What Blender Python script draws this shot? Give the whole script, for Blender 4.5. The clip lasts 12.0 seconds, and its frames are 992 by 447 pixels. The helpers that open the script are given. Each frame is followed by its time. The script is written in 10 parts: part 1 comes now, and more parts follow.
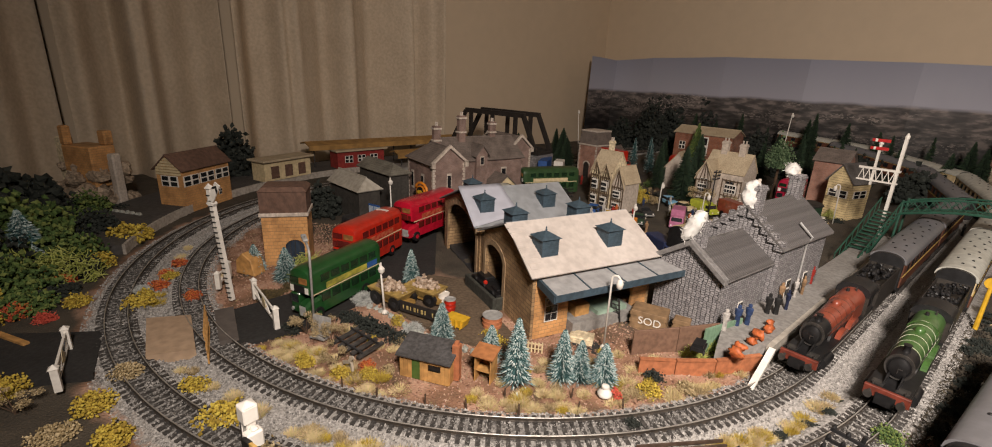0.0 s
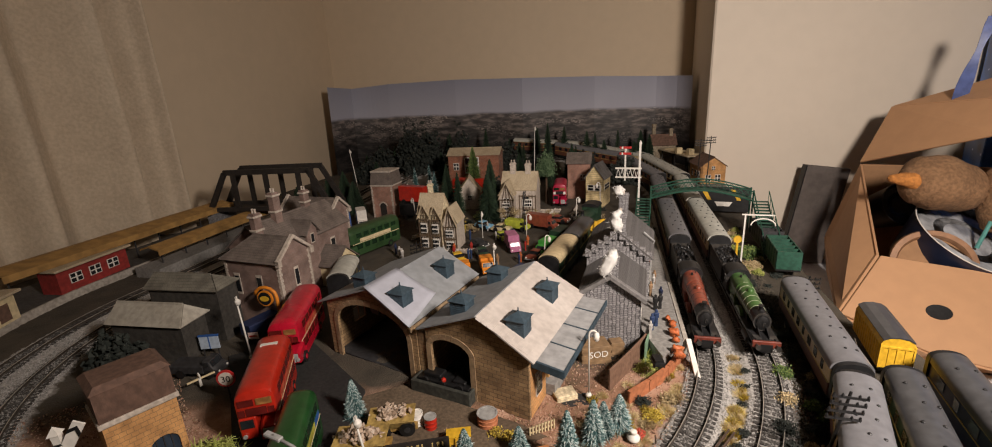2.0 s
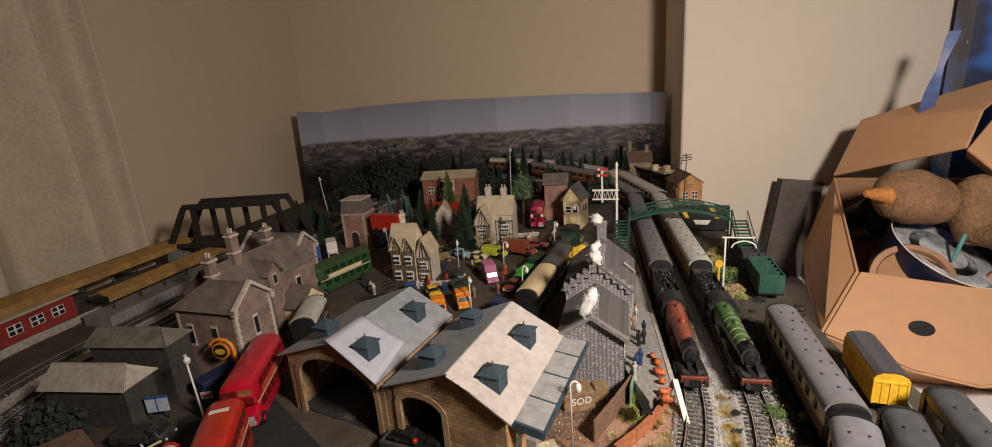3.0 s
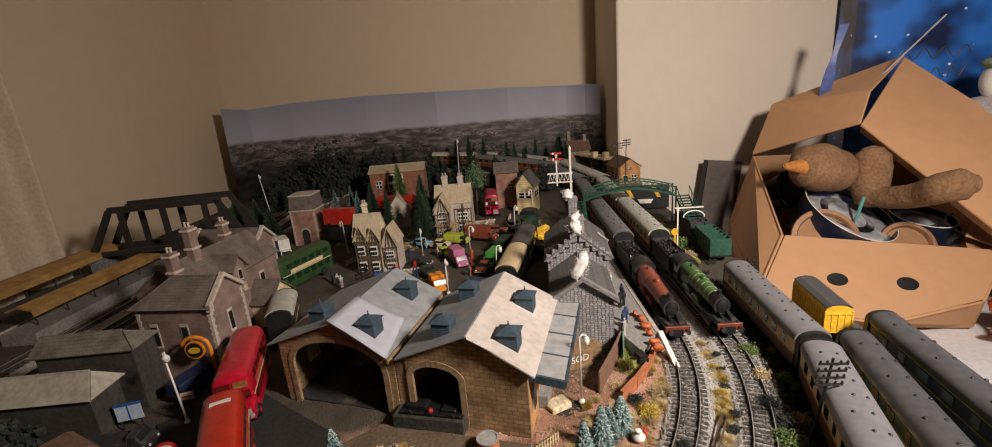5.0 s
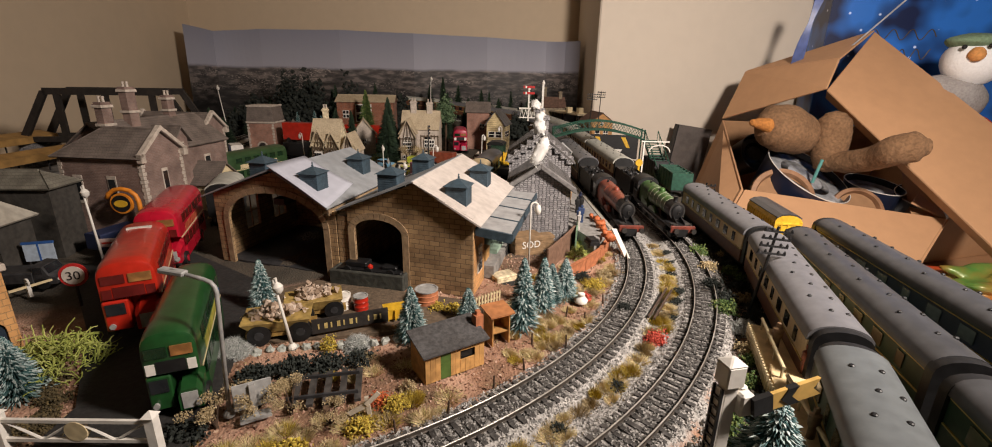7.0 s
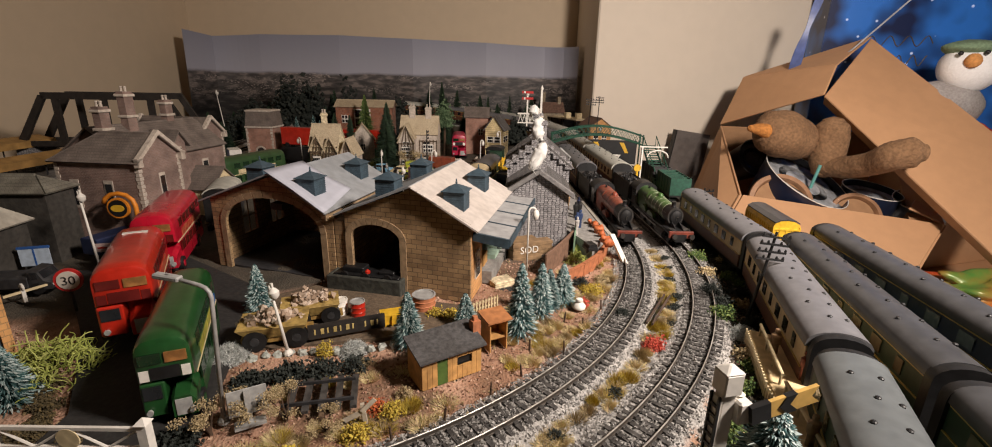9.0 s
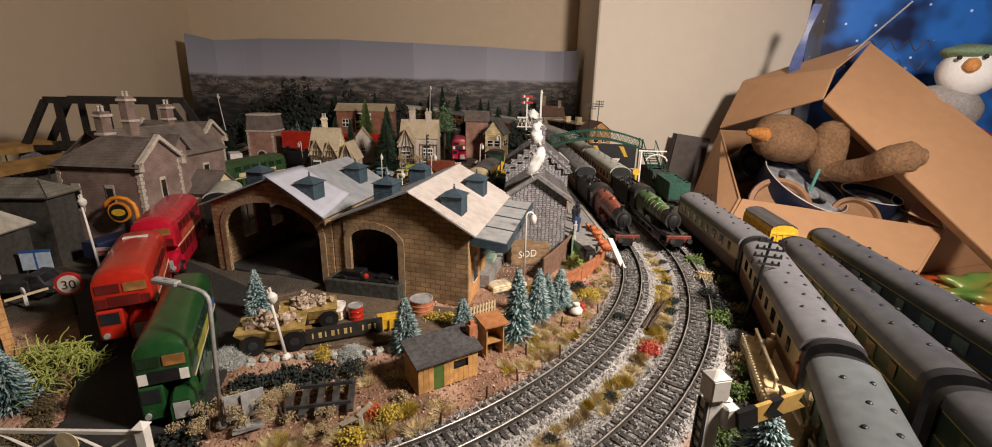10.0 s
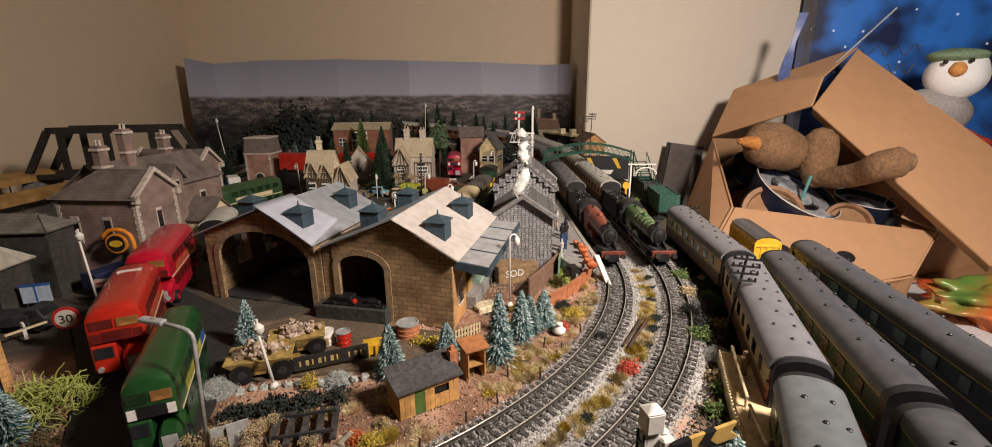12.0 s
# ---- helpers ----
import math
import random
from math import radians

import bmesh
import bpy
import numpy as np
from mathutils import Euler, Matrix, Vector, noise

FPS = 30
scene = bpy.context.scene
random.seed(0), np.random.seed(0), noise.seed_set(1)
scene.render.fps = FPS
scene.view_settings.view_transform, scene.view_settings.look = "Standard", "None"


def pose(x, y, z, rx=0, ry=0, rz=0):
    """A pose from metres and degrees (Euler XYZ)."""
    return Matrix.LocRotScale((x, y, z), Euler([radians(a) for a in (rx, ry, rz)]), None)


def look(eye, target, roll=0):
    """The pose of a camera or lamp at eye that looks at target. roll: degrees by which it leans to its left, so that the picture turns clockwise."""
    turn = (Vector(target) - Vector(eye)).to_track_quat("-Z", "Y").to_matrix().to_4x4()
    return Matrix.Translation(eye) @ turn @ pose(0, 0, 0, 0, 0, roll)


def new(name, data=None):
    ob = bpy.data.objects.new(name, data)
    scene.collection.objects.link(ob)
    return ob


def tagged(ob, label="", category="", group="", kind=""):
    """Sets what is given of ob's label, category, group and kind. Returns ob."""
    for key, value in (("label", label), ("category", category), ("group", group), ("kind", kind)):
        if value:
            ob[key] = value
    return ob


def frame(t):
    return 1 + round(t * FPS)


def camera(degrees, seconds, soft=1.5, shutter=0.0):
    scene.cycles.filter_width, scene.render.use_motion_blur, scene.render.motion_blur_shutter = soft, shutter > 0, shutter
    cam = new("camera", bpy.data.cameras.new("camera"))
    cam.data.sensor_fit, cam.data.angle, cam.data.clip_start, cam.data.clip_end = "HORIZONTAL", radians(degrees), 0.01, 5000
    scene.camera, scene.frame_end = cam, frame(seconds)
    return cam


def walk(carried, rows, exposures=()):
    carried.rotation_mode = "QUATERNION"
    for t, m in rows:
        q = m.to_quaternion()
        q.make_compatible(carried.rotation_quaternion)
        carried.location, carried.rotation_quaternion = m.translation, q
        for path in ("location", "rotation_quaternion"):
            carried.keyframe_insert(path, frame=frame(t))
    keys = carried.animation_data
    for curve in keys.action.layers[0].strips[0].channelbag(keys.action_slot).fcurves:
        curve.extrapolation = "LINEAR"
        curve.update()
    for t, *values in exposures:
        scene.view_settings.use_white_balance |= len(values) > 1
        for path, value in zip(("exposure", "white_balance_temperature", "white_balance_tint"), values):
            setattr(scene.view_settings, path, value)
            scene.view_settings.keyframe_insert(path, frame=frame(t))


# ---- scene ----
cam = camera(93.3, 12.0, soft=1.0)
PATH = [
    (0, (0.067, 0.052, 0.219), (-1.383, 1.292, -0.378), 2.6),
    (0.5, (0.02, 0.065, 0.254), (-1.339, 1.417, -0.316), -2.5),
    (1, (-0.029, -0.006, 0.262), (-1.081, 1.601, -0.299), 2.1),
    (1.5, (-0.116, -0.046, 0.292), (-0.663, 1.792, -0.277), -5.0),
    (2, (-0.122, -0.031, 0.288), (-0.615, 1.823, -0.28), -3.0),
    (2.5, (-0.105, 0.014, 0.305), (-0.574, 1.886, -0.221), -3.3),
    (4.5, (-0.198, -0.026, 0.299), (-0.368, 1.896, -0.226), -6.0),
    (5, (-0.189, -0.021, 0.283), (-0.291, 1.904, -0.251), -5.0),
    (5.5, (-0.182, -0.007, 0.232), (-0.215, 1.918, -0.313), -2.6),
    (6, (-0.173, -0.015, 0.167), (-0.17, 1.894, -0.43), -0.4),
    (6.5, (-0.174, -0.031, 0.167), (-0.157, 1.877, -0.432), 0.6),
    (7, (-0.178, -0.037, 0.171), (-0.157, 1.872, -0.426), 1.1),
    (9, (-0.177, -0.036, 0.171), (-0.152, 1.879, -0.406), 1.2),
    (9.5, (-0.178, -0.038, 0.171), (-0.16, 1.879, -0.398), 1.2),
    (10, (-0.174, -0.038, 0.173), (-0.154, 1.881, -0.392), 1.2),
    (10.5, (-0.168, -0.035, 0.179), (-0.147, 1.886, -0.378), 1.0),
    (11, (-0.161, -0.04, 0.18), (-0.142, 1.883, -0.37), 0.1),
    (11.5, (-0.152, -0.043, 0.18), (-0.139, 1.882, -0.362), -0.4),
    (12, (-0.156, -0.045, 0.188), (-0.153, 1.884, -0.34), -0.5),
]
walk(cam, [(t, look(eye, target, roll)) for t, eye, target, roll in PATH],
     exposures=[(0.0, -0.10), (0.6, -0.08), (1.5, -0.14), (2.7, -0.17), (4.5, -0.12), (6.0, 0.02), (7.0, 0.08), (12.0, 0.04)])

# ---- world and lights ----
world = bpy.data.worlds.new("room_dark")
world.use_nodes = True
world.node_tree.nodes["Background"].inputs[0].default_value = (1.0, 0.86, 0.68, 1)
world.node_tree.nodes["Background"].inputs[1].default_value = 0.003
scene.world = world


def area_light(name, eye, target, size, watts, colour, spread=180):
    data = bpy.data.lights.new(name, "AREA")
    data.spread = radians(spread)
    data.shape, data.size, data.energy, data.color = "DISK", size, watts, colour
    ob = new(name, data)
    ob.matrix_world = look(eye, target)
    return ob


area_light("table_lamp_light", (0.29, 0.00, 0.545), (0.01, 0.95, 0.0), 0.13, 12.3, (1.0, 0.87, 0.775), 160)
# added weak overhead fill, no real fitting; stands in for bounced light
area_light("unseen_fill_light", (0.2, -0.5, 1.60), (-0.1, 0.6, 0.0), 0.30, 0.6, (1.0, 0.85, 0.66))

# ---- materials ----


def mat(name, col, rough=0.7, metal=0.0, var=0.25, scale=150.0, bump=0.15, col2=None, spot=0.0, coat=0.0, detail=6.0):
    """A painted or natural surface: two scales of tone, fine relief, uneven gloss."""
    m = bpy.data.materials.new(name)
    m.use_nodes = True
    nt = m.node_tree
    nd, ln = nt.nodes, nt.links
    b = nd["Principled BSDF"]
    tc = nd.new("ShaderNodeTexCoord")
    n1 = nd.new("ShaderNodeTexNoise")
    n1.inputs["Scale"].default_value, n1.inputs["Detail"].default_value = scale, detail
    n2 = nd.new("ShaderNodeTexNoise")
    n2.inputs["Scale"].default_value, n2.inputs["Detail"].default_value = scale * 0.12, 3.0
    ln.new(tc.outputs["Object"], n1.inputs["Vector"])
    ln.new(tc.outputs["Object"], n2.inputs["Vector"])
    dark = tuple(c * (1 - var) for c in col) if col2 is None else tuple(col2)
    r1 = nd.new("ShaderNodeValToRGB")
    r1.color_ramp.elements[0].position, r1.color_ramp.elements[1].position = 0.36, 0.64
    r1.color_ramp.elements[0].color = (*dark, 1)
    r1.color_ramp.elements[1].color = (*tuple(min(1, c * (1 + 0.3 * var)) for c in col), 1)
    ln.new(n1.outputs["Fac"], r1.inputs["Fac"])
    mx = nd.new("ShaderNodeMix")
    mx.data_type, mx.blend_type = "RGBA", "MULTIPLY"
    mx.inputs[0].default_value = min(1.0, var * 1.6 + spot)
    r2 = nd.new("ShaderNodeValToRGB")
    r2.color_ramp.elements[0].position, r2.color_ramp.elements[1].position = 0.38, 0.62
    r2.color_ramp.elements[0].color = (0.62, 0.58, 0.54, 1)
    r2.color_ramp.elements[1].color = (1, 1, 1, 1)
    ln.new(n2.outputs["Fac"], r2.inputs["Fac"])
    ln.new(r1.outputs["Color"], mx.inputs[6])
    ln.new(r2.outputs["Color"], mx.inputs[7])
    ln.new(mx.outputs[2], b.inputs["Base Color"])
    b.inputs["Roughness"].default_value, b.inputs["Metallic"].default_value = rough, metal
    b.inputs["Coat Weight"].default_value = coat
    if rough < 0.6:
        mr = nd.new("ShaderNodeMapRange")
        mr.inputs["To Min"].default_value, mr.inputs["To Max"].default_value = rough * 0.75, min(1, rough * 1.4)
        ln.new(n2.outputs["Fac"], mr.inputs["Value"])
        ln.new(mr.outputs["Result"], b.inputs["Roughness"])
    if bump:
        bp = nd.new("ShaderNodeBump")
        bp.inputs["Strength"].default_value, bp.inputs["Distance"].default_value = bump, 0.4 / scale
        ln.new(n1.outputs["Fac"], bp.inputs["Height"])
        ln.new(bp.outputs["Normal"], b.inputs["Normal"])
    return m


def brick_mat(name, col, col2, mortar, w, h, rough=0.85, offset=0.5, bump=0.6, axis="XZ"):
    """Courses of stone or brick, w by h metres, recessed joints."""
    m = mat(name, col, rough, 0, 0.25, 350.0, 0.2)
    nt = m.node_tree
    nd, ln = nt.nodes, nt.links
    b = nd["Principled BSDF"]
    tc = nd.new("ShaderNodeTexCoord")
    sp = nd.new("ShaderNodeSeparateXYZ")
    ln.new(tc.outputs["Object"], sp.inputs[0])
    add = nd.new("ShaderNodeMath")
    ln.new(sp.outputs[0], add.inputs[0])
    ln.new(sp.outputs[1], add.inputs[1])
    cb = nd.new("ShaderNodeCombineXYZ")
    ln.new(add.outputs[0], cb.inputs[0])
    ln.new(sp.outputs[2], cb.inputs[1])
    br = nd.new("ShaderNodeTexBrick")
    br.offset = offset
    br.inputs["Scale"].default_value = 1.0
    br.inputs["Brick Width"].default_value, br.inputs["Row Height"].default_value = w, h
    br.inputs["Mortar Size"].default_value, br.inputs["Mortar Smooth"].default_value = h * 0.09, 0.3
    br.inputs["Color1"].default_value, br.inputs["Color2"].default_value = (*col, 1), (*col2, 1)
    br.inputs["Mortar"].default_value = (*mortar, 1)
    ln.new(cb.outputs[0], br.inputs["Vector"])
    mx = nd.new("ShaderNodeMix")
    mx.data_type, mx.blend_type = "RGBA", "MULTIPLY"
    mx.inputs[0].default_value = 0.75
    n = nd.new("ShaderNodeTexNoise")
    n.inputs["Scale"].default_value, n.inputs["Detail"].default_value = 60.0, 6.0
    ln.new(tc.outputs["Object"], n.inputs["Vector"])
    r = nd.new("ShaderNodeValToRGB")
    r.color_ramp.elements[0].position, r.color_ramp.elements[1].position = 0.3, 0.65
    r.color_ramp.elements[0].color, r.color_ramp.elements[1].color = (0.45, 0.42, 0.4, 1), (1.1, 1.08, 1.05, 1)
    ln.new(n.outputs["Fac"], r.inputs["Fac"])
    ln.new(br.outputs["Color"], mx.inputs[6])
    ln.new(r.outputs["Color"], mx.inputs[7])
    ln.new(mx.outputs[2], b.inputs["Base Color"])
    bp = nd.new("ShaderNodeBump")
    bp.invert = True
    bp.inputs["Strength"].default_value, bp.inputs["Distance"].default_value = bump, 0.0008
    ln.new(br.outputs["Fac"], bp.inputs["Height"])
    ln.new(bp.outputs["Normal"], b.inputs["Normal"])
    return m


def rubble_mat(name, col, col2, mortar, scale):
    """Random-coursed rubble: rounded stones of uneven tone in deep joints."""
    m = brick_mat(name, col, col2, mortar, 0.0075, 0.0042)
    nd, ln = m.node_tree.nodes, m.node_tree.links
    b = nd["Principled BSDF"]
    cb = [n_ for n_ in nd if n_.bl_idname == "ShaderNodeCombineXYZ"][0]
    mp = nd.new("ShaderNodeMapping")
    mp.inputs["Scale"].default_value = (scale * 0.8, scale * 1.5, 1.0)
    wob = nd.new("ShaderNodeTexNoise")
    wob.inputs["Scale"].default_value = scale * 0.9
    ln.new(cb.outputs[0], wob.inputs["Vector"])
    sh = nd.new("ShaderNodeVectorMath")
    sh.operation = "MULTIPLY_ADD"
    sh.inputs[1].default_value = (0.0024, 0.0016, 0.0)
    ln.new(wob.outputs["Color"], sh.inputs[0])
    ln.new(cb.outputs[0], sh.inputs[2])
    ln.new(sh.outputs[0], mp.inputs["Vector"])
    ve, vc = nd.new("ShaderNodeTexVoronoi"), nd.new("ShaderNodeTexVoronoi")
    for v_ in (ve, vc):
        v_.voronoi_dimensions = "2D"
        v_.inputs["Scale"].default_value = 1.0
        v_.inputs["Randomness"].default_value = 0.42
        ln.new(mp.outputs["Vector"], v_.inputs["Vector"])
    ve.feature = "DISTANCE_TO_EDGE"
    joint = nd.new("ShaderNodeMapRange")
    joint.inputs["From Min"].default_value, joint.inputs["From Max"].default_value = 0.0, 0.13
    ln.new(ve.outputs["Distance"], joint.inputs["Value"])
    sep = nd.new("ShaderNodeSeparateColor")
    ln.new(vc.outputs["Color"], sep.inputs[0])
    stone = nd.new("ShaderNodeMix")
    stone.data_type = "RGBA"
    stone.inputs[6].default_value, stone.inputs[7].default_value = (*col2, 1), (*col, 1)
    ln.new(sep.outputs[0], stone.inputs[0])
    mx = nd.new("ShaderNodeMix")
    mx.data_type = "RGBA"
    mx.inputs[6].default_value = (*mortar, 1)
    ln.new(joint.outputs["Result"], mx.inputs[0])
    ln.new(stone.outputs[2], mx.inputs[7])
    ln.new(mx.outputs[2], b.inputs["Base Color"])
    bp = nd.new("ShaderNodeBump")
    bp.inputs["Strength"].default_value, bp.inputs["Distance"].default_value = 1.0, 0.0012
    ln.new(joint.outputs["Result"], bp.inputs["Height"])
    ln.new(bp.outputs["Normal"], b.inputs["Normal"])
    return m


def tiles_mat(name, col, col2, w, h):
    return brick_mat(name, col, col2, tuple(c * 0.62 for c in col), w, h, 0.75, 0.5, 0.4)


def glass_mat(name, col=(0.02, 0.022, 0.025), rough=0.12):
    m = mat(name, col, rough, 0, 0.3, 90, 0.0)
    m.node_tree.nodes["Principled BSDF"].inputs["Specular IOR Level"].default_value = 0.6
    return m


WALLPAINT = mat("cream_wall_paint", (0.62, 0.50, 0.36), 0.8, 0, 0.025, 30, 0.02)
CHIMNEYPAINT = mat("pale_wall_paint", (0.74, 0.65, 0.54), 0.75, 0, 0.02, 30, 0.02)
CEILPAINT = mat("white_ceiling_paint", (0.78, 0.74, 0.68), 0.9, 0, 0.05, 40, 0.05)
CARPET = mat("brown_carpet", (0.18, 0.12, 0.08), 0.95, 0, 0.4, 300, 0.6)
CURTAIN = mat("beige_curtain_cloth", (0.56, 0.46, 0.34), 0.85, 0, 0.12, 160, 0.25)
BLACK = mat("black_plastic", (0.012, 0.012, 0.013), 0.45, 0, 0.4, 200, 0.1)
DARK = mat("dark_grey_paint", (0.035, 0.035, 0.038), 0.6, 0, 0.4, 200, 0.2)
RAILM = mat("nickel_rail", (0.66, 0.63, 0.58), 0.36, 0.7, 0.25, 120, 0.05)
WEBM = mat("dull_rail_web", (0.075, 0.062, 0.050), 0.55, 0.3, 0.35, 200, 0.1)
SLEEPER = mat("dark_sleeper_plastic", (0.062, 0.057, 0.053), 0.7, 0, 0.5, 250, 0.3)
STEEL = mat("grey_metal_paint", (0.42, 0.42, 0.41), 0.5, 0.2, 0.25, 200, 0.1)
WHITEP = mat("white_plastic", (0.75, 0.72, 0.66), 0.5, 0, 0.12, 200, 0.08)
CREAM = mat("cream_paint", (0.68, 0.56, 0.34), 0.5, 0, 0.18, 200, 0.1)
REDP2 = mat("cherry_bus_enamel", (0.46, 0.008, 0.028), 0.26, 0, 0.2, 120, 0.03, coat=0.4)
REDP = mat("red_bus_enamel", (0.46, 0.022, 0.010), 0.28, 0, 0.2, 120, 0.03, coat=0.4)
GREENP = mat("green_bus_enamel", (0.014, 0.070, 0.018), 0.3, 0, 0.25, 120, 0.03, coat=0.4)
YELLOWP = mat("yellow_paint", (0.70, 0.42, 0.03), 0.45, 0, 0.2, 200, 0.1)
ORANGEP = mat("orange_paint", (0.75, 0.25, 0.02), 0.5, 0, 0.2, 200, 0.1)
BLUEP = mat("blue_paint", (0.03, 0.10, 0.32), 0.45, 0, 0.2, 200, 0.1)
PINKP = mat("mauve_paint", (0.45, 0.16, 0.28), 0.45, 0, 0.2, 200, 0.1)
LIMEP = mat("lime_paint", (0.45, 0.50, 0.05), 0.45, 0, 0.2, 200, 0.1)
MAROON = mat("maroon_loco_paint", (0.25, 0.058, 0.032), 0.36, 0, 0.25, 160, 0.05, coat=0.2)
LOCOGREEN = mat("apple_green_loco_paint", (0.052, 0.125, 0.030), 0.35, 0, 0.25, 160, 0.05, coat=0.2)
COACHROOF = mat("grey_coach_roof", (0.15, 0.15, 0.16), 0.38, 0, 0.15, 130, 0.03)
COACHROOFD = mat("dark_coach_roof", (0.058, 0.059, 0.063), 0.30, 0, 0.2, 130, 0.02)
COACHROOFL = mat("pale_coach_roof", (0.46, 0.46, 0.41), 0.55, 0, 0.2, 130, 0.06)
COACHROOFT = mat("blue_grey_coach_roof", (0.115, 0.127, 0.132), 0.33, 0, 0.15, 130, 0.02)
WAISTLINE = mat("coach_lining_yellow", (0.50, 0.36, 0.10), 0.45, 0, 0.2, 200, 0.05)
COACHCREAM = mat("coach_cream", (0.58, 0.46, 0.27), 0.45, 0, 0.15, 200, 0.05)
COACHBROWN = mat("coach_brown", (0.12, 0.045, 0.025), 0.45, 0, 0.2, 200, 0.05)
COACHBLUE = mat("coach_navy", (0.02, 0.03, 0.08), 0.4, 0, 0.2, 200, 0.05)
COACHGREEN = mat("coach_green", (0.02, 0.05, 0.028), 0.4, 0, 0.2, 200, 0.05)
COACHMAROON = mat("coach_maroon_edge", (0.16, 0.03, 0.02), 0.45, 0, 0.25, 200, 0.05)
GLASS = glass_mat("dark_window_glazing")
GLASSR = glass_mat("red_tinted_glazing", (0.13, 0.014, 0.012), 0.15)
GLASSG = glass_mat("green_tinted_glazing", (0.012, 0.035, 0.016), 0.15)
# pale reflections in the navy coaches' windows are put into this base colour
GLASSB = glass_mat("pale_reflection_glazing", (0.16, 0.19, 0.24), 0.2)
GLASSW = glass_mat("blue_tower_glazing", (0.035, 0.05, 0.075), 0.2)
GLASSK = glass_mat("khaki_coach_glazing", (0.12, 0.105, 0.06), 0.2)
SHEDSTONE = brick_mat("shed_sandstone_courses", (0.40, 0.265, 0.135), (0.27, 0.17, 0.085), (0.17, 0.11, 0.06), 0.0085, 0.0042)
SHEDTRIM = mat("shed_pale_quoin_card", (0.36, 0.25, 0.145), 0.8, 0, 0.3, 200, 0.2)
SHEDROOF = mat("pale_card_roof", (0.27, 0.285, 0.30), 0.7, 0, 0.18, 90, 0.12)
# paler copy for the east slope: the lamplight it faces is in its colour
SHEDROOFLIT = mat("lamplit_card_roof", (0.52, 0.47, 0.43), 0.65, 0, 0.14, 140, 0.12, spot=0.1)
PAPER = mat("white_paper_sheet", (0.40, 0.41, 0.47), 0.75, 0, 0.08, 80, 0.1)
SLATEB = mat("slate_blue_card", (0.045, 0.075, 0.10), 0.6, 0, 0.3, 220, 0.2)
SLATE = tiles_mat("grey_slate_rows", (0.15, 0.142, 0.14), (0.125, 0.12, 0.118), 0.0036, 0.0024)
SLATEP = tiles_mat("purple_grey_slate_rows", (0.185, 0.152, 0.132), (0.16, 0.132, 0.118), 0.0036, 0.0024)
GREYSTONE = rubble_mat("grey_rubble_stone", (0.34, 0.325, 0.325), (0.20, 0.19, 0.195), (0.09, 0.086, 0.087), 300.0)
STATIONBRICK = brick_mat("station_mauve_brick", (0.27, 0.18, 0.15), (0.22, 0.145, 0.125), (0.30, 0.25, 0.22), 0.0036, 0.0016)
TOWERBRICK = brick_mat("ochre_stone_card", (0.62, 0.33, 0.125), (0.54, 0.28, 0.105), (0.42, 0.25, 0.11), 0.0065, 0.0038)
REDBRICK = brick_mat("red_brick_card", (0.34, 0.13, 0.07), (0.27, 0.10, 0.055), (0.32, 0.26, 0.22), 0.004, 0.0016)
STONETRIM = mat("pale_stone_trim", (0.54, 0.47, 0.40), 0.8, 0, 0.25, 260, 0.2)
BUFFSTONE = mat("buff_resin_stone", (0.76, 0.65, 0.44), 0.8, 0, 0.4, 260, 0.5)
BUFFROOF = mat("buff_resin_roof", (0.50, 0.41, 0.28), 0.8, 0, 0.25, 500, 0.25)
TIMBER = mat("honey_timber", (0.55, 0.30, 0.10), 0.65, 0, 0.3, 160, 0.2)
CRATEWOOD = mat("brown_crate_wood", (0.26, 0.165, 0.085), 0.75, 0, 0.3, 160, 0.2)
ADVERT = mat("olive_yellow_advert", (0.42, 0.38, 0.06), 0.4, 0, 0.5, 160, 0.02, col2=(0.22, 0.22, 0.05))
TIMBERD = mat("dark_timber", (0.025, 0.02, 0.017), 0.7, 0, 0.4, 160, 0.3)
# near black: shade of unlit shed walls as colour; also the smoke trough
SHADESOOT = mat("shade_and_soot_dark", (0.055, 0.05, 0.043), 0.85, 0, 0.35, 200, 0.3)
SAGEROOF = tiles_mat("sage_grey_slate_rows", (0.20, 0.19, 0.155), (0.18, 0.17, 0.14), 0.0036, 0.0024)
BROWNROOF = mat("brown_felt_roof", (0.15, 0.085, 0.06), 0.8, 0, 0.3, 160, 0.25)
FELT = mat("dark_roofing_felt", (0.075, 0.072, 0.072), 0.85, 0, 0.4, 350, 0.5)
PINKBRICK = brick_mat("pink_brick_card", (0.42, 0.23, 0.17), (0.36, 0.19, 0.14), (0.36, 0.28, 0.24), 0.004, 0.0016)
PLATFORM = mat("grey_platform_paint", (0.26, 0.25, 0.235), 0.85, 0, 0.25, 260, 0.25)
ROADM = mat("dark_grey_road", (0.024, 0.023, 0.022), 0.85, 0, 0.35, 300, 0.35)
TERRACOTTA = mat("orange_brick_walling", (0.44, 0.16, 0.07), 0.75, 0, 0.25, 240, 0.25)
BROWNWALL = mat("brown_fence_panel", (0.20, 0.115, 0.075), 0.75, 0, 0.25, 240, 0.25)
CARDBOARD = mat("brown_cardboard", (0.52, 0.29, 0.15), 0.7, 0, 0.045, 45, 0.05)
# darker tone of the card: back, bottom, lid edge and ring plates
CARDDARK = mat("darker_cardboard", (0.36, 0.20, 0.10), 0.85, 0, 0.12, 60, 0.1)
PLUSH = mat("brown_plush", (0.27, 0.15, 0.075), 0.95, 0, 0.30, 190, 1.0)
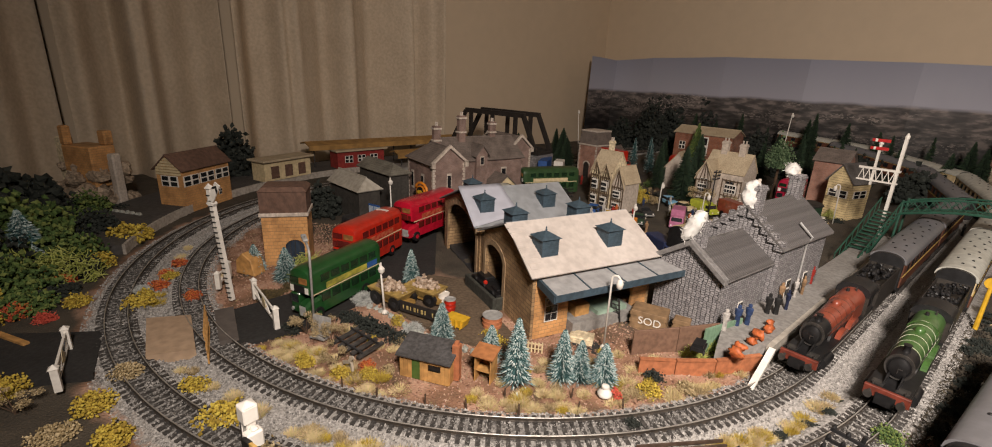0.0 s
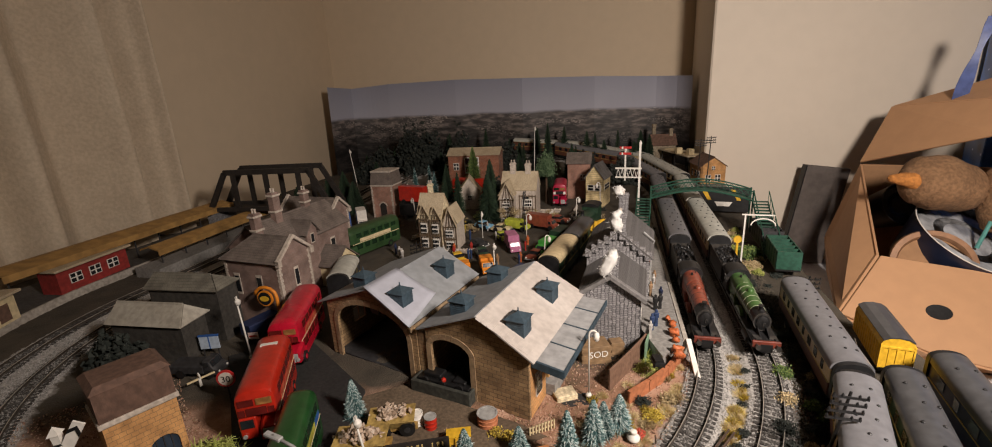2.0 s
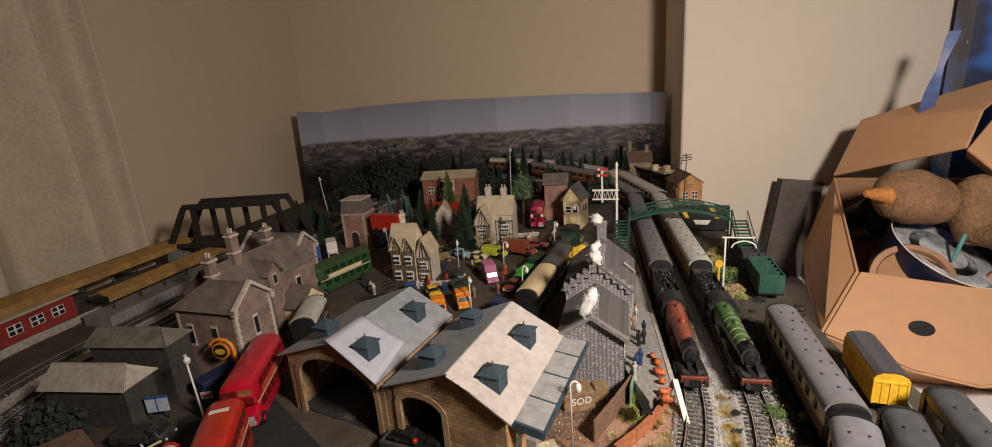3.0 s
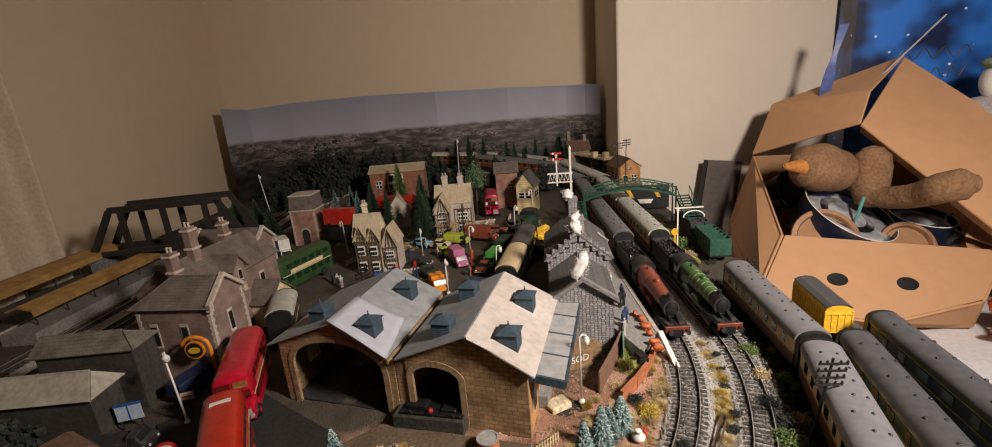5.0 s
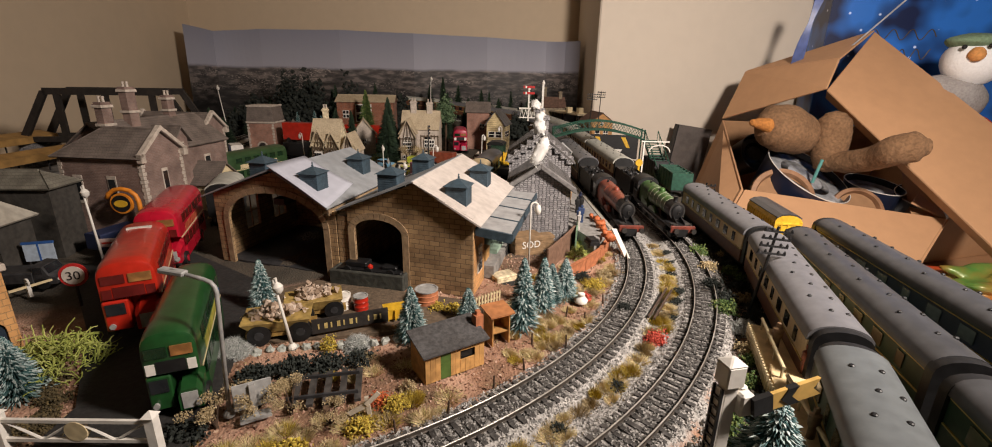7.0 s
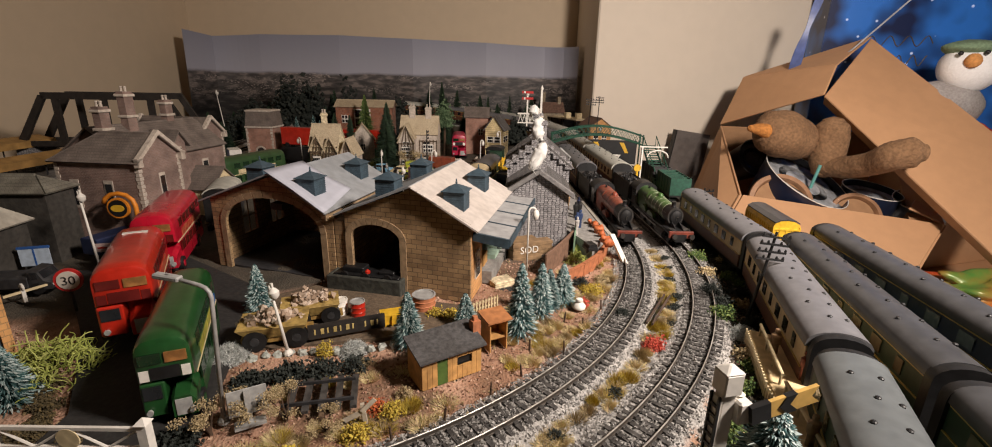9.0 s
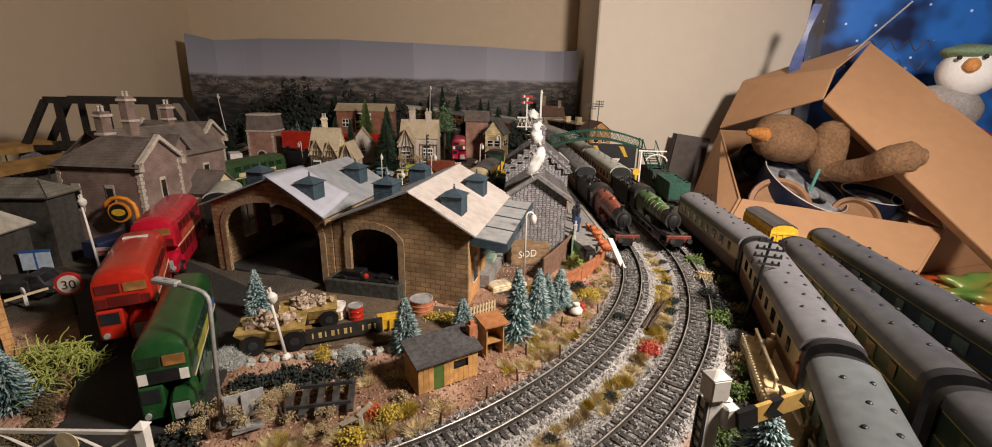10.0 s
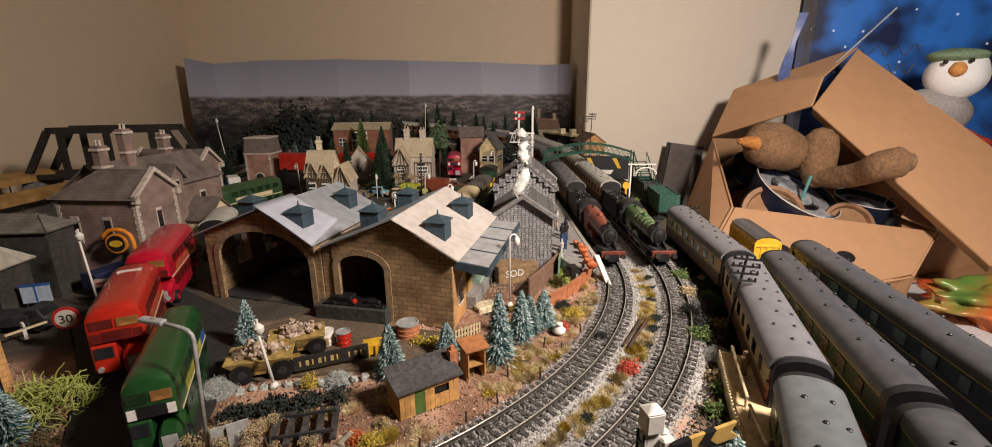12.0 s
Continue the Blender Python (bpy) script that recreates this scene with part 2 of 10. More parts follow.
PLUSHW = mat("white_plush", (0.90, 0.90, 0.90), 0.95, 0, 0.05, 240, 0.5)
LICHEN = mat("pale_lichen", (0.42, 0.44, 0.40), 0.9, 0, 0.35, 300, 0.4)
COTTON = mat("white_cotton_wool", (0.66, 0.65, 0.62), 0.95, 0, 0.10, 160, 0.6)
STONEM = mat("pale_quarry_rock", (0.42, 0.33, 0.24), 0.85, 0, 0.45, 300, 0.6)
FOOTGREEN = mat("footbridge_green_plastic", (0.02, 0.085, 0.055), 0.5, 0, 0.3, 200, 0.1)
ENAMELB = mat("blue_enamel", (0.014, 0.020, 0.045), 0.3, 0, 0.2, 60, 0.05)
FILM = mat("dark_clear_film", (0.03, 0.032, 0.036), 0.22, 0, 0.4, 40, 0.03)
CLEARFILM = mat("pale_clear_film", (0.50, 0.52, 0.55), 0.2, 0, 0.5, 30, 0.35)
ENAMELG = mat("grey_plastic_film", (0.27, 0.275, 0.28), 0.22, 0, 0.35, 40, 0.3)
TRUNKM = mat("brown_twig_bark", (0.10, 0.06, 0.035), 0.9, 0, 0.4, 300, 0.5)


# ---- mesh helpers ----
class M:
    """Gathers vertices and faces of one mesh."""

    def __init__(self):
        self.v, self.f = [], []

    def add(self, verts, faces, T=None):
        n = len(self.v)
        self.v += [tuple(T @ Vector(p)) if T else tuple(p) for p in verts]
        self.f += [tuple(i + n for i in f) for f in faces]
        return self

    def box(self, x0, x1, y0, y1, z0, z1, T=None):
        v = [(x, y, z) for x in (x0, x1) for y in (y0, y1) for z in (z0, z1)]
        return self.add(v, [(0, 1, 3, 2), (4, 6, 7, 5), (0, 4, 5, 1), (2, 3, 7, 6), (0, 2, 6, 4), (1, 5, 7, 3)], T)

    def prism(self, prof, a, b, axis="y", T=None):
        """A closed outline (u, z) drawn out along y, or (v, z) along x, or (x, y) along z."""
        n = len(prof)
        put = {"y": lambda u, z, d: (u, d, z), "x": lambda u, z, d: (d, u, z), "z": lambda u, z, d: (u, z, d)}[axis]
        v = [put(u, z, d) for d in (a, b) for u, z in prof]
        f = [tuple(range(n)), tuple(range(2 * n - 1, n - 1, -1))] + [(i, n + i, n + (i + 1) % n, (i + 1) % n) for i in range(n)]
        return self.add(v, f, T)

    def tube(self, pts, r, n=8, r1=None, T=None):
        pts = [Vector(p) for p in pts]
        k = len(pts)
        v, f = [], []
        for i, p in enumerate(pts):
            d = (pts[min(i + 1, k - 1)] - pts[max(i - 1, 0)]).normalized()
            a = d.orthogonal().normalized() if i == 0 else (a - d * a.dot(d)).normalized()
            b = d.cross(a)
            rr = r if r1 is None else r + (r1 - r) * i / (k - 1)
            v += [p + (a * math.cos(2 * math.pi * j / n) + b * math.sin(2 * math.pi * j / n)) * rr for j in range(n)]
        for i in range(k - 1):
            f += [(i * n + j, i * n + (j + 1) % n, (i + 1) * n + (j + 1) % n, (i + 1) * n + j) for j in range(n)]
        f += [tuple(range(n - 1, -1, -1)), tuple(range((k - 1) * n, k * n))]
        return self.add(v, f, T)

    def lathe(self, prof, n=16, T=None):
        v = [(r * math.cos(2 * math.pi * j / n), r * math.sin(2 * math.pi * j / n), z) for r, z in prof for j in range(n)]
        f = [(i * n + j, i * n + (j + 1) % n, (i + 1) * n + (j + 1) % n, (i + 1) * n + j) for i in range(len(prof) - 1) for j in range(n)]
        f += [tuple(range(n - 1, -1, -1)), tuple(range((len(prof) - 1) * n, len(prof) * n))]
        return self.add(v, f, T)

    def loft(self, rings, T=None, closed=True):
        n = len(rings[0])
        v = [p for ring in rings for p in ring]
        f = [(i * n + j, i * n + (j + 1) % n, (i + 1) * n + (j + 1) % n, (i + 1) * n + j) for i in range(len(rings) - 1) for j in range(n if closed else n - 1)]
        if closed:
            f += [tuple(range(n - 1, -1, -1)), tuple(range((len(rings) - 1) * n, len(rings) * n))]
        return self.add(v, f, T)

    def blob(self, c, r, seed=0.0, rough=0.3, n=10, k=7, squash=(1, 1, 1), freq=1.3):
        c = Vector(c)
        rings = []
        for i in range(1, k):
            th = math.pi * i / k
            ring = []
            for j in range(n):
                ph = 2 * math.pi * j / n
                d = Vector((math.sin(th) * math.cos(ph), math.sin(th) * math.sin(ph), math.cos(th)))
                q = 1 + rough * noise.noise(d * freq + Vector((seed * 7.13, seed * 3.7, seed)))
                ring.append(c + Vector((d.x * squash[0], d.y * squash[1], d.z * squash[2])) * r * q)
            rings.append(ring)
        return self.loft(rings)


def part(name, m, material, parent=None, label="", smooth=False, bevel=0.0, T=None):
    """Links a gathered mesh as one object under a thing or part."""
    me = bpy.data.meshes.new(name)
    me.from_pydata(m.v, [], m.f)
    bm = bmesh.new()
    bm.from_mesh(me)
    bmesh.ops.recalc_face_normals(bm, faces=bm.faces)
    if bevel:
        edges = [e for e in bm.edges if len(e.link_faces) == 2 and e.calc_face_angle(0) > 0.5]
        bmesh.ops.bevel(bm, geom=edges, offset=bevel, segments=1, affect="EDGES", clamp_overlap=True)
    bm.to_mesh(me)
    bm.free()
    if smooth:
        me.polygons.foreach_set("use_smooth", [True] * len(me.polygons))
        if smooth == "auto":
            me.set_sharp_from_angle(angle=0.7)
    me.materials.append(material)
    ob = new(name, me)
    if parent is not None:
        ob.parent = parent
    if T is not None:
        ob.matrix_basis = T
    if label:
        tagged(ob, label)
    return ob


def again(ob, T, parent):
    """The same part once more on the same mesh."""
    o = new(ob.name.split(".")[0], ob.data)
    o.parent = parent
    o.matrix_basis = T
    return o


def thing(name, label, category, x=0.0, y=0.0, z=0.0, rz=0.0, group="", kind="", rx=0.0, ry=0.0):
    ob = new(name)
    ob.empty_display_size = 0.01
    ob.matrix_basis = pose(x, y, z, rx, ry, rz)
    return tagged(ob, label, category, group, kind)


def struct(name, m, material, label, category, **kw):
    ob = part(name, m, material, None, "", **kw)
    return tagged(ob, label, category, "", "structure")


# ---- the room ----
XW, YN, CHX, CHY = -1.22, 1.70, 0.112, 1.36
struct("floor", M().box(-1.4, 2.6, -2.4, 1.9, -0.85, -0.80), CARPET, "brown carpeted floor under the layout table", "floor")
struct("ceiling", M().box(-1.4, 2.6, -2.4, 1.9, 1.65, 1.70), CEILPAINT, "plain white painted ceiling of the room", "ceiling")
struct("wall_north", M().box(-1.4, 2.6, YN, YN + 0.1, -0.80, 1.65), WALLPAINT, "cream painted wall behind the photo backdrop", "wall")
struct("wall_west", M().box(XW - 0.1, XW, -2.3, YN, -0.80, 1.65), WALLPAINT, "cream painted window wall behind the curtains", "wall")
struct("wall_south", M().box(-1.4, 2.6, -2.4, -2.3, -0.80, 1.65), WALLPAINT, "cream painted plain wall of the room", "wall")
struct("wall_east", M().box(2.5, 2.6, -2.3, YN, -0.80, 1.65), WALLPAINT, "cream painted plain wall of the room side", "wall")
struct("chimney_breast", M().box(CHX, 1.75, CHY, YN, -0.80, 1.65), CHIMNEYPAINT, "pale painted chimney breast standing out of the wall", "wall", bevel=0.004)

# ---- layout board ----
XC, YS, YT = -0.412, 0.483, 1.17
RI, RO = 0.389, 0.446
BOARD = mat("board_timber", (0.30, 0.20, 0.11), 0.7, 0, 0.3, 60, 0.2)
tbl = thing("layout_table", "timber model railway baseboard on plain legs", "table", 0, 0, -0.80)
part("tabletop", M().prism([(-1.16, -0.42), (0.206, -0.42), (0.206, 0.555), (0.168, 0.575), (0.168, 1.66), (-1.16, 1.66)], 0.745, 0.777, "z"), BOARD, tbl, bevel=0.002)
for lx in (-1.1, 0.12):
    for ly in (-0.36, 1.58):
        part("leg", M().box(lx - 0.025, lx + 0.025, ly - 0.025, ly + 0.025, 0.0, 0.744), BOARD, tbl)


def oval(r, s):
    """Point and heading on the oval of radius r, s metres north of the south-east tangent point."""
    L = YT - YS
    a = math.pi * r
    s = s % (2 * L + 2 * a)
    if s < L:
        return XC + r, YS + s, 90.0
    s -= L
    if s < a:
        t = s / r
        return XC + r * math.cos(t), YT + r * math.sin(t), 90 + math.degrees(t)
    s -= a
    if s < L:
        return XC - r, YT - s, 270.0
    t = (s - L) / r
    return XC - r * math.cos(t), YS - r * math.sin(t), 270 + math.degrees(t)


def rise(x, y):
    """The far curve climbs towards the backdrop and comes down again."""
    if y <= YT:
        return 0.0
    t = math.atan2(y - YT, x - XC) / (math.pi / 2)
    return 0.050 * (t if t < 1 else max(0.0, min(1.0, (2 - t) / 0.75)))


def oval_len(r):
    return 2 * (YT - YS) + 2 * math.pi * r


def off_track(x, y):
    """Distance from the oval's axis line at the point, as a radius."""
    cy = YS if y < YS else (YT if y > YT else y)
    return math.hypot(x - XC, y - cy)


def height(x, y):
    """Ground height of the modelled earth."""
    r = off_track(x, y)
    h = -0.0085
    inside = max(0.0, min(1.0, (0.36 - r) / 0.05))
    n1 = noise.noise(Vector((x * 22, y * 22, 0.3))) * 0.5 + noise.noise(Vector((x * 60, y * 60, 2.3))) * 0.25
    h += 0.0045 * inside * (0.6 + n1)
    for rr in (RI, RO):
        d = abs(r - rr)
        if d < 0.02:
            h = max(h, -0.0044 - max(0, d - 0.014) * 0.3)
    if 0.33 < r < 0.54:
        h += rise(x, y) * min(1.0, (r - 0.33) / 0.035, (0.54 - r) / 0.06)
    h += 0.0012 * noise.noise(Vector((x * 160, y * 160, 5.1)))
    if x > 0.045 and r > 0.478:
        h -= min(1.0, (r - 0.478) / 0.02) * 0.006
    return h


nx, ny = 330, 430
gx = [-1.15 + (0.265 + 1.15) * i / nx for i in range(nx + 1)]
gy = [-0.41 + (1.65 + 0.41) * j / ny for j in range(ny + 1)]
g = M()
g.v = [(x if x < 0 else x * (0.200 if y < 0.56 else 0.163) / 0.265, y, height(x, y)) for y in gy for x in gx]
g.f = [(j * (nx + 1) + i, j * (nx + 1) + i + 1, (j + 1) * (nx + 1) + i + 1, (j + 1) * (nx + 1) + i) for j in range(ny) for i in range(nx)]


def ground_mat():
    """Earth, scatter and grey ballast; the ballast follows the oval."""
    m = mat("scenic_ground_cover", (0.12, 0.075, 0.05), 0.95, 0, 0.45, 420, 0.7)
    nt = m.node_tree
    nd, ln = nt.nodes, nt.links
    b = nd["Principled BSDF"]
    tc = nd.new("ShaderNodeTexCoord")
    sp = nd.new("ShaderNodeSeparateXYZ")
    ln.new(tc.outputs["Object"], sp.inputs[0])

    def mth(op, a, c=None):
        q = nd.new("ShaderNodeMath")
        q.operation = op
        for k, s in enumerate((a, c)):
            if s is None:
                continue
            if isinstance(s, (int, float)):
                q.inputs[k].default_value = s
            else:
                ln.new(s, q.inputs[k])
        return q.outputs[0]

    dx = mth("SUBTRACT", sp.outputs[0], XC)
    cy = mth("MINIMUM", mth("MAXIMUM", sp.outputs[1], YS), YT)
    dy = mth("SUBTRACT", sp.outputs[1], cy)
    r = mth("SQRT", mth("ADD", mth("MULTIPLY", dx, dx), mth("MULTIPLY", dy, dy)))
    nz = nd.new("ShaderNodeTexNoise")
    nz.inputs["Scale"].default_value, nz.inputs["Detail"].default_value = 45, 4
    ln.new(tc.outputs["Object"], nz.inputs["Vector"])
    wob = mth("ADD", r, mth("MULTIPLY", mth("SUBTRACT", nz.outputs["Fac"], 0.5), 0.03))
    d = mth("ABSOLUTE", mth("SUBTRACT", wob, (RI + RO) / 2))
    mr = nd.new("ShaderNodeMapRange")
    mr.inputs["From Min"].default_value, mr.inputs["From Max"].default_value = 0.052, 0.046
    ln.new(d, mr.inputs["Value"])
    vo = nd.new("ShaderNodeTexVoronoi")
    vo.inputs["Scale"].default_value = 620
    ln.new(tc.outputs["Object"], vo.inputs["Vector"])
    rb = nd.new("ShaderNodeValToRGB")
    rb.color_ramp.elements[0].color, rb.color_ramp.elements[1].color = (0.20, 0.19, 0.178, 1), (0.47, 0.447, 0.418, 1)
    ln.new(vo.outputs["Color"], rb.inputs["Fac"])
    # earth: reddish, khaki and dark patches
    n3 = nd.new("ShaderNodeTexNoise")
    n3.inputs["Scale"].default_value, n3.inputs["Detail"].default_value = 28, 7
    ln.new(tc.outputs["Object"], n3.inputs["Vector"])
    re = nd.new("ShaderNodeValToRGB")
    e = re.color_ramp.elements
    e[0].position, e[0].color = 0.30, (0.08, 0.055, 0.03, 1)
    e[1].position, e[1].color = 0.72, (0.36, 0.20, 0.13, 1)
    k = e.new(0.47)
    k.color = (0.26, 0.14, 0.085, 1)
    k = e.new(0.60)
    k.color = (0.42, 0.26, 0.18, 1)
    ln.new(n3.outputs["Fac"], re.inputs["Fac"])
    # dark road and yard away from the near curve
    mk = nd.new("ShaderNodeMapRange")
    mk.inputs["From Min"].default_value, mk.inputs["From Max"].default_value = 0.29, 0.33
    ln.new(mth("ADD", mth("MULTIPLY", mth("SUBTRACT", nz.outputs["Fac"], 0.5), 0.05), mth("ADD", sp.outputs[1], mth("MULTIPLY", dx, -0.34))), mk.inputs["Value"])
    outer = nd.new("ShaderNodeMapRange")
    outer.inputs["From Min"].default_value, outer.inputs["From Max"].default_value = 0.470, 0.482
    ln.new(wob, outer.inputs["Value"])
    inner = nd.new("ShaderNodeMix")
    inner.data_type = "RGBA"
    ln.new(mth("MAXIMUM", mk.outputs["Result"], outer.outputs["Result"]), inner.inputs[0])
    ln.new(re.outputs["Color"], inner.inputs[6])
    rd = nd.new("ShaderNodeValToRGB")
    rd.color_ramp.elements[0].color, rd.color_ramp.elements[1].color = (0.014, 0.013, 0.010, 1), (0.11, 0.088, 0.062, 1)
    ln.new(n3.outputs["Fac"], rd.inputs["Fac"])
    ln.new(rd.outputs["Color"], inner.inputs[7])
    # ballast colour is darkened between the rails for shade among the sleepers
    oil = nd.new("ShaderNodeMapRange")
    oil.inputs["From Min"].default_value, oil.inputs["From Max"].default_value = 0.0095, 0.0135
    oil.inputs["To Min"].default_value = 0.72
    ln.new(mth("MINIMUM", mth("ABSOLUTE", mth("SUBTRACT", r, RI)), mth("ABSOLUTE", mth("SUBTRACT", r, RO))), oil.inputs["Value"])
    shaded = nd.new("ShaderNodeMix")
    shaded.data_type, shaded.blend_type = "RGBA", "MULTIPLY"
    shaded.inputs[0].default_value = 1.0
    ln.new(rb.outputs["Color"], shaded.inputs[6])
    ln.new(oil.outputs["Result"], shaded.inputs[7])
    mx = nd.new("ShaderNodeMix")
    mx.data_type = "RGBA"
    ln.new(mr.outputs["Result"], mx.inputs[0])
    ln.new(inner.outputs[2], mx.inputs[6])
    ln.new(shaded.outputs[2], mx.inputs[7])
    ln.new(mx.outputs[2], b.inputs["Base Color"])
    bp = nd["Bump"]
    bp.inputs["Distance"].default_value = 0.0012
    ln.new(vo.outputs["Distance"], bp.inputs["Height"])
    return m


GROUND = ground_mat()
struct("ground", g, GROUND, "grey ballast and reddish scatter earth of the layout", "ground", smooth=True)

# ---- track ----


def track(name, r, label):
    tr = thing(name, label, "track", kind="structure")
    n = 260
    L = oval_len(r)
    head = ((0.00034, -0.0006), (0.00034, -0.0001), (0.00024, 0), (-0.00024, 0), (-0.00034, -0.0001), (-0.00034, -0.0006))
    web = ((-0.0007, -0.0034), (0.0007, -0.0034), (0.0005, -0.0029), (0.00024, -0.0026), (0.00024, -0.00058), (-0.00024, -0.00058), (-0.00024, -0.0026), (-0.0005, -0.0029))
    for side, section, paint in ((-0.0083, web, WEBM), (0.0083, web, WEBM), (-0.0083, head, RAILM), (0.0083, head, RAILM)):
        rings = []
        for i in range(n):
            x, y, hd = oval(r, L * i / n)
            c, s = math.cos(radians(hd)), math.sin(radians(hd))
            ring = []
            for u, w in section:
                o = side + u
                ring.append((x - s * o, y + c * o, w + rise(x, y)))
            rings.append(ring)
        rings.append(rings[0])
        m = M()
        k = len(rings[0])
        m.v = [p for ring in rings[:-1] for p in ring]
        m.f = [(i * k + j, i * k + (j + 1) % k, ((i + 1) % n) * k + (j + 1) % k, ((i + 1) % n) * k + j) for i in range(n) for j in range(k)]
        part("rail_head" if paint is RAILM else "rail_web", m, paint, tr)
    return tr


TRI = track("inner_track", RI, "curved nickel railway track on dark sleepers, inner loop")
TRO = track("outer_track", RO, "curved nickel railway track on dark sleepers, outer loop")

# ---- backdrop, curtains ----


def backdrop_mat():
    m = mat("printed_panorama_paper", (0.3, 0.3, 0.35), 0.55, 0, 0.1, 90, 0.05)
    nt = m.node_tree
    nd, ln = nt.nodes, nt.links
    b = nd["Principled BSDF"]
    tc = nd.new("ShaderNodeTexCoord")
    sp = nd.new("ShaderNodeSeparateXYZ")
    ln.new(tc.outputs["Object"], sp.inputs[0])
    nz = nd.new("ShaderNodeTexNoise")
    nz.inputs["Scale"].default_value, nz.inputs["Detail"].default_value = 7, 6
    ln.new(tc.outputs["Object"], nz.inputs["Vector"])
    q = nd.new("ShaderNodeMath")
    q.operation = "MULTIPLY_ADD"
    q.inputs[1].default_value = 0.018
    ln.new(nz.outputs["Fac"], q.inputs[0])
    ln.new(sp.outputs[2], q.inputs[2])
    sky = nd.new("ShaderNodeValToRGB")
    e = sky.color_ramp.elements
    e[0].position, e[0].color = 0.20, (0.40, 0.40, 0.47, 1)
    e[1].position, e[1].color = 0.34, (0.24, 0.25, 0.32, 1)
    ln.new(sp.outputs[2], sky.inputs["Fac"])
    # town and hills: woods and fields in bands, pale clusters of houses
    def layer(scale_xyz, sc, det):
        mp_ = nd.new("ShaderNodeMapping")
        mp_.inputs["Scale"].default_value = scale_xyz
        ln.new(tc.outputs["Object"], mp_.inputs["Vector"])
        nn_ = nd.new("ShaderNodeTexNoise")
        nn_.inputs["Scale"].default_value, nn_.inputs["Detail"].default_value = sc, det
        ln.new(mp_.outputs["Vector"], nn_.inputs["Vector"])
        return nn_.outputs["Fac"]

    fields = nd.new("ShaderNodeValToRGB")
    e = fields.color_ramp.elements
    e[0].position, e[0].color = 0.38, (0.035, 0.031, 0.030, 1)
    e[1].position, e[1].color = 0.62, (0.27, 0.225, 0.205, 1)
    k = e.new(0.52)
    k.color = (0.105, 0.092, 0.086, 1)
    ln.new(layer((14, 14, 46), 1.8, 12), fields.inputs["Fac"])
    specks = nd.new("ShaderNodeMapRange")
    specks.inputs["From Min"].default_value, specks.inputs["From Max"].default_value = 0.56, 0.62
    ln.new(layer((70, 70, 150), 2.0, 1), specks.inputs["Value"])
    town = nd.new("ShaderNodeMapRange")
    town.inputs["From Min"].default_value, town.inputs["From Max"].default_value = 0.46, 0.58
    ln.new(layer((5, 5, 20), 1.4, 4), town.inputs["Value"])
    amount = nd.new("ShaderNodeMath")
    amount.operation = "MULTIPLY"
    ln.new(specks.outputs["Result"], amount.inputs[0])
    ln.new(town.outputs["Result"], amount.inputs[1])
    land = nd.new("ShaderNodeMix")
    land.data_type = "RGBA"
    land.inputs[7].default_value = (0.42, 0.36, 0.325, 1)
    ln.new(amount.outputs[0], land.inputs[0])
    ln.new(fields.outputs["Color"], land.inputs[6])
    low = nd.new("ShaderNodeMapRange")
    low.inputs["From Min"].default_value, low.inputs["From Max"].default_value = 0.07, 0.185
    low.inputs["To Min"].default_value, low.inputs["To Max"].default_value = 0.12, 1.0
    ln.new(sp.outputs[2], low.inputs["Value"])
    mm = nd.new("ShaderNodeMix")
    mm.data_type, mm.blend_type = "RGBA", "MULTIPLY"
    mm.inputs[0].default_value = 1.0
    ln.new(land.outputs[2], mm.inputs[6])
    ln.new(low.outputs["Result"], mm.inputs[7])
    hz = nd.new("ShaderNodeMapRange")
    hz.inputs["From Min"].default_value, hz.inputs["From Max"].default_value = 0.135, 0.195
    hz.inputs["To Min"].default_value, hz.inputs["To Max"].default_value = 0.0, 0.30
    ln.new(sp.outputs[2], hz.inputs["Value"])
    far = nd.new("ShaderNodeMix")
    far.data_type = "RGBA"
    far.inputs[7].default_value = (0.15, 0.135, 0.14, 1)
    ln.new(hz.outputs["Result"], far.inputs[0])
    ln.new(mm.outputs[2], far.inputs[6])
    st = nd.new("ShaderNodeMapRange")
    st.inputs["From Min"].default_value, st.inputs["From Max"].default_value = 0.193, 0.203
    ln.new(q.outputs[0], st.inputs["Value"])
    mx = nd.new("ShaderNodeMix")
    mx.data_type = "RGBA"
    ln.new(st.outputs["Result"], mx.inputs[0])
    ln.new(far.outputs[2], mx.inputs[6])
    ln.new(sky.outputs["Color"], mx.inputs[7])
    ln.new(mx.outputs[2], b.inputs["Base Color"])
    return m


bd = M()
front = []
FOLDS = [(-1.13, 1.50), (-1.110, 1.625), (-0.965, 1.645), (-0.70, 1.652), (-0.45, 1.646), (-0.20, 1.653), (0.00, 1.647), (0.06, 1.61), (0.095, 1.53)]
for i in range(len(FOLDS) - 1):
    for k in range(8):
        t = k / 8
        x = FOLDS[i][0] * (1 - t) + FOLDS[i + 1][0] * t
        y = FOLDS[i][1] * (1 - t) + FOLDS[i + 1][1] * t + 0.006 * math.sin(math.pi * t)
        front.append((x, y))
front.append(FOLDS[-1])
n = len(front)
TOPS = [0.309, 0.300, 0.310, 0.313, 0.306, 0.299, 0.289, 0.287, 0.285]
tops = [TOPS[i // 8] * (1 - i % 8 / 8) + TOPS[min(i // 8 + 1, 8)] * (i % 8 / 8) for i in range(n)]
bd.v = [(x, y, -0.008) for x, y in front] + [(x, y + 0.012, z) for (x, y), z in zip(front, tops)]
